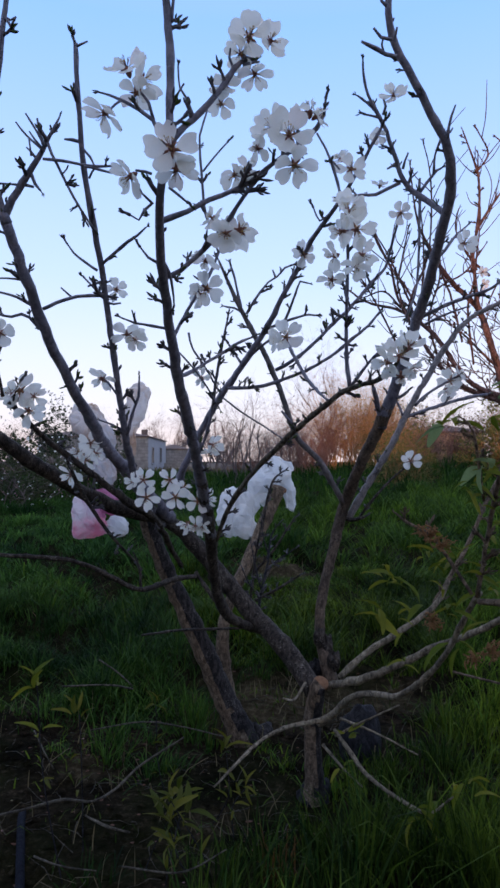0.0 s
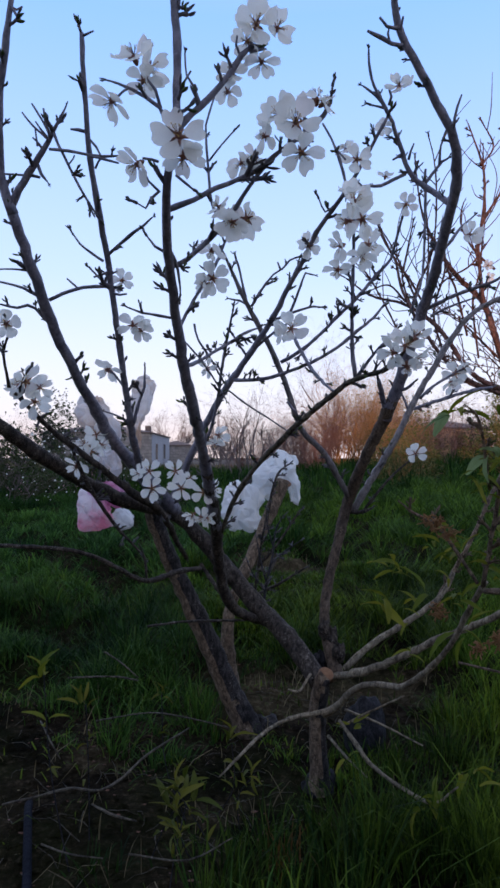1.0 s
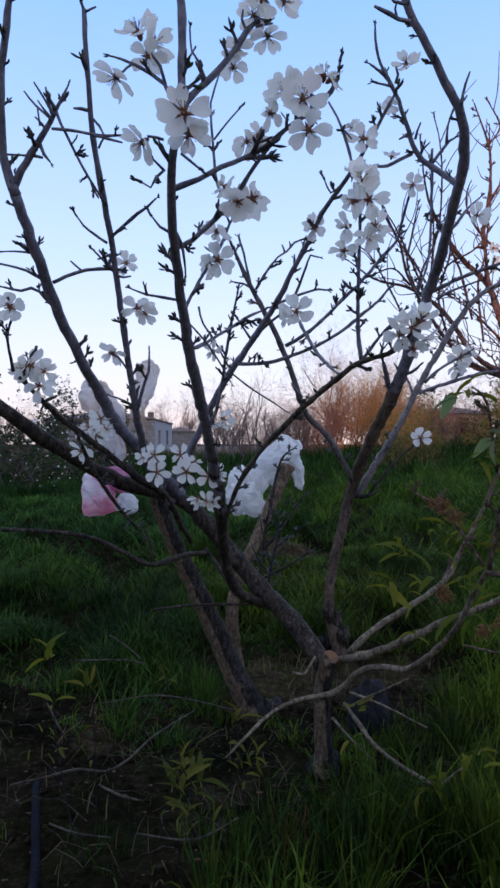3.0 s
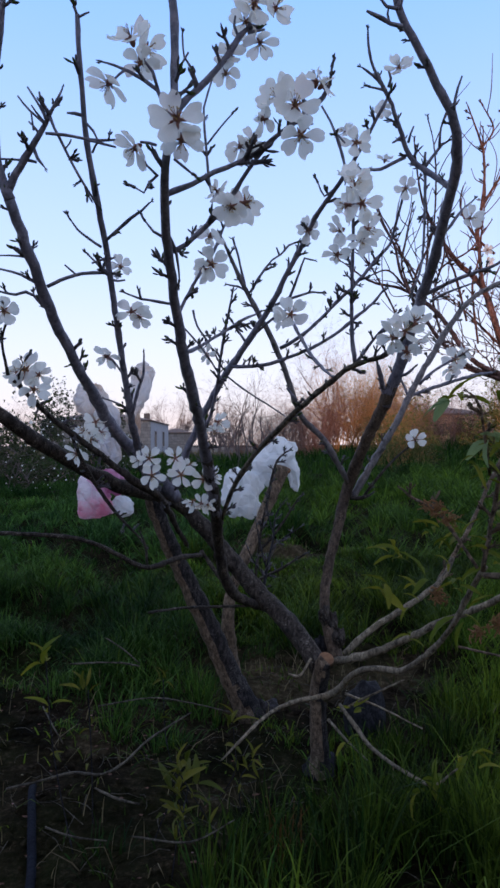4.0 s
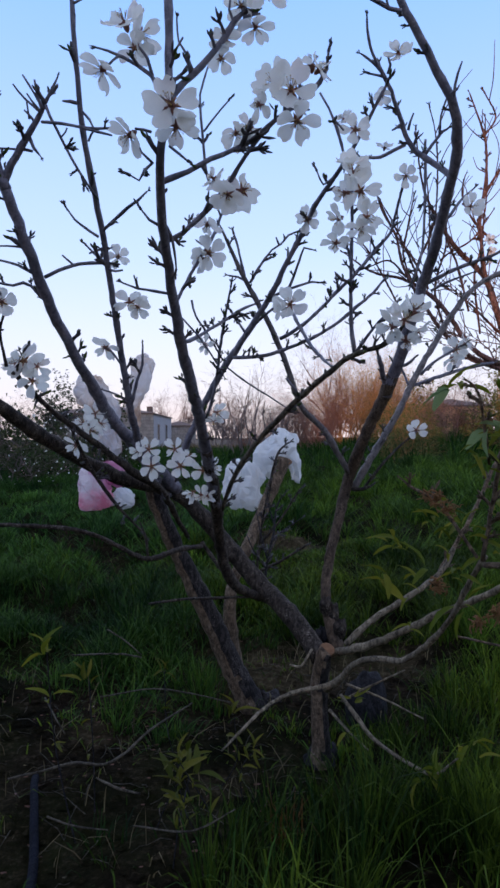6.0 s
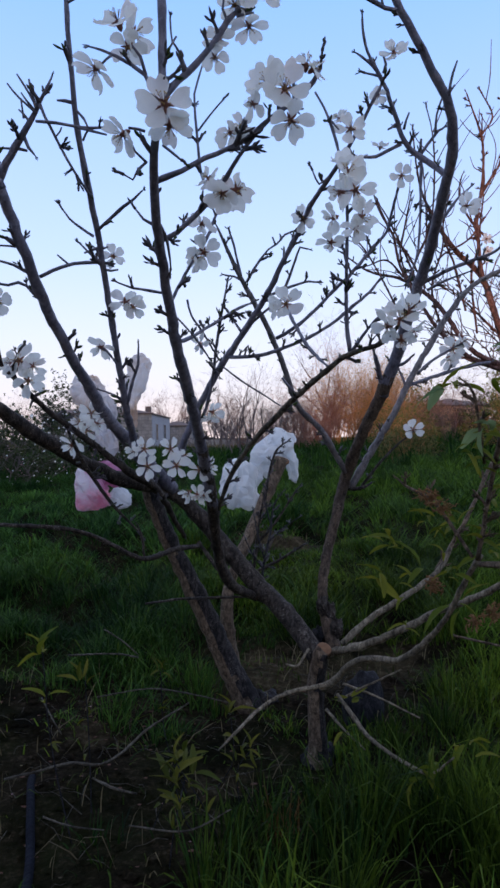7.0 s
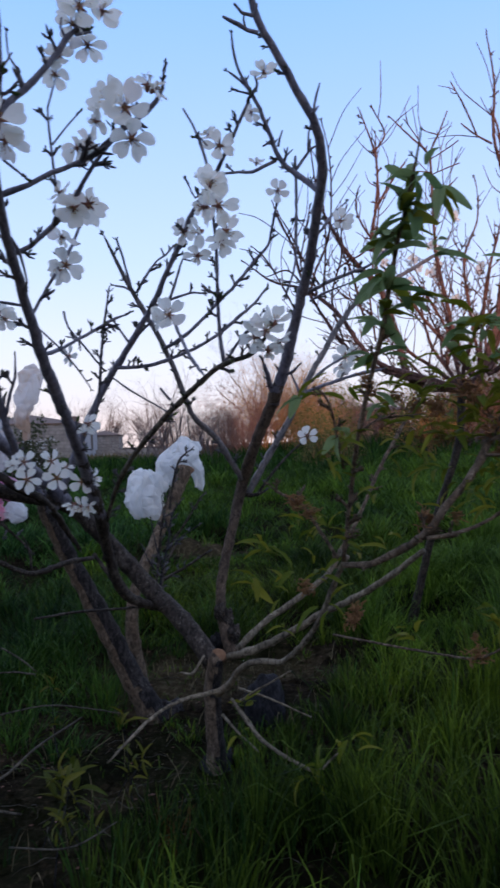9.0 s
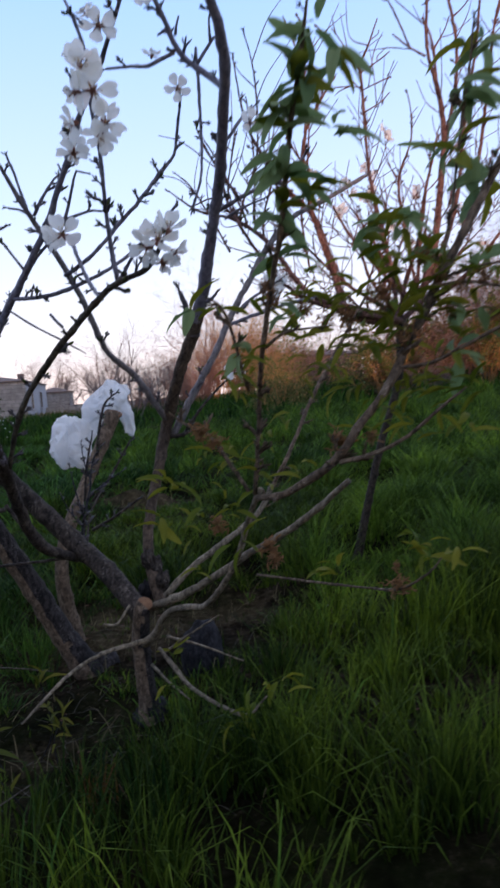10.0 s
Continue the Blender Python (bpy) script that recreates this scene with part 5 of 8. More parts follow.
# ---- blossoms on the almond tree ----
blossom(almond_tree, (-0.016, 0.699, 1.427), 0.053, 10, -5)
blossom(almond_tree, (0.010, 0.709, 1.429), 0.046, 40, 0)
blossom(almond_tree, (-0.009, 0.710, 1.388), 0.042, 20, -60)
blossom(almond_tree, (-0.026, 0.710, 1.413), 0.038, -40, -30)
blossom(almond_tree, (-0.045, 0.721, 1.380), 0.037, -20, 30)
blossom(almond_tree, (-0.051, 0.722, 1.358), 0.034, 10, -50)
blossom(almond_tree, (-0.162, 0.693, 1.384), 0.050, -10, 20)
blossom(almond_tree, (-0.143, 0.693, 1.370), 0.047, 50, -10)
blossom(almond_tree, (-0.151, 0.693, 1.353), 0.041, 20, -70)
blossom(almond_tree, (-0.189, 0.694, 1.329), 0.051, -60, -50)
blossom(almond_tree, (-0.105, 0.660, 1.271), 0.059, 5, 10)
blossom(almond_tree, (-0.101, 0.680, 1.255), 0.050, 30, -60)
blossom(almond_tree, (-0.160, 0.706, 1.258), 0.049, -60, -40)
blossom(almond_tree, (0.033, 0.712, 1.314), 0.058, 5, 10)
blossom(almond_tree, (0.012, 0.722, 1.328), 0.049, -30, 20)
blossom(almond_tree, (-0.005, 0.732, 1.307), 0.037, -70, -20)
blossom(almond_tree, (0.040, 0.713, 1.277), 0.053, 10, -55)
blossom(almond_tree, (0.061, 0.730, 1.355), 0.044, 20, 60)
blossom(almond_tree, (0.070, 0.730, 1.348), 0.036, 60, 20)
blossom(almond_tree, (-0.034, 0.773, 1.292), 0.042, -30, -50)
blossom(almond_tree, (-0.017, 0.763, 1.294), 0.035, -50, -20)
blossom(almond_tree, (-0.026, 0.815, 1.234), 0.056, 20, 0)
blossom(almond_tree, (-0.046, 0.815, 1.229), 0.048, -20, -20)
blossom(almond_tree, (-0.066, 0.825, 1.254), 0.035, -50, 10)
blossom(almond_tree, (-0.081, 0.926, 1.224), 0.044, -30, -60)
blossom(almond_tree, (-0.080, 0.947, 1.187), 0.050, 10, -40)
blossom(almond_tree, (-0.092, 0.957, 1.180), 0.040, -60, -10)
blossom(almond_tree, (-0.093, 1.031, 1.056), 0.033, -40, 0)
blossom(almond_tree, (-0.078, 1.133, 0.945), 0.042, 20, -20)
blossom(almond_tree, (-0.084, 1.134, 0.929), 0.030, -10, -70)
blossom(almond_tree, (0.182, 1.136, 1.468), 0.058, 20, 0)
blossom(almond_tree, (0.162, 1.145, 1.492), 0.037, -50, 30)
blossom(almond_tree, (0.291, 1.252, 1.677), 0.057, -20, 20)
blossom(almond_tree, (0.266, 1.289, 1.612), 0.039, -30, -40)
blossom(almond_tree, (0.113, 1.359, 1.378), 0.056, -30, 0)
blossom(almond_tree, (0.326, 1.337, 1.462), 0.050, -10, 10)
blossom(almond_tree, (0.280, 1.336, 1.525), 0.037, 0, 60)
blossom(almond_tree, (0.471, 1.349, 1.401), 0.058, 20, -10)
blossom(almond_tree, (0.152, 0.990, 1.330), 0.060, 10, 20)
blossom(almond_tree, (0.166, 0.990, 1.299), 0.062, 20, -20)
blossom(almond_tree, (0.140, 0.991, 1.296), 0.055, -40, -10)
blossom(almond_tree, (0.132, 1.012, 1.261), 0.050, -50, -30)
blossom(almond_tree, (0.129, 1.023, 1.223), 0.048, -20, -70)
blossom(almond_tree, (0.180, 1.011, 1.263), 0.056, 30, -30)
blossom(almond_tree, (0.170, 1.022, 1.247), 0.048, 0, -60)
blossom(almond_tree, (0.149, 0.999, 1.346), 0.047, -10, 60)
blossom(almond_tree, (0.242, 1.015, 1.093), 0.059, 10, 10)
blossom(almond_tree, (0.225, 1.025, 1.083), 0.056, -50, -10)
blossom(almond_tree, (0.261, 1.024, 1.110), 0.054, 30, 40)
blossom(almond_tree, (0.248, 1.026, 1.059), 0.052, 0, -60)
blossom(almond_tree, (0.234, 1.035, 1.112), 0.047, -30, 50)
blossom(almond_tree, (0.269, 1.025, 1.074), 0.048, 50, -40)
blossom(almond_tree, (0.076, 1.375, 1.194), 0.076, 10, 20)
blossom(almond_tree, (0.055, 1.385, 1.189), 0.054, -50, 0)
blossom(almond_tree, (-0.240, 1.150, 1.152), 0.060, 10, -60)
blossom(almond_tree, (-0.226, 1.150, 1.144), 0.043, 50, -30)
blossom(almond_tree, (-0.258, 1.128, 1.233), 0.040, -20, -30)
blossom(almond_tree, (-0.301, 1.213, 1.078), 0.054, -10, -50)
blossom(almond_tree, (-0.471, 1.236, 1.056), 0.073, 10, 10)
blossom(almond_tree, (-0.457, 1.247, 1.016), 0.062, 30, -30)
blossom(almond_tree, (-0.488, 1.236, 1.050), 0.050, -50, 20)
blossom(almond_tree, (-0.443, 1.236, 1.044), 0.050, 60, 10)
blossom(almond_tree, (-0.474, 1.133, 1.152), 0.059, 20, -10)
blossom(almond_tree, (-0.226, 1.267, 0.875), 0.050, 0, 40)
blossom(almond_tree, (-0.219, 1.258, 0.840), 0.052, 10, -30)
blossom(almond_tree, (-0.173, 1.277, 0.875), 0.047, -10, 30)
blossom(almond_tree, (-0.158, 1.247, 0.841), 0.050, 0, 5)
blossom(almond_tree, (-0.115, 1.297, 0.830), 0.052, 20, 0)
blossom(almond_tree, (-0.122, 1.319, 0.774), 0.049, -20, -20)
blossom(almond_tree, (-0.142, 1.339, 0.778), 0.043, -40, -30)
blossom(almond_tree, (-0.108, 1.319, 0.774), 0.038, 30, -20)
blossom(almond_tree, (-0.252, 1.298, 0.871), 0.038, -40, 10)
blossom(almond_tree, (-0.142, 1.267, 0.861), 0.034, 30, 40)
blossom(almond_tree, (-0.095, 1.307, 0.835), 0.042, 60, 0)
blossom(almond_tree, (-0.389, 1.388, 0.932), 0.061, -20, 30)
blossom(almond_tree, (-0.410, 1.400, 0.883), 0.055, -30, -30)
blossom(almond_tree, (-0.363, 1.387, 0.955), 0.051, 20, 40)
blossom(almond_tree, (-0.376, 1.389, 0.917), 0.051, 30, 0)
blossom(almond_tree, (-0.355, 1.408, 0.932), 0.046, 60, -20)
blossom(almond_tree, (0.483, 1.857, 0.916), 0.064, 5, 0)
blossom(almond_tree, (0.640, 1.968, 1.172), 0.076, -20, 10)
blossom(almond_tree, (0.627, 1.969, 1.140), 0.065, 20, -50)
blossom(almond_tree, (0.670, 1.967, 1.190), 0.058, 50, 20)


# ---- the neighbouring tree: bare, vase-shaped, reddish in the evening light ----
def vase_tree(place, crotch, stems, seed, label, bark, depth=3, r0=0.026, spur=True):
    tree = thing("fruit_tree", place, label, "tree", "orchard trees behind")
    rng = np.random.default_rng(seed)
    base = np.array(place, float)
    fork = base + (0, 0, crotch)
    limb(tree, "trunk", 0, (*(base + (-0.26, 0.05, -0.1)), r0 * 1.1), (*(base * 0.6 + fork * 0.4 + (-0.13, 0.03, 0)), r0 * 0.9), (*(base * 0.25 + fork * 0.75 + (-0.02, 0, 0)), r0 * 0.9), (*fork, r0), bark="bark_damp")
    tips = []

    def grow(p, d, length, r, level):
        q = [np.array((*p, r))]
        pos, way = np.array(p), np.array(d)
        n = 4
        for k in range(n):
            way = way + rng.normal(0, 0.13, 3) + (0, 0, 0.09)
            way /= np.linalg.norm(way)
            pos = pos + way * length / n
            q.append(np.array((*pos, max(0.0016, r * (1 - 0.6 * (k + 1) / n)))))
        limb(tree, "limb" if level == 0 else "branch" if level == 1 else "twig", 1 if (spur and level) else 0, *[tuple(c) for c in q], bark=bark)
        tips.append(pos)
        if level + 1 < depth:
            for k in range(int(rng.integers(2, 5)) if level else int(rng.integers(3, 6))):
                i = int(rng.integers(1, n + 1))
                out = rng.normal(0, 1, 3)
                out[2] = abs(out[2]) * 0.5
                nd = (q[i][:3] - q[i - 1][:3]) / (length / n) + out / np.linalg.norm(out) * 0.75
                grow(q[i][:3], nd / np.linalg.norm(nd), length * (0.42 + 0.3 * rng.random()), max(0.002, q[i][3] * 0.62), level + 1)

    for dx, dy, dz, length in stems:
        d = np.array((dx, dy, dz))
        grow(fork, d / np.linalg.norm(d), length * (0.66 + 0.2 * rng.random()), r0 * 0.6, 0)
    return tree, tips


neighbour, tips = vase_tree((1.42, 2.8, 0.12), 1.0, 
                            [(-0.85, 0.3, 0.75, 0.7), (-0.45, 0.5, 1.0, 0.75), (-0.2, -0.4, 1.0, 0.7), (0.35, 0.5, 1.0, 0.9), (0.9, -0.1, 0.9, 0.9), (-1.2, 0.3, 0.5, 0.8)],
                            4, "bare almond tree with reddish twigs and a few pale blossoms", "bark_red", r0=0.019)
limb(neighbour, 'limb', 1, (1.42, 2.80, 1.12, 0.017), (1.121, 2.661, 1.181, 0.0157), (1.025, 2.632, 1.202, 0.0131), (0.941, 2.632, 1.249, 0.0108), (0.876, 2.650, 1.336, 0.0096), (0.821, 2.668, 1.436, 0.0097), (0.760, 2.707, 1.512, 0.0086), (0.661, 2.756, 1.590, 0.0063), (0.545, 2.807, 1.627, 0.0051), (0.425, 2.856, 1.730, 0.0026), bark='bark_red')
limb(neighbour, 'limb', 1, (1.42, 2.80, 1.12, 0.017), (1.121, 2.661, 1.164, 0.0133), (0.989, 2.632, 1.197, 0.0096), (0.898, 2.613, 1.235, 0.0083), (0.815, 2.612, 1.306, 0.0083), (0.744, 2.610, 1.401, 0.0071), (0.689, 2.628, 1.500, 0.0060), (0.637, 2.656, 1.627, 0.0060), (0.619, 2.682, 1.757, 0.0049), (0.569, 2.701, 1.849, 0.0037), (0.537, 2.699, 1.947, 0.0025), bark='bark_red')
limb(neighbour, 'limb', 1, (1.42, 2.80, 1.12, 0.017), (1.154, 2.711, 1.149, 0.0172), (1.100, 2.727, 1.324, 0.0149), (1.067, 2.754, 1.473, 0.0138), (1.024, 2.751, 1.591, 0.0125), (0.965, 2.760, 1.656, 0.0113), (0.889, 2.759, 1.731, 0.0101), (0.813, 2.757, 1.857, 0.0075), (0.763, 2.755, 1.957, 0.0050), (0.738, 2.752, 2.083, 0.0038), (0.722, 2.748, 2.233, 0.0025), bark='bark_red')
limb(neighbour, 'limb', 1, (1.100, 2.727, 1.324, 0.0111), (1.048, 2.705, 1.444, 0.0098), (1.005, 2.702, 1.591, 0.0086), (0.993, 2.699, 1.690, 0.0074), (0.980, 2.696, 1.813, 0.0074), (1.000, 2.692, 1.936, 0.0061), (1.009, 2.688, 2.083, 0.0049), (0.999, 2.686, 2.181, 0.0049), (0.967, 2.684, 2.267, 0.0037), (0.935, 2.682, 2.354, 0.0025), bark='bark_red')
limb(neighbour, 'branch', 1, (0.721, 2.656, 1.579, 0.0048), (0.673, 2.654, 1.663, 0.0048), (0.612, 2.653, 1.748, 0.0036), (0.539, 2.650, 1.892, 0.0024), bark='bark_red')
limb(neighbour, 'branch', 1, (0.685, 2.657, 1.542, 0.0048), (0.704, 2.655, 1.627, 0.0048), (0.757, 2.651, 1.748, 0.0048), (0.781, 2.647, 1.869, 0.0036), (0.785, 2.642, 2.062, 0.0036), (0.773, 2.639, 2.183, 0.0024), (0.751, 2.637, 2.272, 0.0024), bark='bark_red')
limb(neighbour, 'branch', 1, (1.004, 2.686, 2.181, 0.0037), (1.046, 2.683, 2.255, 0.0037), (0.999, 2.681, 2.354, 0.0025), bark='bark_red')
limb(neighbour, 'branch', 1, (0.992, 2.693, 1.911, 0.0061), (1.058, 2.669, 2.026, 0.0049), (1.123, 2.646, 2.115, 0.0036), bark='bark_red')
limb(neighbour, 'limb', 1, (1.374, 2.585, 1.160, 0.0125), (1.298, 2.574, 1.317, 0.0099), (1.253, 2.566, 1.501, 0.0086), (1.218, 2.555, 1.645, 0.0073), (1.205, 2.550, 1.765, 0.0061), (1.199, 2.544, 1.932, 0.0061), (1.193, 2.538, 2.074, 0.0048), (1.188, 2.540, 2.110, 0.0048), (1.121, 2.555, 2.175, 0.0036), (1.043, 2.573, 2.264, 0.0024), bark='bark_red')
limb(neighbour, 'branch', 0, (1.190, 2.539, 2.108, 0.0036), (1.227, 2.533, 2.181, 0.0036), (1.269, 2.526, 2.282, 0.0024), bark='bark_red')
limb(neighbour, 'twig', 0, (1.194, 2.537, 2.013, 0.0024), (1.266, 2.522, 2.041, 0.0024), (1.310, 2.513, 2.055, 0.0024), bark='bark_red')
limb(neighbour, 'twig', 0, (1.193, 2.535, 1.924, 0.0024), (1.262, 2.521, 1.961, 0.0024), (1.299, 2.514, 1.995, 0.0024), bark='bark_red')
limb(neighbour, 'twig', 0, (1.191, 2.539, 2.079, 0.0024), (1.259, 2.525, 2.118, 0.0024), (1.309, 2.515, 2.152, 0.0024), bark='bark_red')
limb(neighbour, 'twig', 0, (1.194, 2.537, 2.023, 0.0024), (1.147, 2.547, 2.031, 0.0024), (1.088, 2.559, 2.032, 0.0024), bark='bark_red')
limb(neighbour, 'twig', 0, (1.176, 2.542, 2.116, 0.0024), (1.129, 2.554, 2.199, 0.0024), (1.090, 2.563, 2.261, 0.0024), bark='bark_red')
limb(neighbour, 'limb', 1, (1.419, 2.627, 1.145, 0.0178), (1.503, 2.613, 1.382, 0.0153), (1.530, 2.611, 1.534, 0.0140), (1.559, 2.608, 1.736, 0.0127), (1.575, 2.607, 1.863, 0.0115), (1.566, 2.612, 2.017, 0.0102), (1.551, 2.616, 2.094, 0.0089), (1.527, 2.623, 2.198, 0.0064), (1.526, 2.626, 2.300, 0.0064), (1.536, 2.626, 2.427, 0.0051), (1.532, 2.628, 2.529, 0.0038), (1.512, 2.636, 2.684, 0.0025), bark='bark_red')
limb(neighbour, 'branch', 0, (1.557, 2.615, 2.068, 0.0064), (1.548, 2.620, 2.248, 0.0051), (1.512, 2.629, 2.352, 0.0038), bark='bark_red')
limb(neighbour, 'branch', 0, (1.517, 2.625, 2.193, 0.0051), (1.447, 2.641, 2.241, 0.0038), (1.388, 2.654, 2.295, 0.0025), bark='bark_red')
limb(neighbour, 'twig', 0, (1.455, 2.639, 2.235, 0.0038), (1.405, 2.652, 2.371, 0.0038), (1.350, 2.666, 2.489, 0.0025), bark='bark_red')
limb(neighbour, 'limb', 1, (1.565, 2.608, 1.787, 0.0102), (1.638, 2.618, 2.046, 0.0077), (1.656, 2.617, 2.225, 0.0064), (1.644, 2.622, 2.354, 0.0064), (1.631, 2.626, 2.432, 0.0051), (1.607, 2.633, 2.537, 0.0038), (1.607, 2.636, 2.665, 0.0038), (1.601, 2.639, 2.781, 0.0026), bark='bark_red')
limb(neighbour, 'branch', 0, (1.635, 2.625, 2.419, 0.0051), (1.660, 2.623, 2.585, 0.0038), (1.694, 2.619, 2.737, 0.0026), (1.704, 2.618, 2.813, 0.0026), bark='bark_red')
limb(neighbour, 'twig', 0, (1.643, 2.622, 2.349, 0.0038), (1.691, 2.613, 2.390, 0.0026), (1.732, 2.605, 2.439, 0.0026), bark='bark_red')
limb(neighbour, 'twig', 0, (1.554, 2.618, 2.222, 0.0038), (1.601, 2.610, 2.295, 0.0025), (1.621, 2.606, 2.345, 0.0025), bark='bark_red')
limb(neighbour, 'limb', 1, (1.490, 2.614, 1.281, 0.0127), (1.586, 2.618, 1.484, 0.0103), (1.650, 2.639, 1.669, 0.0078), (1.694, 2.635, 1.978, 0.0065), (1.746, 2.629, 2.208, 0.0052), (1.768, 2.627, 2.363, 0.0052), (1.791, 2.625, 2.543, 0.0039), (1.791, 2.628, 2.673, 0.0026), bark='bark_red')
limb(neighbour, 'limb', 1, (1.459, 2.619, 1.181, 0.0127), (1.636, 2.638, 1.436, 0.0104), (1.757, 2.669, 1.756, 0.0079), (1.815, 2.663, 2.070, 0.0066), (1.856, 2.659, 2.331, 0.0053), (1.899, 2.653, 2.487, 0.0040), (1.937, 2.647, 2.604, 0.0026), bark='bark_red')
limb(neighbour, 'twig', 0, (1.863, 2.658, 2.357, 0.0040), (1.898, 2.653, 2.461, 0.0040), (1.910, 2.652, 2.579, 0.0026), bark='bark_red')
limb(neighbour, 'limb', 1, (1.458, 2.619, 1.168, 0.0115), (1.601, 2.540, 1.267, 0.0088), (1.705, 2.469, 1.401, 0.0061), (1.843, 2.443, 1.565, 0.0049), (1.966, 2.420, 1.730, 0.0025), bark='bark_red')
limb(neighbour, 'branch', 1, (1.601, 2.540, 1.267, 0.0050), (1.724, 2.464, 1.313, 0.0037), (1.870, 2.433, 1.342, 0.0025), bark='bark_red')
limb(neighbour, 'branch', 1, (1.375, 2.585, 1.180, 0.0088), (1.264, 2.560, 1.279, 0.0074), (1.134, 2.538, 1.412, 0.0060), (1.060, 2.525, 1.518, 0.0048), (1.023, 2.514, 1.586, 0.0024), bark='bark_red')
limb(neighbour, 'branch', 1, (1.351, 2.591, 1.194, 0.0075), (1.265, 2.612, 1.387, 0.0063), (1.199, 2.629, 1.516, 0.0050), (1.132, 2.645, 1.621, 0.0025), bark='bark_red')
limb(neighbour, 'branch', 1, (1.422, 2.627, 1.196, 0.0089), (1.446, 2.625, 1.386, 0.0076), (1.462, 2.605, 1.584, 0.0063), (1.505, 2.589, 1.755, 0.0050), (1.532, 2.576, 1.876, 0.0025), bark='bark_red')
limb(neighbour, 'branch', 1, (1.403, 2.581, 1.228, 0.0063), (1.347, 2.546, 1.471, 0.0061), (1.327, 2.533, 1.663, 0.0049), (1.370, 2.496, 1.797, 0.0036), (1.377, 2.496, 1.918, 0.0024), (1.369, 2.499, 1.979, 0.0024), bark='bark_red')
limb(neighbour, 'branch', 1, (0.719, 2.693, 1.528, 0.0048), (0.705, 2.694, 1.600, 0.0048), (0.614, 2.694, 1.801, 0.0036), (0.561, 2.694, 1.893, 0.0024), bark='bark_red')
limb(neighbour, 'branch', 1, (0.702, 2.693, 1.504, 0.0048), (0.690, 2.693, 1.555, 0.0048), (0.652, 2.694, 1.678, 0.0036), (0.674, 2.694, 1.801, 0.0036), (0.699, 2.695, 1.924, 0.0024), bark='bark_red')
limb(neighbour, 'branch', 1, (0.772, 2.744, 1.539, 0.0049), (0.765, 2.744, 1.598, 0.0049), (0.780, 2.744, 1.817, 0.0037), (0.766, 2.745, 2.066, 0.0025), bark='bark_red')
limb(neighbour, 'branch', 1, (1.073, 2.745, 1.735, 0.0061), (0.984, 2.745, 1.816, 0.0049), (0.921, 2.745, 1.942, 0.0037), (0.938, 2.745, 2.036, 0.0025), bark='bark_red')
limb(neighbour, 'branch', 1, (1.014, 2.745, 1.760, 0.0049), (1.014, 2.745, 1.816, 0.0037), (1.032, 2.745, 1.988, 0.0037), (1.025, 2.746, 2.175, 0.0037), (1.025, 2.746, 2.284, 0.0025), bark='bark_red')
limb(neighbour, 'branch', 1, (0.811, 2.694, 1.648, 0.0048), (0.843, 2.694, 1.677, 0.0036), (0.949, 2.694, 1.740, 0.0036), (1.037, 2.695, 1.860, 0.0024), bark='bark_red')
limb(neighbour, 'branch', 1, (0.641, 2.693, 1.432, 0.0048), (0.569, 2.693, 1.577, 0.0036), (0.497, 2.693, 1.698, 0.0036), (0.449, 2.694, 1.746, 0.0024), bark='bark_red')
limb(neighbour, 'branch', 1, (0.666, 2.693, 1.576, 0.0048), (0.594, 2.694, 1.649, 0.0036), (0.509, 2.693, 1.625, 0.0024), bark='bark_red')
limb(neighbour, 'branch', 1, (0.834, 2.693, 1.334, 0.0048), (0.787, 2.694, 1.528, 0.0048), (0.836, 2.694, 1.721, 0.0036), (0.812, 2.695, 1.866, 0.0024), bark='bark_red')
limb(neighbour, 'branch', 1, (0.931, 2.694, 1.431, 0.0048), (0.884, 2.694, 1.624, 0.0048), (0.836, 2.694, 1.769, 0.0036), (0.865, 2.695, 1.938, 0.0024), bark='bark_red')
limb(neighbour, 'branch', 1, (0.979, 2.693, 1.334, 0.0048), (0.956, 2.694, 1.575, 0.0048), (0.985, 2.695, 1.720, 0.0036), (0.945, 2.695, 1.865, 0.0024), bark='bark_red')
pick = np.random.default_rng(19)
for line in [q for q in LIMB_LINES[neighbour.name] if q[0, 3] < 0.02]:          # fine side twigs all along the rods
    for k in range(int(np.sum(np.linalg.norm(np.diff(line[:, :3], axis=0), axis=1)) / 0.13 + pick.random())):
        i = int(pick.integers(len(line) // 4, int(len(line) * 0.88)))
        along = line[i + 1, :3] - line[i - 1, :3]
        along /= np.linalg.norm(along)
        out = pick.normal(0, 1, 3) * (1, 0.7, 0.8)
        out = out - along * out.dot(along)
        way = along * 0.7 + out / np.linalg.norm(out) * 0.75 + (0, 0, 0.25)
        reach, p = 0.05 + 0.2 * pick.random() ** 1.5, line[i, :3]
        bend = pick.normal(0, 0.12, 3) * reach
        limb(neighbour, 'twig', 0, (*p, 0.0024), (*(p + way * reach * 0.5 + bend), 0.0019), (*(p + way * reach + (0, 0, 0.1 * reach)), 0.0012), bark='bark_red')
pick = np.random.default_rng(9)
for t in tips:
    if pick.random() < 0.17:
        blossom(neighbour, tuple(t), 0.04, pick.normal(0, 50), pick.normal(0, 40))


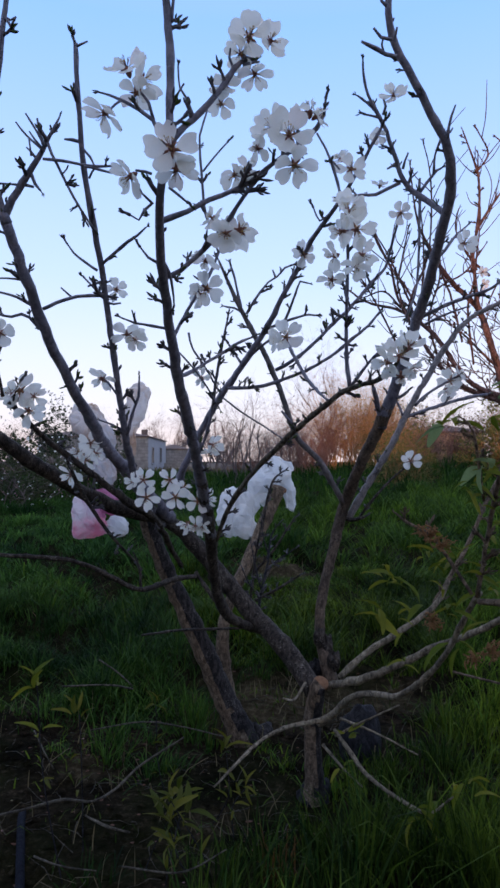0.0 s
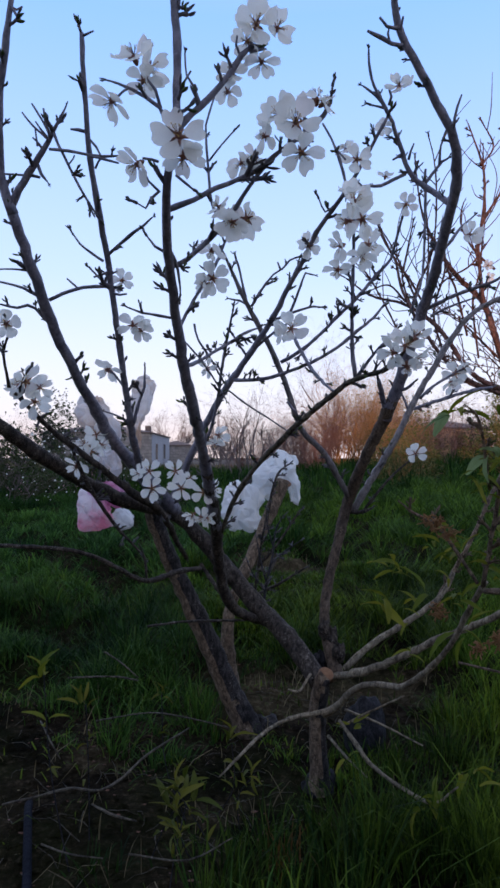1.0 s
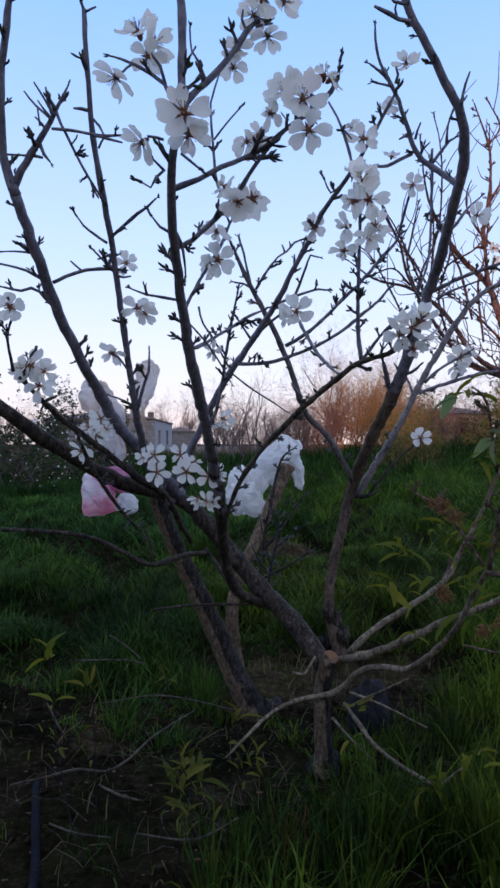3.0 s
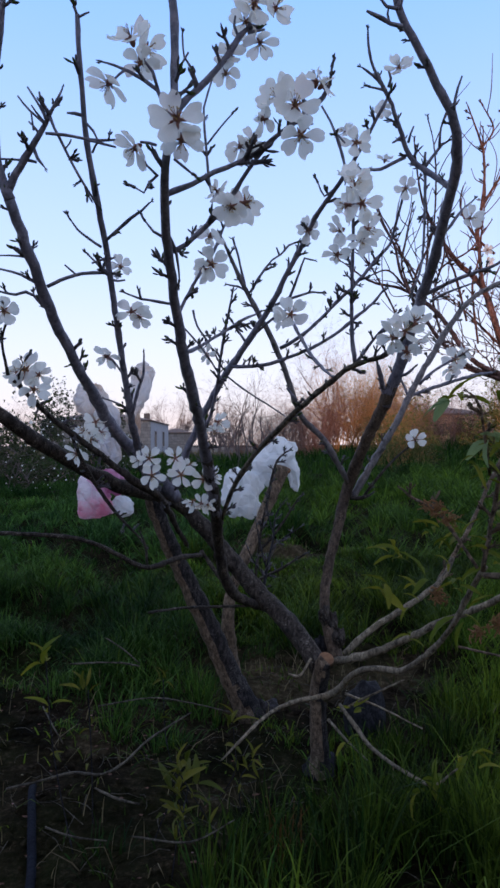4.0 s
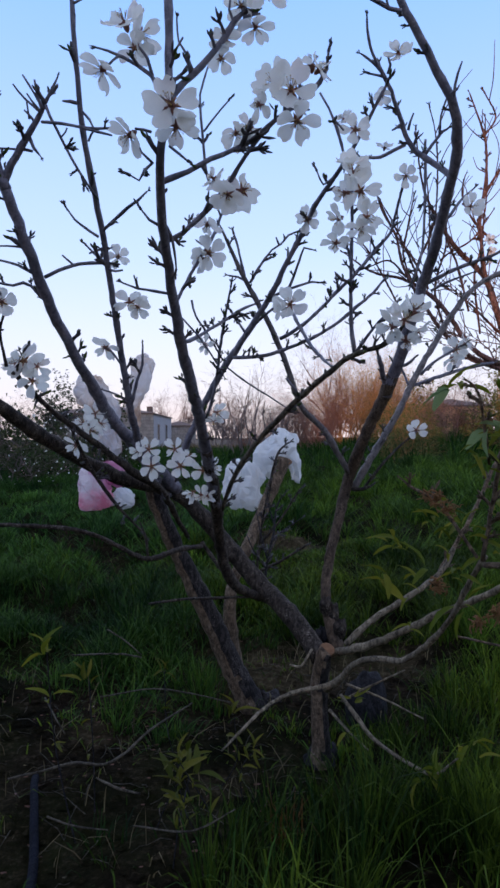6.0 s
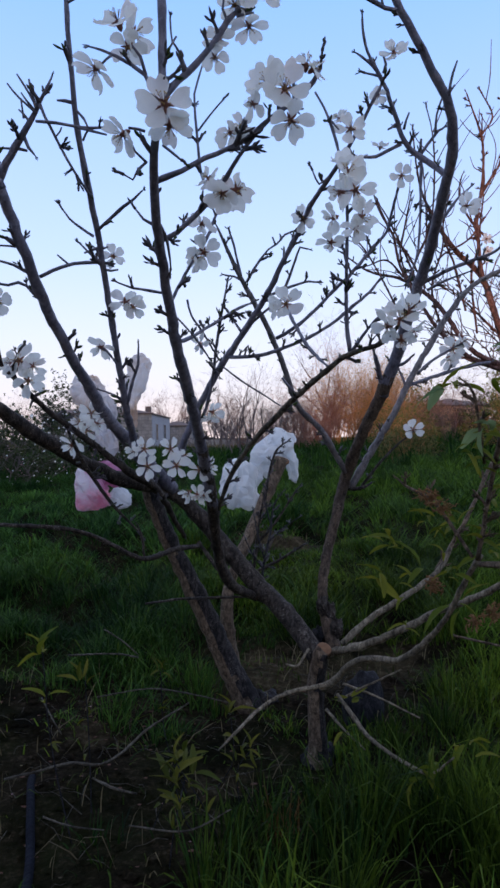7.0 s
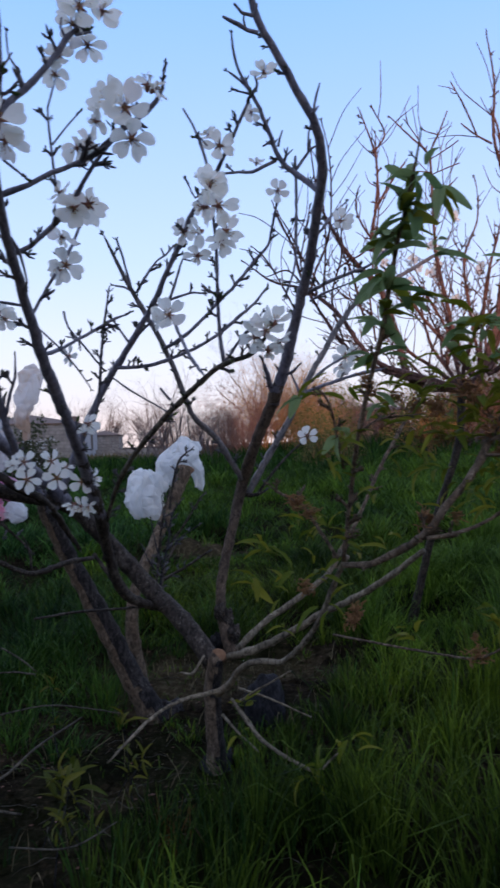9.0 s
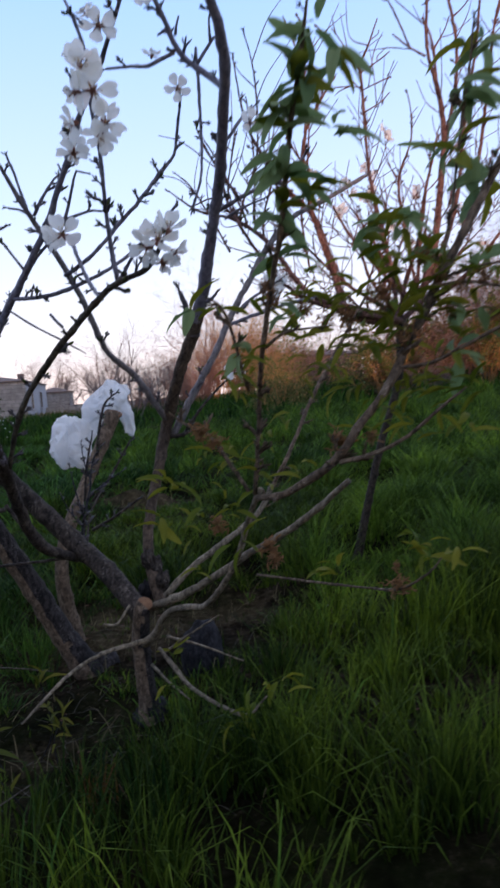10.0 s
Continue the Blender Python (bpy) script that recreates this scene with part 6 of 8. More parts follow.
blossom(neighbour, (0.995, 2.623, 1.716), 0.044, -34, -34)
blossom(neighbour, (1.014, 2.657, 1.675), 0.044, 26, -22)
blossom(neighbour, (1.117, 2.574, 1.665), 0.044, -39, -22)
blossom(neighbour, (1.162, 2.629, 1.646), 0.044, 30, -24)
blossom(neighbour, (1.121, 2.630, 1.660), 0.044, 35, 30)
blossom(neighbour, (1.204, 2.605, 1.618), 0.044, 0, -25)
blossom(neighbour, (1.243, 2.628, 1.658), 0.044, 36, 3)
blossom(neighbour, (1.213, 2.591, 1.595), 0.044, 38, 27)
blossom(neighbour, (1.110, 2.611, 1.577), 0.044, -6, -27)
blossom(neighbour, (1.076, 2.558, 1.537), 0.044, -45, 10)
blossom(neighbour, (1.091, 2.601, 1.567), 0.044, -15, 39)
blossom(neighbour, (1.294, 2.560, 1.851), 0.044, 13, -17)
blossom(neighbour, (1.308, 2.568, 1.833), 0.044, 5, 32)
blossom(neighbour, (1.291, 2.565, 1.875), 0.044, 26, 9)
blossom(neighbour, (1.194, 2.565, 1.725), 0.044, -4, -36)
blossom(neighbour, (1.251, 2.633, 1.711), 0.044, 23, 36)
blossom(neighbour, (1.261, 2.617, 1.526), 0.044, 27, -7)
blossom(neighbour, (1.313, 2.590, 1.496), 0.044, -20, -24)
blossom(neighbour, (1.665, 2.473, 1.385), 0.044, 46, -13)
blossom(neighbour, (1.627, 2.458, 1.388), 0.044, 28, -10)


# ---- leafy shoots from the sawn stock ----
leafy_shoots = thing("leafy_shoots", (0.2, 1.5, 0.1), "spreading low shoots with narrow green leaves from the sawn stock", "shoots")
limb(leafy_shoots, 'limb', 0, (0.166, 1.498, 0.286, 0.0103), (0.193, 1.447, 0.325, 0.0084), (0.212, 1.364, 0.393, 0.0072), (0.244, 1.303, 0.428, 0.0069), (0.284, 1.242, 0.437, 0.0066), (0.308, 1.160, 0.491, 0.0056), (0.336, 1.078, 0.569, 0.0049), (0.349, 1.026, 0.642, 0.0047), (0.369, 0.994, 0.700, 0.0049), bark='bark_pale')
limb(leafy_shoots, 'limb', 0, (0.180, 1.596, 0.335, 0.0114), (0.283, 1.452, 0.412, 0.0090), (0.405, 1.366, 0.503, 0.0078), (0.488, 1.275, 0.571, 0.0067), (0.538, 1.209, 0.628, 0.0061), (0.574, 1.166, 0.672, 0.0056), bark='bark_pale')
limb(leafy_shoots, 'branch', 0, (0.224, 1.565, 0.371, 0.0083), (0.296, 1.562, 0.438, 0.0074), (0.374, 1.560, 0.487, 0.0074), (0.482, 1.586, 0.552, 0.0067), (0.513, 1.605, 0.607, 0.0060), bark='bark_pale')
limb(leafy_shoots, 'branch', 2, (0.484, 1.630, 0.540, 0.0064), (0.584, 1.674, 0.682, 0.0051), (0.663, 1.731, 0.804, 0.0053), (0.732, 1.777, 0.895, 0.0055), (0.813, 1.822, 0.999, 0.0050), (0.904, 1.857, 1.123, 0.0034), bark='bark_brown')
limb(leafy_shoots, 'limb', 1, (0.355, 0.962, 0.691, 0.0045), (0.387, 0.916, 0.700, 0.0057), (0.427, 0.871, 0.731, 0.0055), (0.451, 0.838, 0.759, 0.0058), (0.464, 0.827, 0.780, 0.0057), (0.485, 0.826, 0.807, 0.0057), (0.511, 0.823, 0.836, 0.0057), (0.532, 0.822, 0.866, 0.0057), (0.549, 0.827, 0.898, 0.0057), (0.573, 0.830, 0.931, 0.0058), (0.600, 0.834, 0.977, 0.0058), (0.632, 0.837, 1.025, 0.0058), (0.672, 0.845, 1.085, 0.0054), (0.721, 0.853, 1.158, 0.0050), (0.767, 0.851, 1.234, 0.0041), (0.804, 0.849, 1.294, 0.0032), bark='bark_brown')
limb(leafy_shoots, 'branch', 1, (0.450, 0.837, 0.749, 0.0035), (0.489, 0.811, 0.760, 0.0032), (0.530, 0.795, 0.780, 0.0027), (0.568, 0.771, 0.816, 0.0022), (0.589, 0.758, 0.834, 0.0014), bark='bark_brown')
limb(leafy_shoots, 'branch', 3, (0.356, 0.973, 0.696, 0.0037), (0.364, 0.940, 0.811, 0.0036), (0.365, 0.900, 0.892, 0.0037), (0.376, 0.858, 0.987, 0.0037), (0.388, 0.827, 1.059, 0.0038), (0.396, 0.783, 1.161, 0.0033), (0.403, 0.745, 1.227, 0.0026), (0.405, 0.721, 1.263, 0.0017), (0.408, 0.711, 1.291, 0.0010), bark='bark_brown')
limb(leafy_shoots, 'branch', 2, (0.597, 0.838, 0.951, 0.0026), (0.655, 0.889, 1.077, 0.0025), (0.690, 0.913, 1.205, 0.0023), (0.712, 0.917, 1.303, 0.0020), (0.726, 0.921, 1.377, 0.0013), bark='bark_brown')
limb(leafy_shoots, 'twig', 1, (0.345, 0.965, 0.702, 0.0032), (0.319, 0.994, 0.752, 0.0033), (0.298, 1.021, 0.788, 0.0033), (0.258, 1.051, 0.812, 0.0025), (0.248, 1.053, 0.822, 0.0018), bark='bark_brown')
limb(leafy_shoots, 'twig', 0, (0.393, 1.214, 0.499, 0.0026), (0.471, 1.069, 0.515, 0.0023), (0.515, 0.961, 0.532, 0.0021), (0.537, 0.867, 0.554, 0.0019), (0.570, 0.833, 0.584, 0.0013), (0.587, 0.831, 0.603, 0.0010), bark='bark_brown')
limb(leafy_shoots, 'twig', 0, (0.572, 0.829, 0.973, 0.0026), (0.626, 0.808, 0.977, 0.0023), (0.667, 0.768, 0.961, 0.0019), (0.725, 0.745, 0.944, 0.0013), bark='bark_brown')
limb(leafy_shoots, 'twig', 0, (0.619, 0.819, 0.989, 0.0020), (0.655, 0.792, 0.997, 0.0017), (0.702, 0.751, 0.986, 0.0013), bark='bark_brown')
limb(leafy_shoots, 'twig', 2, (0.348, 0.919, 0.854, 0.0025), (0.316, 0.872, 0.955, 0.0023), (0.297, 0.862, 0.976, 0.0015), bark='bark_brown')
limb(leafy_shoots, 'twig', 2, (0.365, 0.893, 0.908, 0.0024), (0.395, 0.883, 0.929, 0.0021), (0.427, 0.880, 0.934, 0.0015), (0.459, 0.880, 0.936, 0.0010), bark='bark_brown')
limb(leafy_shoots, 'twig', 1, (0.532, 0.822, 0.870, 0.0026), (0.568, 0.796, 0.873, 0.0025), (0.603, 0.771, 0.891, 0.0022), (0.639, 0.745, 0.911, 0.0019), (0.686, 0.738, 0.926, 0.0014), bark='bark_brown')
limb(leafy_shoots, 'twig', 0, (0.181, 1.477, 0.300, 0.0066), (0.098, 1.418, 0.314, 0.0048), (0.032, 1.369, 0.309, 0.0038), (-0.018, 1.320, 0.288, 0.0033), (-0.079, 1.272, 0.247, 0.0019), bark='bark_pale')
limb(leafy_shoots, 'twig', 0, (0.196, 1.468, 0.283, 0.0041), (0.229, 1.428, 0.245, 0.0048), (0.260, 1.389, 0.212, 0.0047), (0.309, 1.328, 0.196, 0.0045), (0.359, 1.268, 0.194, 0.0035), (0.394, 1.216, 0.253, 0.0018), bark='bark_pale')
limb(leafy_shoots, 'twig', 0, (0.217, 1.517, 0.289, 0.0033), (0.292, 1.477, 0.272, 0.0027), (0.383, 1.426, 0.241, 0.0016), bark='bark_pale')
limb(leafy_shoots, 'twig', 0, (0.203, 1.498, 0.254, 0.0027), (0.259, 1.446, 0.308, 0.0026), (0.332, 1.393, 0.367, 0.0016), bark='bark_pale')
limb(leafy_shoots, 'twig', 0, (0.177, 1.530, 0.220, 0.0033), (0.211, 1.480, 0.195, 0.0027), (0.255, 1.430, 0.167, 0.0016), bark='bark_pale')
limb(leafy_shoots, 'twig', 0, (0.137, 1.546, 0.366, 0.0033), (0.106, 1.507, 0.338, 0.0032), (0.077, 1.488, 0.348, 0.0022), bark='bark_pale')
leaves(leafy_shoots, (0.404, 0.733, 1.245), 9, 0.049, 0.019)
leaves(leafy_shoots, (0.399, 0.758, 1.208), 11, 0.054, 0.016)
leaves(leafy_shoots, (0.395, 0.778, 1.173), 11, 0.055, 0.017)
leaves(leafy_shoots, (0.391, 0.800, 1.121), 10, 0.058, 0.018)
leaves(leafy_shoots, (0.388, 0.821, 1.072), 9, 0.052, 0.018)
leaves(leafy_shoots, (0.383, 0.841, 1.027), 6, 0.043, 0.015)
leaves(leafy_shoots, (0.439, 0.742, 1.233), 4, 0.056, 0.010)
leaves(leafy_shoots, (0.451, 0.783, 1.161), 5, 0.053, 0.017)
leaves(leafy_shoots, (0.422, 0.811, 1.096), 5, 0.056, 0.017)
leaves(leafy_shoots, (0.721, 0.919, 1.344), 8, 0.058, 0.025)
leaves(leafy_shoots, (0.706, 0.916, 1.270), 10, 0.063, 0.033)
leaves(leafy_shoots, (0.673, 0.904, 1.185), 9, 0.058, 0.029)
leaves(leafy_shoots, (0.698, 0.874, 1.119), 8, 0.057, 0.028)
leaves(leafy_shoots, (0.574, 0.893, 1.072), 6, 0.048, 0.020)
leaves(leafy_shoots, (0.609, 0.863, 1.032), 6, 0.047, 0.024)
leaves(leafy_shoots, (0.619, 0.803, 0.945), 4, 0.045, 0.019)
leaves(leafy_shoots, (0.593, 0.782, 0.886), 5, 0.040, 0.022)
leaves(leafy_shoots, (0.550, 0.796, 0.838), 4, 0.032, 0.022, True)
leaves(leafy_shoots, (0.514, 0.823, 0.841), 4, 0.028, 0.019, True)
leaves(leafy_shoots, (0.410, 0.874, 0.950), 4, 0.041, 0.019)
leaves(leafy_shoots, (0.332, 0.892, 0.910), 5, 0.046, 0.019)
leaves(leafy_shoots, (0.271, 0.866, 0.967), 3, 0.051, 0.011)
leaves(leafy_shoots, (0.231, 1.057, 0.708), 5, 0.034, 0.028, True)
leaves(leafy_shoots, (0.255, 1.077, 0.636), 5, 0.035, 0.028, True)
leaves(leafy_shoots, (0.310, 1.013, 0.715), 5, 0.031, 0.027, True)
leaves(leafy_shoots, (0.538, 0.827, 0.937), 3, 0.045, 0.015)
leaves(leafy_shoots, (0.504, 0.871, 0.898), 3, 0.047, 0.016)
leaves(leafy_shoots, (0.340, 0.918, 0.855), 4, 0.029, 0.020, True)
leaves(leafy_shoots, (0.381, 0.984, 0.774), 3, 0.030, 0.022, True)
leaves(leafy_shoots, (0.288, 1.031, 0.761), 4, 0.034, 0.027, True)
leaves(leafy_shoots, (0.332, 1.005, 0.668), 5, 0.033, 0.027, True)
leaves(leafy_shoots, (0.269, 1.089, 0.563), 3, 0.030, 0.019, True)
leaves(leafy_shoots, (0.692, 0.845, 1.002), 6, 0.063, 0.024)
leaves(leafy_shoots, (0.637, 0.775, 0.897), 4, 0.040, 0.022)
leaves(leafy_shoots, (0.564, 0.780, 0.800), 4, 0.032, 0.018, True)
leaves(leafy_shoots, (0.615, 0.763, 0.833), 4, 0.036, 0.018, True)
leaves(leafy_shoots, (0.451, 0.926, 0.839), 2, 0.028, 0.017, True)
leaves(leafy_shoots, (0.552, 0.861, 0.637), 3, 0.035, 0.020, True)
leaves(leafy_shoots, (0.612, 0.828, 0.613), 4, 0.034, 0.020, True)
leaves(leafy_shoots, (0.440, 0.928, 0.931), 5, 0.040, 0.028, True)
leaves(leafy_shoots, (0.476, 0.893, 0.973), 5, 0.039, 0.027, True)
leaves(leafy_shoots, (0.515, 0.869, 0.922), 5, 0.041, 0.026, True)
leaves(leafy_shoots, (0.539, 0.836, 0.895), 5, 0.040, 0.026, True)
leaves(leafy_shoots, (0.562, 0.823, 0.974), 5, 0.043, 0.025, True)
leaves(leafy_shoots, (0.454, 0.916, 0.884), 4, 0.036, 0.027, True)
leaves(leafy_shoots, (0.520, 0.838, 0.831), 4, 0.037, 0.026, True)
leaves(leafy_shoots, (0.543, 0.815, 0.790), 4, 0.036, 0.025, True)
leaves(leafy_shoots, (0.437, 0.938, 1.015), 4, 0.040, 0.028, True)
leaves(leafy_shoots, (0.476, 0.914, 1.016), 5, 0.039, 0.027, True)
leaves(leafy_shoots, (0.343, 0.892, 0.910), 4, 0.033, 0.026, True)
leaves(leafy_shoots, (0.311, 0.908, 0.875), 4, 0.034, 0.027, True)
leaves(leafy_shoots, (0.514, 0.869, 1.050), 6, 0.044, 0.031)
leaves(leafy_shoots, (0.547, 0.845, 1.011), 6, 0.046, 0.030, True)
leaves(leafy_shoots, (0.503, 0.890, 0.982), 6, 0.042, 0.027, True)
leaves(leafy_shoots, (0.528, 0.837, 0.951), 6, 0.043, 0.030, True)
leaves(leafy_shoots, (0.547, 0.815, 0.924), 5, 0.042, 0.025, True)
leaves(leafy_shoots, (0.463, 0.935, 0.968), 5, 0.040, 0.028, True)
leaves(leafy_shoots, (0.408, 0.942, 0.979), 4, 0.040, 0.023, True)
leaves(leafy_shoots, (0.475, 0.873, 0.910), 4, 0.038, 0.026, True)
leaves(leafy_shoots, (0.533, 0.867, 1.084), 6, 0.044, 0.026)
leaves(leafy_shoots, (0.562, 0.833, 1.077), 6, 0.046, 0.026)
leaves(leafy_shoots, (0.545, 0.815, 0.857), 4, 0.036, 0.025, True)
leaves(leafy_shoots, (0.491, 0.851, 0.849), 3, 0.034, 0.022, True)
leaves(leafy_shoots, (0.320, 0.972, 0.974), 3, 0.041, 0.019, True)
leaves(leafy_shoots, (0.468, 1.051, 0.538), 3, 0.027, 0.019, True)
leaves(leafy_shoots, (0.595, 0.789, 0.857), 4, 0.034, 0.018, True)
leaves(leafy_shoots, (0.566, 0.813, 0.837), 5, 0.033, 0.026, True)
leaves(leafy_shoots, (0.535, 0.858, 0.808), 5, 0.034, 0.028, True)
leaves(leafy_shoots, (0.615, 0.801, 0.796), 5, 0.037, 0.026, True)
leaves(leafy_shoots, (0.501, 0.882, 0.786), 4, 0.035, 0.024, True)
leaves(leafy_shoots, (0.417, 0.924, 0.733), 4, 0.036, 0.025, True)
leaves(leafy_shoots, (0.367, 0.982, 0.713), 5, 0.041, 0.031, True)
leaves(leafy_shoots, (0.414, 1.001, 0.797), 4, 0.039, 0.027, True)
leaves(leafy_shoots, (0.336, 1.042, 0.755), 5, 0.043, 0.032, True)
leaves(leafy_shoots, (0.581, 0.852, 0.598), 4, 0.045, 0.020, True)
leaves(leafy_shoots, (0.482, 0.999, 0.551), 4, 0.040, 0.023, True)
leaves(leafy_shoots, (0.502, 0.948, 0.843), 4, 0.037, 0.026, True)
leaves(leafy_shoots, (0.447, 0.903, 0.887), 5, 0.032, 0.025, True)
leaves(leafy_shoots, (0.582, 0.854, 0.618), 4, 0.025, 0.020, True)
leaves(leafy_shoots, (0.226, 1.015, 0.724), 4, 0.041, 0.024, True)
leaves(leafy_shoots, (0.207, 1.037, 0.653), 4, 0.045, 0.024, True)
leaves(leafy_shoots, (0.274, 1.016, 0.672), 3, 0.048, 0.024, True)
leaves(leafy_shoots, (0.330, 0.986, 0.619), 4, 0.050, 0.023, True)
leaves(leafy_shoots, (0.305, 0.993, 0.779), 3, 0.040, 0.019, True)
leaves(leafy_shoots, (0.367, 0.978, 0.901), 4, 0.046, 0.023, True)
leaves(leafy_shoots, (0.373, 0.947, 0.964), 4, 0.045, 0.022, True)
leaves(leafy_shoots, (0.364, 1.268, 0.190), 7, 0.050, 0.041, True)
leaves(leafy_shoots, (0.420, 1.225, 0.268), 5, 0.049, 0.034, True)
leaves(leafy_shoots, (0.233, 1.447, 0.275), 4, 0.038, 0.020, True)
leaves(leafy_shoots, (0.203, 1.430, 0.206), 3, 0.042, 0.020, True)
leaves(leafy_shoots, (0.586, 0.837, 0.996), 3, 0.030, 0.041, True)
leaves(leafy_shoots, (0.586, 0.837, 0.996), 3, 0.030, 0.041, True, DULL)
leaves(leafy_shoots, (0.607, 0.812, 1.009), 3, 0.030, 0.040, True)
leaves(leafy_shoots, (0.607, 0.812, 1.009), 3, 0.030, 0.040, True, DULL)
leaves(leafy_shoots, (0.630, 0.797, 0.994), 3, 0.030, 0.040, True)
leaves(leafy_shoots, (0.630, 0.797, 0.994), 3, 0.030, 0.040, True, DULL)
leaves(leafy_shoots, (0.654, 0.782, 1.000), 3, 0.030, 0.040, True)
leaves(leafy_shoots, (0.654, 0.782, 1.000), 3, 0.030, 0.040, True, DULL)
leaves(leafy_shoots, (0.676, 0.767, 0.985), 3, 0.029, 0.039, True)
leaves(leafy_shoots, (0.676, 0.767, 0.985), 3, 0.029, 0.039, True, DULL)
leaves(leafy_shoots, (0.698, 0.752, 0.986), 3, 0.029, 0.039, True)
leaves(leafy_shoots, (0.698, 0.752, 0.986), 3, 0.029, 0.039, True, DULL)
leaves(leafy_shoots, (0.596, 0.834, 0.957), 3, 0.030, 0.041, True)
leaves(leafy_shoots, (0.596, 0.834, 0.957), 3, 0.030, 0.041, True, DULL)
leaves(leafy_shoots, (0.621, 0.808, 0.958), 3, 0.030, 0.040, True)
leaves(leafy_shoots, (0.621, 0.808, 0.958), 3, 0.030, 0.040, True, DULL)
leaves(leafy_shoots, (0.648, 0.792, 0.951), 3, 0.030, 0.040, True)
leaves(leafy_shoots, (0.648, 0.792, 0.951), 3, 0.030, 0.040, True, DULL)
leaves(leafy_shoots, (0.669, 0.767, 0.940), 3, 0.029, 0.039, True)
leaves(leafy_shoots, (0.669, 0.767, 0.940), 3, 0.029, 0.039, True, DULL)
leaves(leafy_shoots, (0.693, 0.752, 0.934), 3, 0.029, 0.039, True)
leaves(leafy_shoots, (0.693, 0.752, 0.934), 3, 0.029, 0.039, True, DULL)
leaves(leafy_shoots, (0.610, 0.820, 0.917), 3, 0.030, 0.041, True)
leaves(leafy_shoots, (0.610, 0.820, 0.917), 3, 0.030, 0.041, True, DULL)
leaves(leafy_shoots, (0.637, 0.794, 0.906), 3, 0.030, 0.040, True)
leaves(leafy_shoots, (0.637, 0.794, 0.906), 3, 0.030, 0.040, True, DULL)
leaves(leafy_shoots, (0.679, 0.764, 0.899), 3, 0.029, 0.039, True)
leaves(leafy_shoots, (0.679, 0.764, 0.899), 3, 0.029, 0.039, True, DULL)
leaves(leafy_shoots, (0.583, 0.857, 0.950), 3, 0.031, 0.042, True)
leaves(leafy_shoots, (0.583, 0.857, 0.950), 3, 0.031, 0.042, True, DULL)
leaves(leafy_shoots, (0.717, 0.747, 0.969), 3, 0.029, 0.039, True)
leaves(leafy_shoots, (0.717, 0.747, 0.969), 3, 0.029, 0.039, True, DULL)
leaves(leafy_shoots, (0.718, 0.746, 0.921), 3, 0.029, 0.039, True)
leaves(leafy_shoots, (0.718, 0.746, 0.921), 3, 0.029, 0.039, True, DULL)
dried_flower(leafy_shoots, (0.283, 0.972, 0.796), 0.035)
dried_flower(leafy_shoots, (0.301, 0.963, 0.779), 0.029)
dried_flower(leafy_shoots, (0.304, 1.036, 0.644), 0.039)
dried_flower(leafy_shoots, (0.364, 0.936, 0.620), 0.035)
dried_flower(leafy_shoots, (0.454, 0.849, 0.778), 0.039)
dried_flower(leafy_shoots, (0.491, 0.823, 0.782), 0.024)
dried_flower(leafy_shoots, (0.485, 0.872, 0.945), 0.037)
dried_flower(leafy_shoots, (0.551, 0.824, 0.907), 0.039)
dried_flower(leafy_shoots, (0.441, 0.928, 0.968), 0.031)
dried_flower(leafy_shoots, (0.524, 0.838, 0.968), 0.043)
dried_flower(leafy_shoots, (0.473, 0.924, 0.948), 0.033)
dried_flower(leafy_shoots, (0.532, 0.830, 0.957), 0.026)
dried_flower(leafy_shoots, (0.378, 0.864, 0.973), 0.025)
dried_flower(leafy_shoots, (0.537, 0.867, 0.558), 0.038)
dried_flower(leafy_shoots, (0.423, 1.182, 0.537), 0.039)
dried_flower(leafy_shoots, (0.370, 0.857, 0.988), 0.027)
dried_flower(leafy_shoots, (0.558, 0.818, 0.875), 0.026)
dried_flower(leafy_shoots, (0.282, 1.035, 0.797), 0.025)
dried_flower(leafy_shoots, (0.536, 0.870, 0.587), 0.016)
dried_flower(leafy_shoots, (0.598, 0.824, 0.981), 0.026)
dried_flower(leafy_shoots, (0.626, 0.808, 0.974), 0.025)
dried_flower(leafy_shoots, (0.646, 0.793, 0.981), 0.025)
dried_flower(leafy_shoots, (0.667, 0.768, 0.963), 0.025)
dried_flower(leafy_shoots, (0.689, 0.753, 0.967), 0.024)
dried_flower(leafy_shoots, (0.587, 0.837, 1.017), 0.026)
dried_flower(leafy_shoots, (0.658, 0.780, 0.929), 0.025)
dried_flower(leafy_shoots, (0.616, 0.819, 0.942), 0.026)
dried_flower(leafy_shoots, (0.704, 0.750, 0.946), 0.024)


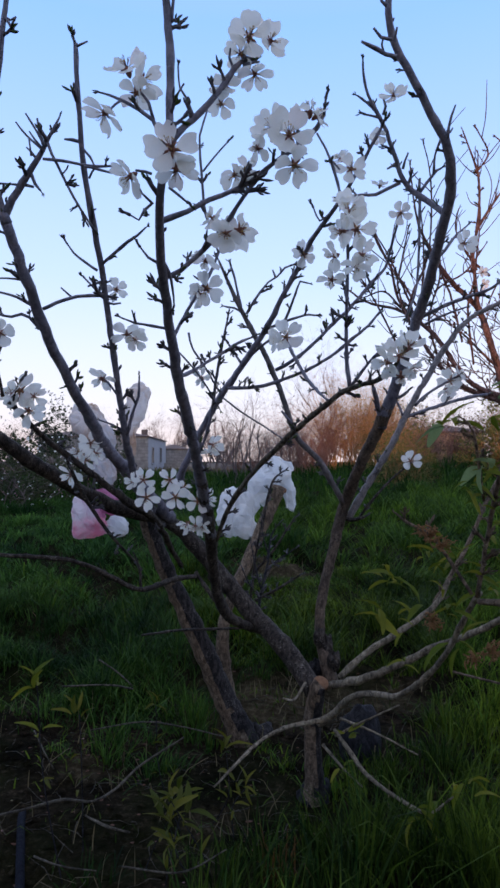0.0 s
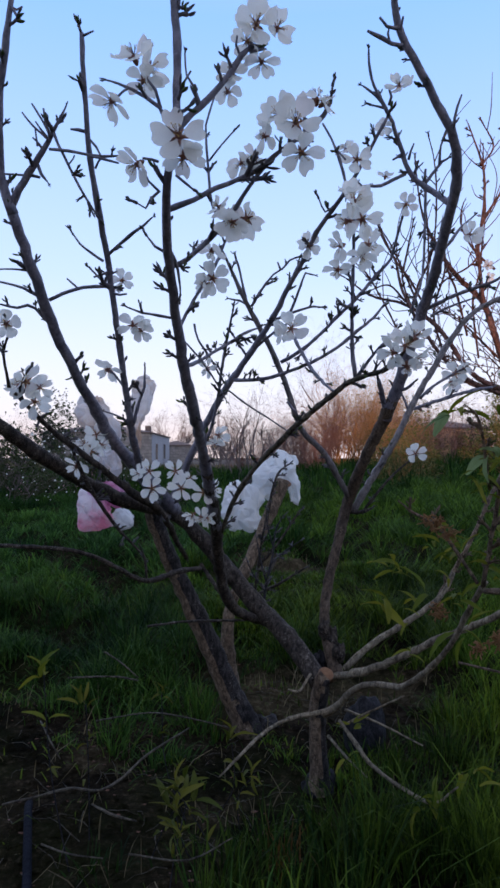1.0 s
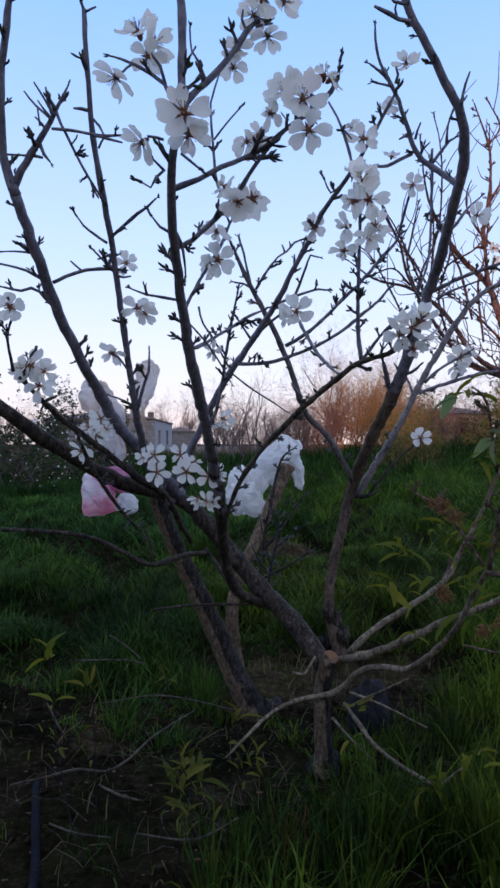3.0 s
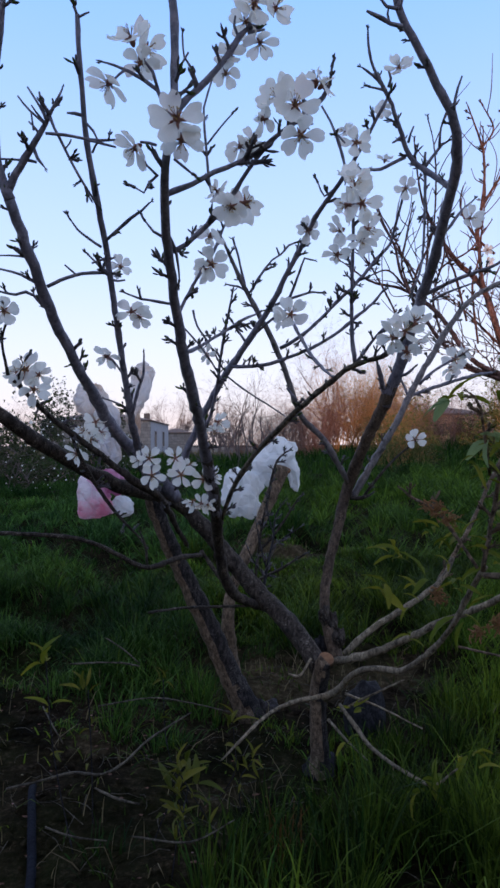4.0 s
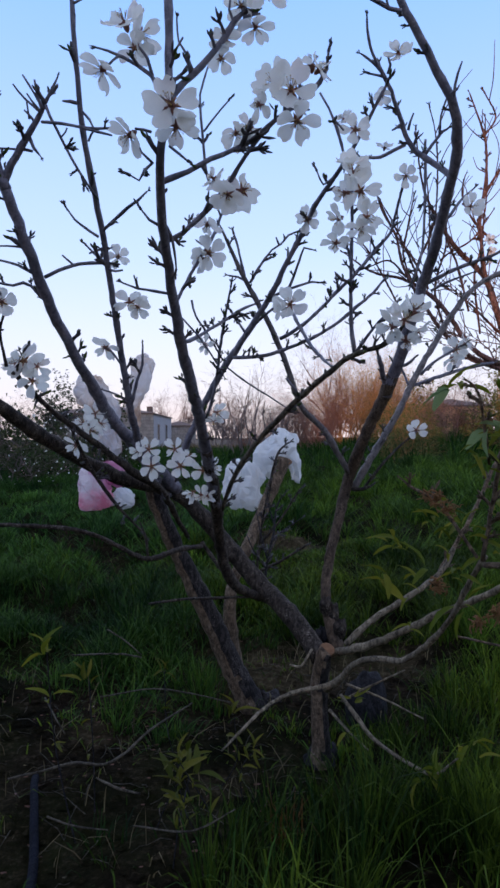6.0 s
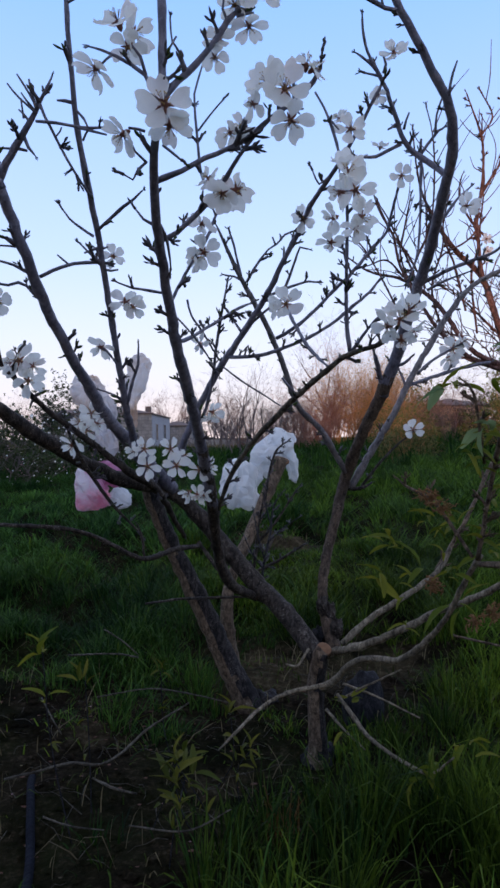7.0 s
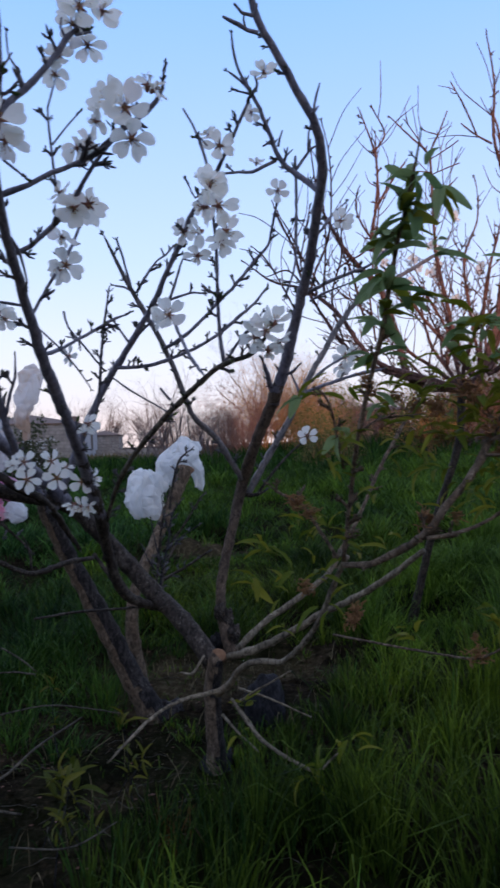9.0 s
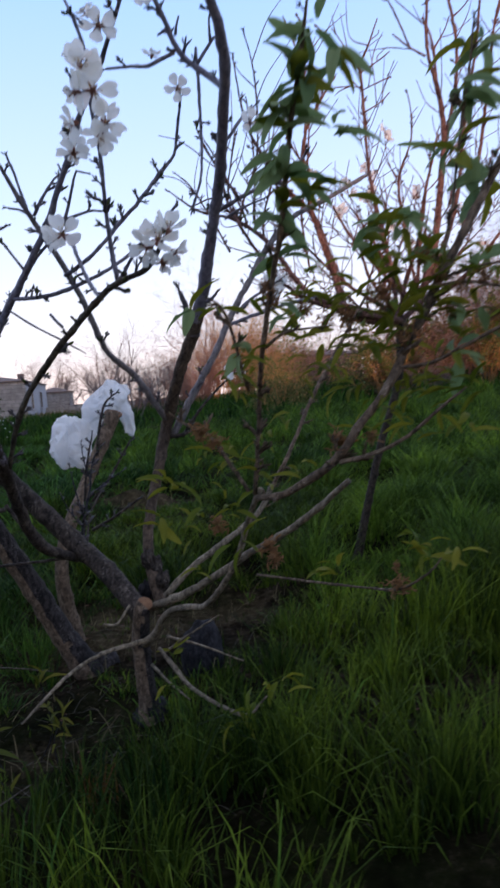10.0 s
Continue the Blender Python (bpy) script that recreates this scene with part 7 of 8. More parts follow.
# ---- leafy sprigs, fallen sticks ----
def sprig(tip, size, bright=False):
    rng = np.random.default_rng(int(abs(tip[0]) * 1000) + 3)
    foot = (tip[0] + rng.normal(0, 0.04), tip[1] + 0.06 + rng.normal(0, 0.03))
    base = (*foot, float(ground_z(*foot)) - 0.01)
    ob = thing("leafy_sprig", base, "thin sprig with yellow-green young leaves over the soil", "plant", "sprigs on the soil")
    mid = tuple((np.array(base) + tip) / 2 + rng.normal(0, 0.012, 3))
    limb(ob, "stem", 0, (*base, 0.0015), (*mid, 0.0013), (*tip, 0.001), bark="bark_dark")
    leaves(ob, tip, 5, size * 0.6, size * 0.3, young=True, shapes=YOUNG if bright else DULL)
    leaves(ob, tuple(np.array(mid) * 0.5 + np.array(tip) * 0.5), 3, size * 0.5, size * 0.25, young=True, shapes=YOUNG if bright else DULL)
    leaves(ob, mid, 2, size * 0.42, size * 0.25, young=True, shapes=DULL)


def stick(*ctrl):
    ob = thing("fallen_stick", ctrl[0][:3], "thin pale dry stick lying over the soil", "stick", "dry sticks")
    put = [(x, y, max(z, float(ground_z(x, y)) + r), r) for x, y, z, r in ctrl]
    limb(ob, "stem", 0, *put, bark="bark_stick")


sprig((-0.420, 1.201, 0.485), 0.077, True)
sprig((-0.362, 1.303, 0.383), 0.071)
sprig((-0.222, 1.452, 0.347), 0.059)
sprig((-0.158, 1.173, 0.274), 0.066)
sprig((-0.136, 1.143, 0.260), 0.073)
sprig((-0.148, 1.280, 0.219), 0.085)
sprig((-0.170, 1.250, 0.194), 0.09)
sprig((-0.056, 1.402, 0.258), 0.076)
sprig((-0.006, 1.352, 0.213), 0.061)
stick((-0.513, 1.240, 0.208, 0.0021), (-0.441, 1.258, 0.217, 0.0025), (-0.389, 1.277, 0.221, 0.0025), (-0.326, 1.277, 0.218, 0.0022), (-0.287, 1.316, 0.224, 0.0026), (-0.242, 1.375, 0.246, 0.0023), (-0.156, 1.453, 0.272, 0.0016))
stick((-0.397, 1.557, 0.246, 0.0017), (-0.279, 1.615, 0.243, 0.0018), (-0.177, 1.614, 0.231, 0.0018), (-0.061, 1.613, 0.204, 0.0014))
stick((-0.409, 1.159, 0.178, 0.0020), (-0.350, 1.138, 0.172, 0.0016), (-0.284, 1.117, 0.177, 0.0009))
stick((-0.238, 1.116, 0.185, 0.0016), (-0.130, 1.105, 0.181, 0.0016), (-0.050, 1.153, 0.192, 0.0010))
stick((-0.537, 1.559, 0.245, 0.0017), (-0.479, 1.458, 0.234, 0.0016), (-0.453, 1.439, 0.207, 0.0012))
stick((-0.523, 1.758, 0.285, 0.0025), (-0.400, 1.776, 0.282, 0.0025), (-0.325, 1.755, 0.278, 0.0020))
stick((-0.453, 1.906, 0.313, 0.0021), (-0.396, 1.876, 0.289, 0.0021), (-0.342, 1.856, 0.251, 0.0016))
stick((-0.338, 1.257, 0.200, 0.0018), (-0.288, 1.237, 0.188, 0.0028), (-0.242, 1.226, 0.183, 0.0017))


# ---- black irrigation hose lying over the soil ----
def hose(*ctrl):
    ob = thing("irrigation_hose", (ctrl[0][0], ctrl[0][1], 0.05), "thin black plastic irrigation hose lying on the bare soil", "hose")
    rng = np.random.default_rng(77)
    path = spline([(x, y, float(ground_z(x, y)) + 0.009, 0.0095) for x, y in ctrl], 0.02)
    path[:, 2] = ground_z(path[:, 0], path[:, 1]) + 0.009 - 0.022 * np.clip((path[:, 1] - 1.48) / 0.1, 0, 1)
    v, f = tube(path, 10, rng)
    ob2 = part("pipe", mesh_of("pipe", v, f, "rubber"), ob)
    ob2.matrix_parent_inverse = Matrix.Translation(-Vector(ob.location))


hose((-0.575, 1.62), (-0.546, 1.501), (-0.487, 1.317), (-0.435, 1.146), (-0.36, 0.8))

# ---- plastic bags caught in the tree ----
def plastic_bag(lobes, mats, label, seed, facets=700):
    """One crumpled film bag: its bulges are fused into a single skin, drawn into folds and creased; each bulge has its own tint where several are given."""
    bm = bmesh.new()
    for k, (x, y, z, half_w, half_h, lean) in enumerate(lobes):
        made = bmesh.ops.create_icosphere(bm, subdivisions=4, radius=1)["verts"]
        turn = Matrix.Rotation(radians(lean), 3, "Y")
        o = Vector((seed * 7.3 + k * 3.1, k * 1.7, seed))
        for v in made:
            c = v.co.copy()
            s = 1.1 - abs(noise.noise(c * 1.3 + o)) * 0.42
            v.co = turn @ Vector((c.x * half_w * s, c.y * min(half_w, half_h) * 0.7 * s, c.z * half_h * s)) + Vector((x, y, z))
    rough = bpy.data.meshes.new("plastic_bag")
    bm.to_mesh(rough), bm.free()
    ob = new("plastic_bag", rough)
    fuse = ob.modifiers.new("fuse", "REMESH")
    fuse.mode, fuse.voxel_size = "VOXEL", 0.0035
    bpy.context.view_layer.update()
    me = bpy.data.meshes.new_from_object(ob.evaluated_get(bpy.context.evaluated_depsgraph_get()))
    ob.modifiers.clear()
    ob.data = me
    o = Vector((seed * 3.7, 1.3, seed * 0.6))
    moved = []
    for v in me.vertices:
        q = v.co
        fold = (1 - abs(noise.noise(Vector((q.x * 19, q.y * 19, q.z * 9)) + o))) ** 4 * 0.016
        crease = (1 - abs(noise.noise(q * 34 - o))) ** 6 * 0.004
        moved.append(q - v.normal * (abs(noise.noise(q * 10 + o)) * 0.016 + fold + crease - 0.009))
    for v, q in zip(me.vertices, moved):
        v.co = q
    me.update()
    crush = ob.modifiers.new("crush", "DECIMATE")        # thin film creases into small flat facets
    crush.ratio = min(1.0, facets / len(me.polygons))
    bpy.context.view_layer.update()
    me = bpy.data.meshes.new_from_object(ob.evaluated_get(bpy.context.evaluated_depsgraph_get()))
    ob.modifiers.clear()
    ob.data = me
    me.materials.clear()
    for m in mats:
        me.materials.append(MAT[m])
    if len(mats) > 1:
        hearts = [Vector(q[:3]) for q in lobes]
        sizes = [q[3] for q in lobes]
        for f in me.polygons:
            far = [(f.center - h).length / w for h, w in zip(hearts, sizes)]
            f.material_index = far.index(min(far))
    me.polygons.foreach_set("use_smooth", [False] * len(me.polygons))
    me.update()
    return tagged(ob, label, "plastic bag", "bags in the tree")


plastic_bag([(-0.045, 2.440, 0.716, 0.072, 0.093, 12), (-0.076, 2.440, 0.752, 0.047, 0.060, 10), (-0.015, 2.430, 0.664, 0.051, 0.051, 0), (0.013, 2.460, 0.750, 0.042, 0.056, 0), (0.072, 2.475, 0.826, 0.060, 0.097, 32), (0.121, 2.475, 0.875, 0.060, 0.057, 0), (0.160, 2.470, 0.792, 0.032, 0.075, -6)],
            ("plastic_white",), "crumpled white plastic bag caught on the cut stem of the tree", 3)
plastic_bag([(-0.468, 1.800, 1.036, 0.048, 0.053, -20), (-0.432, 1.800, 0.993, 0.043, 0.062, -35), (-0.421, 1.790, 0.911, 0.036, 0.054, -12), (-0.400, 1.780, 0.867, 0.029, 0.025, -20), (-0.332, 1.830, 1.070, 0.039, 0.069, 10), (-0.352, 1.830, 1.003, 0.025, 0.044, 10), (-0.340, 1.830, 0.960, 0.017, 0.031, 8)],
            ("plastic_clear",), "translucent milky plastic bag snagged among the branches", 7)
plastic_bag([(-0.501, 1.940, 0.747, 0.053, 0.070, 6), (-0.487, 1.940, 0.711, 0.066, 0.040, 0), (-0.446, 1.940, 0.794, 0.066, 0.037, 20), (-0.406, 1.930, 0.711, 0.040, 0.031, 15), (-0.389, 1.930, 0.701, 0.022, 0.015, 0)],
            ("plastic_pink", "plastic_pink", "plastic_rose", "plastic_white", "plastic_white"), "pink and white crumpled plastic bag hanging under the limb", 5)


# ---- distance: house, shed, thickets ----
def box(name, a, b, mat, parent, label=""):
    (x0, y0, z0), (x1, y1, z1) = a, b
    bm = bmesh.new()
    bmesh.ops.create_cube(bm, size=1)
    for v in bm.verts:
        v.co = Vector((x0 + (v.co.x + 0.5) * (x1 - x0), y0 + (v.co.y + 0.5) * (y1 - y0), z0 + (v.co.z + 0.5) * (z1 - z0)))
    bmesh.ops.bevel(bm, geom=bm.edges, offset=min(0.02, 0.2 * min(x1 - x0, y1 - y0, z1 - z0)), segments=1, affect="EDGES")
    me = bpy.data.meshes.new(name)
    bm.to_mesh(me), bm.free()
    me.materials.append(MAT[mat])
    ob = part(name, me, parent, label)
    ob.matrix_parent_inverse = Matrix.Translation(-Vector(parent.location))
    return ob


def hip_roof(name, x0, x1, y0, y1, z0, rise, mat, parent):
    e, m = 0.12, min(x1 - x0, y1 - y0) / 2
    cy = (y0 + y1) / 2
    lo = [(x0 - e, y0 - e, z0), (x1 + e, y0 - e, z0), (x1 + e, y1 + e, z0), (x0 - e, y1 + e, z0)]
    lip = [(x, y, z + 0.07) for x, y, z in lo]
    if x1 - x0 >= y1 - y0:
        top = [(x0 + m, cy, z0 + rise), (x1 - m, cy, z0 + rise)]
        sides = [(4, 5, 9, 8), (5, 6, 9), (6, 7, 8, 9), (7, 4, 8)]
    else:
        cx = (x0 + x1) / 2
        top = [(cx, y0 + m, z0 + rise), (cx, y1 - m, z0 + rise)]
        sides = [(4, 5, 8), (5, 6, 9, 8), (6, 7, 9), (7, 4, 8, 9)]
    f = [(3, 2, 1, 0), (0, 1, 5, 4), (1, 2, 6, 5), (2, 3, 7, 6), (3, 0, 4, 7)] + sides
    ob = part(name, mesh_of(name, lo + lip + top, f, mat, smooth=False), parent)
    ob.matrix_parent_inverse = Matrix.Translation(-Vector(parent.location))
    return ob


def side_window(parent, x, y, z, w, h):
    """A window in a wall that faces +x."""
    win = box("window", (x - 0.06, y - w / 2 - 0.07, z - h / 2 - 0.07), (x + 0.05, y + w / 2 + 0.07, z + h / 2 + 0.07), "frame_paint", parent)
    p = box("pane", (x + 0.03, y - w / 2, z - h / 2), (x + 0.055, y + w / 2, z + h / 2), "glass_dark", win)
    p.matrix_parent_inverse = Matrix()
    s = box("sill", (x - 0.02, y - w / 2 - 0.12, z - h / 2 - 0.13), (x + 0.14, y + w / 2 + 0.12, z - h / 2 - 0.07), "frame_paint", win)
    s.matrix_parent_inverse = Matrix()


house = thing("house", (-10, 50, 0.0), "low stone house with a grey side wall and shallow roof", "house")
box("wall", (-14.2, 45.0, -0.8), (-6.55, 45.5, 2.65), "stone", house, "pale squared stone front wall")
box("wall", (-6.95, 45.5, -0.8), (-6.55, 56.0, 2.65), "render_wall", house, "grey rendered side wall")
box("wall", (-14.2, 45.5, -0.8), (-13.8, 56.0, 2.65), "stone", house)
box("wall", (-13.8, 55.6, -0.8), (-6.95, 56.0, 2.65), "stone", house)
hip_roof("roof", -14.2, -6.55, 45.0, 56.0, 2.62, 0.85, "roof_tile", house)
box("chimney", (-7.35, 47.4, 2.7), (-6.95, 47.9, 3.25), "roof_tile", house)
side_window(house, -6.55, 47.6, 1.35, 0.95, 1.15)
side_window(house, -6.55, 52.2, 1.4, 1.1, 1.15)
annex = thing("annex", (-5.6, 60, 0), "low annex with a brown roof beside the house", "shed")
box("wall", (-7.6, 58.0, -0.8), (-4.9, 62.0, 2.0), "stone", annex)
hip_roof("roof", -7.6, -4.9, 58.0, 62.0, 1.98, 0.5, "roof_tile", annex)
yard_wall = thing("yard_wall", (-3.5, 52, 0), "long low grey field wall", "wall")
box("wall", (-6.2, 51.8, -0.9), (1.5, 52.2, 0.75), "stone", yard_wall)
shed = thing("clay_shed", (9.9, 31, 1.0), "low shed with a clay wall lit orange by the evening sun", "shed")
box("wall", (8.4, 30.0, 0.6), (11.4, 30.4, 2.3), "clay_wall", shed)
box("wall", (8.4, 30.4, 0.6), (8.7, 33.0, 2.3), "clay_wall", shed)
box("wall", (11.1, 30.4, 0.6), (11.4, 33.0, 2.3), "clay_wall", shed)
hip_roof("roof", 8.4, 11.4, 30.0, 33.0, 2.28, 0.45, "roof_tile", shed)


def needle_mesh(name, rods, mat):
    """Three-sided tapered rods, given as rows of x, y, z, r at both ends."""
    q = np.array(rods)
    n = len(q)
    p0, r0, p1, r1 = q[:, 0:3], q[:, 3], q[:, 4:7], q[:, 7]
    d = p1 - p0
    d /= np.linalg.norm(d, axis=1)[:, None] + 1e-9
    u = np.cross(d, np.where(np.abs(d[:, 2:3]) < 0.9, (0, 0, 1.0), (1.0, 0, 0)))
    u /= np.linalg.norm(u, axis=1)[:, None] + 1e-9
    w = np.cross(d, u)
    v = np.empty((n, 6, 3))
    for k in range(3):
        o = math.cos(k * 2.0944) * u + math.sin(k * 2.0944) * w
        v[:, k], v[:, k + 3] = p0 + o * r0[:, None], p1 + o * r1[:, None]
    i = np.arange(n)[:, None] * 6
    f = np.concatenate((i + (0, 1, 4, 3), i + (1, 2, 5, 4), i + (2, 0, 3, 5)))
    return mesh_of(name, v.reshape(-1, 3).tolist(), f.tolist(), mat)


def thicket(name, place, width, height, n, mats, seed, label, leafy=0, leaf_mat="bush_leaf", leaf=0.05, thin=0.008, category="bush", levels=3, trunk=0.0, kids=(4, 8)):
    """A bare bush or tree: stems fork again and again into fine twigs, in one crown mesh, with leaves as a second one."""
    rng = np.random.default_rng(seed)
    x0, y0 = place
    z0 = float(ground_z(x0, y0)) - 0.05
    ob = thing(name, (x0, y0, z0), label, category, "bushes at the field edge")
    rods, tips = [], []

    def grow(p, d, length, r, level):
        k = 5 if level == 0 else 4 if level == 1 else 3
        line = [(p, r)]
        for i in range(k):
            d = d + rng.normal(0, 0.17, 3) + (0, 0, 0.05 if level else 0.02)
            d = d / np.linalg.norm(d)
            p = p + d * length / k
            line.append((p, r * (1 - 0.7 * (i + 1) / k)))
            rods.append((*line[-2][0], line[-2][1], *p, line[-1][1]))
        tips.append(p)
        if level < levels:
            for j in range(int(rng.integers(*kids)) if level < 2 else int(rng.integers(2, 5))):
                i = int(rng.integers(1 if level else 2, k + 1))
                way = d + rng.normal(0, 0.75, 3)
                grow(line[i][0], way / np.linalg.norm(way), length * (0.3 + 0.3 * rng.random()), max(line[i][1] * 0.65, thin * 0.16), level + 1)

    crotch = np.array((0.0, 0, height * trunk))
    if trunk:
        rods.append((0, 0, -0.1, thin * 4.2, 0.02, 0.01, height * trunk * 0.5, thin * 3.3))
        rods.append((0.02, 0.01, height * trunk * 0.5, thin * 3.3, 0, 0, height * trunk, thin * 3))
    for k in range(n):
        a, o = (k + 0.6 * rng.random()) * 6.283 / n, math.sqrt(rng.random())
        foot = crotch + (np.array((math.cos(a), math.sin(a), 0)) * o * width * 0.16 if not trunk else 0)
        tip = np.array((math.cos(a) * o * width * 0.5, math.sin(a) * o * width * 0.5, height * (0.95 - 0.35 * o * o)))
        d = tip - foot
        length = np.linalg.norm(d) * (0.7 + 0.3 * rng.random())
        grow(foot, d / np.linalg.norm(d), length, thin * (1.4 + 0.8 * rng.random()), 0)
    part("crown", needle_mesh("crown", rods, mats), ob)
    if leafy:
        lv, lf = [], []
        for k in range(leafy):
            c = tips[int(rng.integers(len(tips)))] + rng.normal(0, 0.012 * height, 3)
            u, w = rng.normal(0, 1, 3), rng.normal(0, 1, 3)
            u, w = u / np.linalg.norm(u) * leaf, w / np.linalg.norm(w) * leaf * 0.6
            i = len(lv)
            lv.extend((c - u, c - w * 0.8, c + u, c + w))
            lf.append((i, i + 1, i + 2, i + 3))
        part("foliage", mesh_of("foliage", lv, lf, leaf_mat), ob)
    return ob


def specks(bush, w, h, n, seed):
    """Small white blossoms on a distant bush, too small to tell apart."""
    rng = np.random.default_rng(seed)
    v, f = [], []
    for k in range(n):
        c = np.array((rng.normal(0, 0.24) * w, rng.normal(0, 0.24) * w, h * (0.15 + 0.75 * rng.random())))
        a = rng.random() * 6.28
        for j in range(3):
            d = np.array((math.cos(a + j * 1.05), math.sin(a + j * 2.1) * 0.6, math.sin(a + j * 1.05))) * 0.014
            e = np.cross(d, rng.normal(0, 1, 3))
            e = e / np.linalg.norm(e) * 0.009
            i = len(v)
            v.extend((c - d, c - e, c + d, c + e))
            f.append((i, i + 1, i + 2, i + 3))
    tagged(part("blossoms", mesh_of("blossoms", v, f, "petal"), bush), "small white blossoms", kind="stuff")


# the reddish and golden thicket that still has the sun
for i, (x, y, w, h, m) in enumerate(((2.6, 21, 1.5, 1.9, "twig_red"), (3.2, 22, 1.7, 2.3, "twig_gold"), (3.9, 21.5, 1.6, 2.4, "twig_gold"), (4.6, 22.5, 1.7, 2.3, "twig_gold"),
                                    (5.3, 23, 1.8, 1.6, "twig_red"), (1.9, 23, 1.8, 1.6, "twig_red"), (1.0, 24, 2.0, 1.3, "twig_red"), (0.0, 25, 2.2, 1.2, "twig_red"),
                                    (6.3, 25, 2.2, 1.3, "twig_red"), (7.4, 27, 2.4, 1.6, "twig_red"), (2.3, 20, 1.2, 1.2, "twig_red"), (4.4, 20.5, 1.4, 1.5, "twig_gold"))):
    thicket("bush", (x, y), w * 1.15, h * 1.45, 20, m, 20 + i, "leafless thicket of reddish-gold twigs lit by the low sun", thin=0.012, kids=(5, 9), leafy=700 if i in (3, 8, 11) else 0, leaf=0.03)
thicket("bare_tree", (3.5, 27), 4.4, 4.9, 9, "twig_grey", 41, "tall bare tree with fine grey twigs", thin=0.02, category="tree", levels=4, trunk=0.22, kids=(4, 7))
thicket("bare_tree", (0.05, 17.5), 2.5, 2.6, 12, "twig_grey", 42, "small bare orchard tree with dark twigs", thin=0.015, category="tree", kids=(3, 6))
thicket("bare_tree", (1.2, 21), 2.2, 2.2, 10, "twig_grey", 43, "small bare orchard tree with dark twigs", thin=0.014, category="tree", kids=(3, 6))
thicket("bare_tree", (-1.0, 24), 2.8, 2.3, 10, "twig_grey", 44, "small bare orchard tree with dark twigs", thin=0.016, category="tree", kids=(3, 6))
thicket("bush", (6.1, 19), 1.5, 1.7, 9, "twig_red", 46, "loose bare bush with reddish twigs before the shed", thin=0.009)
thicket("bare_tree", (5.9, 26), 2.8, 3.2, 8, "twig_red", 45, "small bare orchard tree with reddish twigs", thin=0.016, category="tree", trunk=0.15)
# flowering bushes along the left and the leafy one on the right
for i, (x, y, w, h) in enumerate(((-3.3, 9.0, 1.9, 1.3), (-4.9, 10.0, 2.2, 1.7), (-2.6, 11.5, 1.5, 1.0), (-6.6, 12, 2.6, 1.9), (-8.5, 14, 3.0, 2.0))):
    bush = thicket("bush", (x, y), w, h, 12, "twig_grey", 60 + i, "dark twiggy bush scattered with small white blossoms", leafy=6500, leaf_mat="bush_dark", leaf=0.026, thin=0.009)
    specks(bush, w, h, 260, 160 + i)
for i, (x, y, w, h) in enumerate(((3.0, 12.5, 0.9, 0.9), (3.5, 13.5, 1.0, 1.0), (4.1, 18, 1.4, 1.3))):
    thicket("bush", (x, y), w * 1.1, h * 1.15, 13, "twig_gold", 70 + i, "loose bush with yellow-green spring leaves", leafy=2600, leaf=0.028, thin=0.008)
for i, (x, y, w, h) in enumerate(((6.3, 13.2, 1.5, 1.1), (7.2, 13.8, 1.9, 1.6), (8.2, 14.0, 2.0, 2.9), (9.1, 14.2, 2.0, 3.3), (10.0, 14.6, 2.2, 3.5), (11.3, 15.5, 2.4, 3.2), (7.9, 18, 2.4, 2.2), (9.4, 17, 2.4, 3.0))):
    thicket("bush", (x, y), w * 1.1, h * 1.15, 30, "twig_red" if i % 2 else "twig_grey", 80 + i, "brown thicket of dry stems and withered leaves on the rising ground", leafy=600, leaf_mat="dry_leaf", leaf=0.03, thin=0.01)
for i in range(8):
    thicket("bush", (5.6 + 0.85 * i, 13.1 + (i * 7 % 5) * 0.25), 1.6, 1.5 + 0.13 * i, 18, "twig_red" if i % 3 else "twig_gold", 140 + i, "low dense brown thicket of withered leaves at the field edge", leafy=4600, leaf_mat="dry_leaf" if i % 3 else "bush_leaf", leaf=0.036, thin=0.009)
# mixed bushes that half hide the shed
for i, (x, y, w, h, m, leaf) in enumerate(((5.7, 25.0, 1.9, 2.5, "twig_gold", "bush_leaf"), (6.7, 25.5, 1.5, 2.1, "twig_grey", "bush_leaf"), (7.9, 28.6, 1.9, 2.0, "twig_red", "dry_leaf"), (9.2, 26.5, 1.9, 1.1, "twig_gold", "dry_leaf"), (10.6, 28.0, 2.2, 2.2, "twig_red", "dry_leaf"))):
    thicket("bush", (x, y), w, h, 15, m, 240 + i, "leafy spring bush beside the clay shed", leafy=2400, leaf_mat=leaf, leaf=0.042, thin=0.011)
# far belt of trees
for i in range(16):
    x = -48 + i * 7.5
    thicket("bare_tree", (x + (i * 37 % 11) * 0.3, 62 + (i * 53 % 17)), 8.0, (3.0 + (i * 29 % 7) * 0.4) * (1.25 if x < 2 else 1.8), 16, "twig_grey", 190 + i, "distant leafless tree in a purplish haze of twigs", thin=0.05, category="tree", kids=(5, 8))
thicket("conifer", (-11.6, 40), 0.9, 3.6, 8, "twig_grey", 130, "small dark conifer beside the stone house", leafy=2600, leaf_mat="conifer", leaf=0.09, thin=0.02, category="tree")

# unseen blocks added behind the viewer to keep the near trees in shade
hedge = thing("hedge", (0, -14, 0), "unseen blocks added behind the viewer to shade the near trees", "hedge")
box("bank", (-60, -16, -0.5), (-5.0, -13, 5.5), "bank", hedge)
box("bank", (-5.0, -15.9, -0.5), (-0.2, -13.1, 3.2), "bank", hedge)
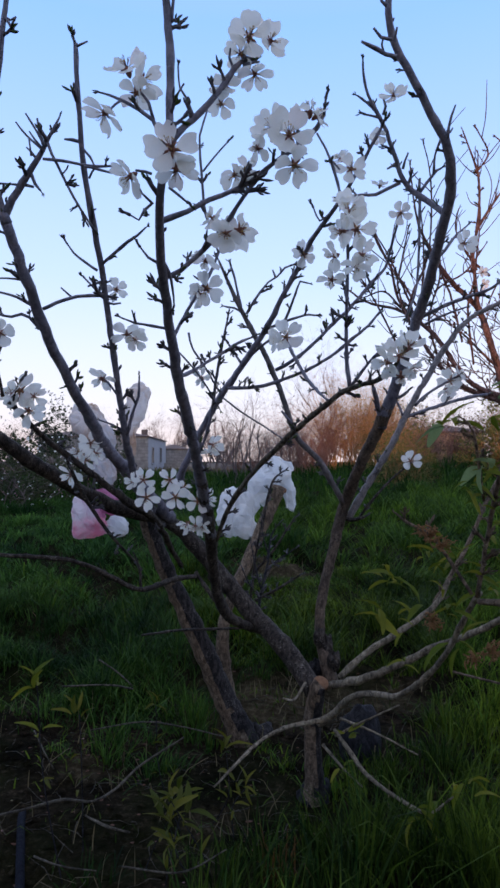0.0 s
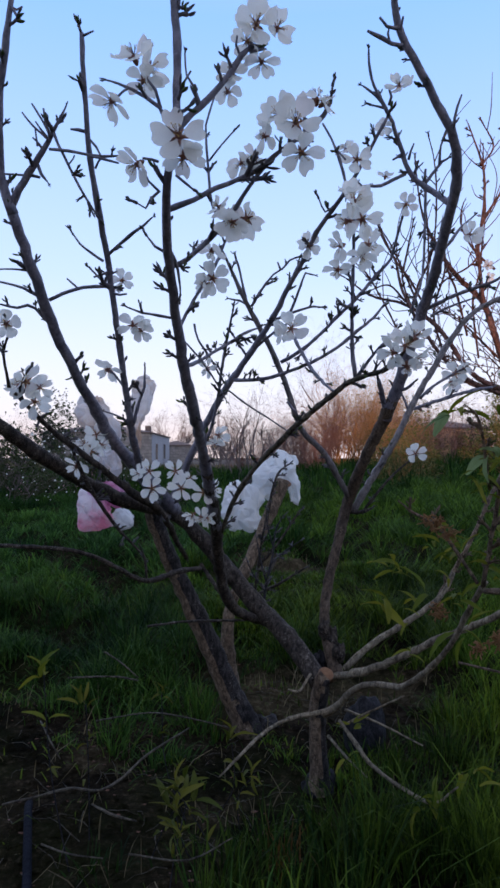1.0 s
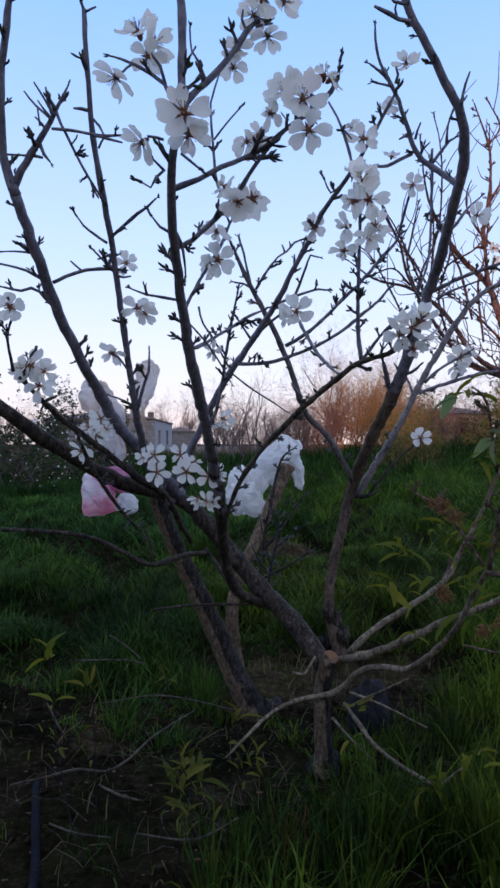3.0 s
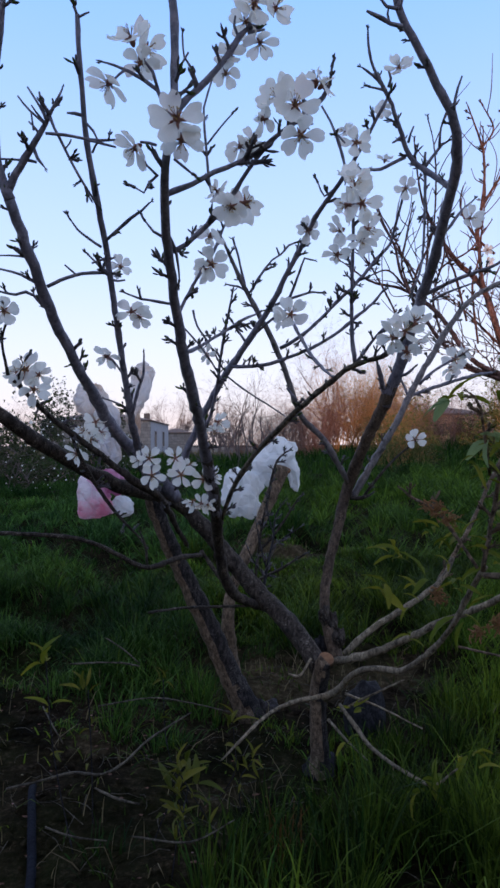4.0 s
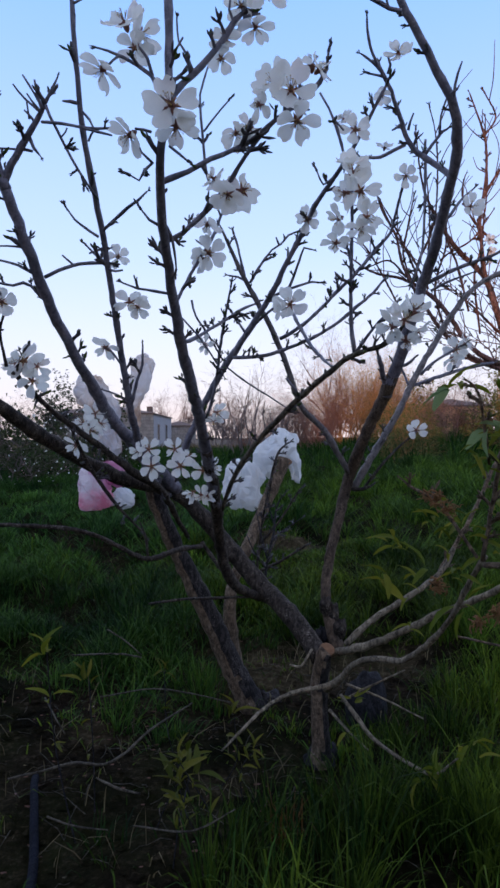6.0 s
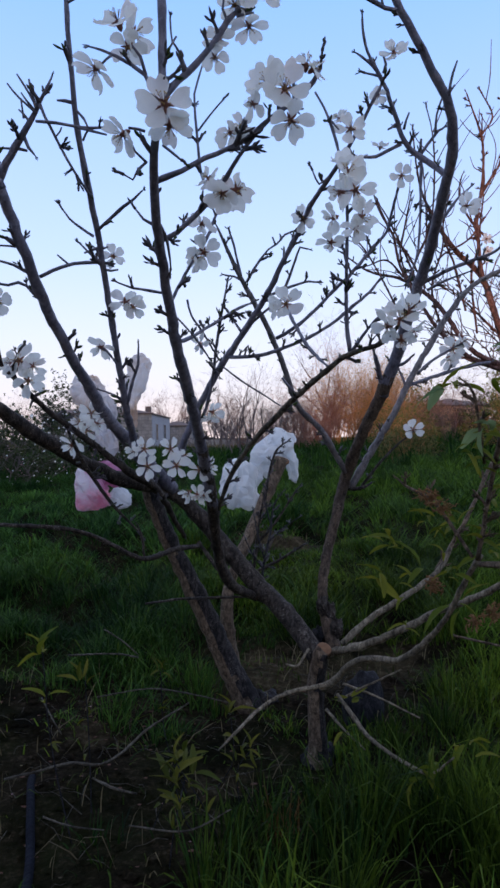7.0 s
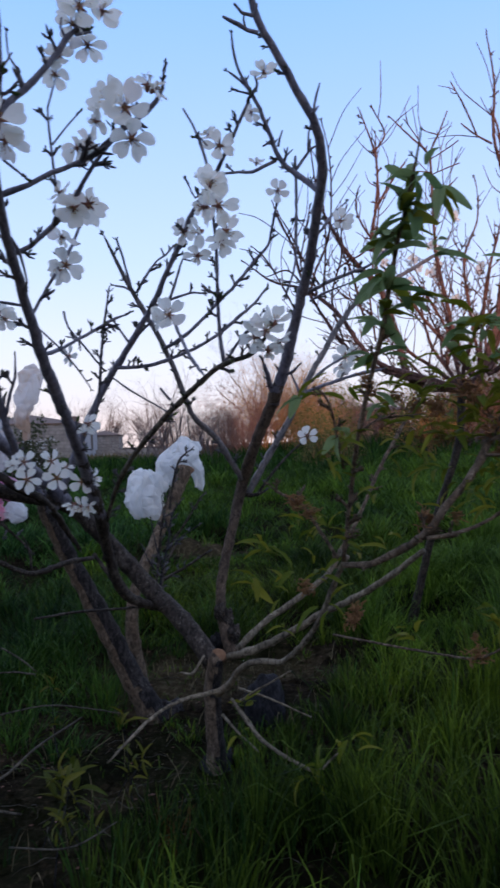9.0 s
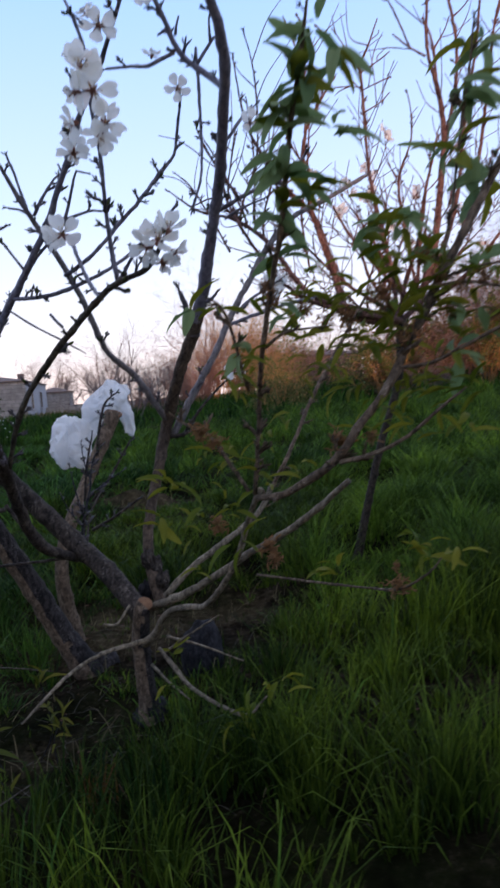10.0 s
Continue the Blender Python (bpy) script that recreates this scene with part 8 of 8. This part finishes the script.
box("bank", (-0.2, -16, -0.5), (60, -13, 1.75), "bank", hedge)


# ---- grass ----
def grass(name, xs, ys, hs, ws, mat, label, seed, bend=0.5, turn=None, reach=None):
    rng = np.random.default_rng(seed)
    n = len(xs)
    zs = ground_z(xs, ys) - 0.01
    a = rng.random(n) * 6.283 if turn is None else turn
    lean = (np.abs(rng.normal(0, bend, n)) if reach is None else np.clip(reach * (0.6 + 0.8 * rng.random(n)), 0, 1.3)) * hs
    b = a + 1.571 + rng.normal(0, 0.6, n)
    dx, dy, sx, sy = np.cos(a) * lean, np.sin(a) * lean, np.cos(b) * ws / 2, np.sin(b) * ws / 2
    v = np.empty((n, 7, 3))
    for k, (u, q, wide) in enumerate(((0, 0, 1), (0.45, 0.22, 0.9), (0.8, 0.62, 0.6))):
        for s in (0, 1):
            sign = 1 if s else -1
            v[:, 2 * k + s, 0] = xs + dx * q + sign * sx * wide
            v[:, 2 * k + s, 1] = ys + dy * q + sign * sy * wide
            v[:, 2 * k + s, 2] = zs + hs * u
    v[:, 6] = np.stack((xs + dx, ys + dy, zs + hs * (1 - 0.25 * (lean / hs) ** 2)), 1)
    i = np.arange(n)[:, None] * 7
    quads = np.concatenate((i + (0, 1, 3, 2), i + (2, 3, 5, 4)))
    tris = i + (4, 5, 6)
    me = bpy.data.meshes.new(name)
    me.vertices.add(n * 7)
    me.vertices.foreach_set("co", v.ravel())
    loops = np.concatenate((quads.ravel(), tris.ravel())).astype(np.int32)
    me.loops.add(len(loops))
    me.loops.foreach_set("vertex_index", loops)
    me.polygons.add(len(quads) + len(tris))
    me.polygons.foreach_set("loop_start", np.concatenate((np.arange(len(quads)) * 4, len(quads) * 4 + np.arange(len(tris)) * 3)).astype(np.int32))
    me.polygons.foreach_set("loop_total", np.concatenate((np.full(len(quads), 4), np.full(len(tris), 3))).astype(np.int32))
    me.update(calc_edges=True)
    me.validate()
    me.materials.append(MAT[mat])
    me.polygons.foreach_set("use_smooth", [True] * len(me.polygons))
    ob = new(name, me)
    return tagged(ob, label, "grass", kind="stuff")


def scatter(n, near, far, seed, half=0.75, back=False):
    """Points in a widening field in front of the viewer."""
    rng = np.random.default_rng(seed)
    y = np.sqrt(near ** 2 + (far ** 2 - near ** 2) * rng.random(n))
    x = (rng.random(n) * 2 - 1) * (half * y + 0.5) + 0.12 * y
    return x, y, rng


def tufts(n, blades, near, far, seed, size, least=0.12):
    """Blades gathered into tufts: places, the way each leans and how far it stands from its tuft's heart."""
    cx, cy, rng = scatter(n, near, far, seed)
    m = mounds(cx, cy)
    keep = (rng.random(n) > np.clip(bare(cx, cy) * 1.02, 0, 0.93)) & (rng.random(n) < least + 0.9 * m)
    cx, cy, m = cx[keep], cy[keep], m[keep]
    tall = (0.4 + 0.6 * rng.random(len(cx))) * (0.4 + 0.9 * m)
    many = (blades * (0.4 + 1.1 * rng.random(len(cx)))).astype(int)
    at = np.repeat(np.arange(len(cx)), many)
    turn, off = rng.random(len(at)) * 6.283, np.abs(rng.normal(0, 0.5, len(at)))
    wide = size * tall[at]
    x, y = cx[at] + np.cos(turn) * off * wide, cy[at] + np.sin(turn) * off * wide
    return x, y, turn + rng.normal(0, 0.7, len(at)), off, tall[at] * (0.55 + 0.6 * rng.random(len(at))), rng


def sward(x, y, h, w, label, seed, bend, turn=None, reach=None, mats=("grass_lush", "grass")):
    """Lush blue-green grass on the left side, yellower grass on the other, grass coloured brighter as if sunnier out in
    the field.
    """
    side = x + 0.35 * np.sin(y * 2.1) + 0.4 * np.random.default_rng(seed).normal(0, 1, len(x)) < -0.1 - 0.03 * y
    sunny = (x > 0.42 * y + 0.25 * np.sin(y * 1.7)) & (y > 2.2) & (y < 12)
    for pick, mat in zip((side & ~sunny, ~side & ~sunny, sunny), (*mats, "grass_sunny")):
        if not pick.any():
            continue
        grass("grass", x[pick], y[pick], h[pick], w[pick], mat, label, seed, bend, None if turn is None else turn[pick], None if reach is None else reach[pick])


x, y, turn, off, tall, rng = tufts(5600, 28, 0.75, 4.4, 1, 0.085, 0.35)
h = 0.235 * tall * (1 - 0.68 * bare(x, y)) * np.clip(0.45 + 0.55 * y, 0.8, 1.2) * np.clip(np.hypot(x - 0.3, y - 1.85) / 0.7, 0.25, 1) * np.clip(0.8 + 0.4 * x, 0.55, 1.1) * (1 - 0.75 * trampled(x, y)) * np.clip(1.2 - 0.3 * (y - 1.6), 0.6, 1)
sward(x, y, h, 0.002 + 0.0038 * rng.random(len(x)), "tall dark green meadow grass round the tree", 2, 0.5, turn, np.where(x < -0.2, 0.4 + 1.0 * off, 0.16 + 0.8 * off + np.clip(0.4 * (y - 1.9), 0, 0.45)))
x, y, turn, off, tall, rng = tufts(7500, 40, 3.6, 11.5, 3, 0.24, 0.06)
h = (0.22 * tall) * np.clip(0.8 + 0.12 * x, 0.65, 1.2) * (1 - 0.75 * trampled(x, y))
sward(x, y, h, 0.005 + 0.007 * rng.random(len(x)), "tussocky green meadow grass across the field", 4, 0.6, turn, 0.5 + 1.4 * off, ("meadow_lush", "meadow"))
x, y, rng = scatter(75000, 1.0, 11.5, 21)
keep = rng.random(len(x)) > np.clip(bare(x, y) * 1.05, 0, 0.975)
x, y = x[keep], y[keep]
sward(x, y, 0.015 + 0.06 * rng.random(len(x)), (0.0022 + 0.0009 * y) * (0.6 + 0.8 * rng.random(len(x))), "short green turf between the tussocks", 22, 0.9)
# the orchard floor to both sides and behind
rng = np.random.default_rng(51)
away, turn = 0.8 + 9.5 * np.sqrt(rng.random(110000)), rng.random(110000) * 6.283
x, y = np.sin(turn) * away, 1.0 + np.cos(turn) * away
keep = ((y < 0.75) | (np.abs(x - 0.12 * y) > 0.75 * y + 0.5)) & (rng.random(len(x)) > bare(x, y)) & (rng.random(len(x)) < 0.35 + 0.8 * mounds(x, y))
x, y = x[keep], y[keep]
sward(x, y, (0.04 + 0.16 * mounds(x, y)) * (0.5 + 0.7 * rng.random(len(x))), 0.007 + 0.009 * rng.random(len(x)), "meadow grass between the orchard trees", 52, 0.6)
x, y, rng = scatter(75000, 10.5, 27.0, 5)
keep = rng.random(len(x)) < 0.25 + mounds(x, y)
x, y = x[keep], y[keep]
h = (0.06 + 0.32 * mounds(x, y) ** 1.8) * (0.5 + 0.7 * rng.random(len(x)))
grass("grass", x, y, h, 0.015 + 0.018 * rng.random(len(x)), "grass_far", "green meadow grass towards the field edge", 6, 0.7)
x, y, rng = scatter(14000, 25.0, 70.0, 7)
h = (0.12 + 0.25 * clumpy(x, y, 1.0)) * (0.6 + 0.7 * rng.random(len(x)))
grass("dry_grass", x, y, h, 0.05 + 0.04 * rng.random(len(x)), "straw", "pale dry stubble beyond the meadow", 8, 0.4)
x, y, rng = scatter(4200, 0.8, 4.8, 9)
keep = rng.random(len(x)) < 0.25 + 0.75 * bare(x, y)
x, y = x[keep], y[keep]
grass("dry_grass", x, y, 0.02 + 0.08 * rng.random(len(x)), 0.0015 + 0.002 * rng.random(len(x)), "straw", "dry pale grass stalks and litter on the soil", 10, 0.9)


# a small reddish tuft of dead grass before the stump
rng = np.random.default_rng(61)
x, y = 0.048 + rng.normal(0, 0.014, 34), 1.247 + rng.normal(0, 0.02, 34)
grass("dry_grass", x, y, 0.05 + 0.09 * rng.random(34), 0.0025 + 0.0025 * rng.random(34), "dead_grass", "small tuft of reddish-brown dead grass before the stump", 62, 0.5)

# small weeds, clods and fallen leaves on the trodden soil
def litter(name, n, seed, mat, low, high, flat, label, category):
    x, y, rng = scatter(n * 6, 0.85, 3.2, seed)
    keep = rng.random(len(x)) < bare(x, y) + 0.04
    x, y = x[keep][:n], y[keep][:n]
    z = ground_z(x, y)
    v, f = [], []
    for px, py, pz in zip(x, y, z):
        s = low + (high - low) * rng.random() ** 2
        c = np.array((px, py, pz + s * 0.15 * flat))
        ring = []
        k = int(rng.integers(5, 8))
        turn = rng.random() * 6.28
        for q in range(k):
            a = turn + q * 6.283 / k
            o = s * (0.6 + 0.5 * rng.random())
            ring.append(c + (math.cos(a) * o, math.sin(a) * o * (0.5 + 0.5 * flat), (rng.random() - 0.4) * s * 0.5 * flat))
        i = len(v)
        v.extend(ring + [c + (0, 0, s * (0.55 if flat > 0.5 else 0.12))])
        f.extend((i + q, i + (q + 1) % k, i + k) for q in range(k))
    tagged(new(name, mesh_of(name, v, f, mat, smooth=False)), label, category, kind="stuff")


litter("soil_clods", 2600, 31, "soil", 0.003, 0.02, 1.0, "dark crumbs and clods of trodden soil", "soil")
litter("fallen_leaves", 320, 32, "dried", 0.004, 0.011, 0.3, "scattered brown fallen leaves on the soil", "leaves")
litter("fallen_petals", 90, 33, "straw", 0.002, 0.0055, 0.3, "pale chips and petals scattered on the soil", "litter")
litter("fallen_petals", 26, 35, "petal", 0.003, 0.008, 0.3, "a few larger white petals on the soil", "petals")


def straws(n, seed):
    """Thin dry straws lying bent over the soil."""
    x, y, rng = scatter(n * 6, 0.9, 2.4, seed)
    keep = rng.random(len(x)) < bare(x, y) + 0.03
    bits = []
    for px, py in zip(x[keep][:n], y[keep][:n]):
        a, bow, long = rng.random() * 6.28, rng.normal(0, 0.7), 0.03 + 0.1 * rng.random()
        line = []
        for k in range(5):
            line.append((px, py, float(ground_z(px, py)) + 0.004 + 0.012 * math.sin(k * 0.785) * rng.random(), 0.0011 - 0.00018 * k))
            px, py, a = px + math.cos(a) * long / 4, py + math.sin(a) * long / 4, a + bow / 4
        bits.append(tube(np.array(line), 4, rng))
    v, f = join(bits)
    tagged(new("fallen_straw", mesh_of("fallen_straw", v, f, "bark_stick")), "thin pale dry straws lying on the trodden soil", "straw", kind="stuff")


straws(330, 36)
x, y, rng = scatter(7000, 0.85, 3.0, 12)
keep = rng.random(len(x)) < bare(x, y) * clumpy(x, y, 9) ** 1.5
x, y = x[keep], y[keep]
grass("weeds", x, y, 0.012 + 0.04 * rng.random(len(x)), 0.002 + 0.0035 * rng.random(len(x)), "grass", "low creeping weeds over the soil", 13, 1.3)
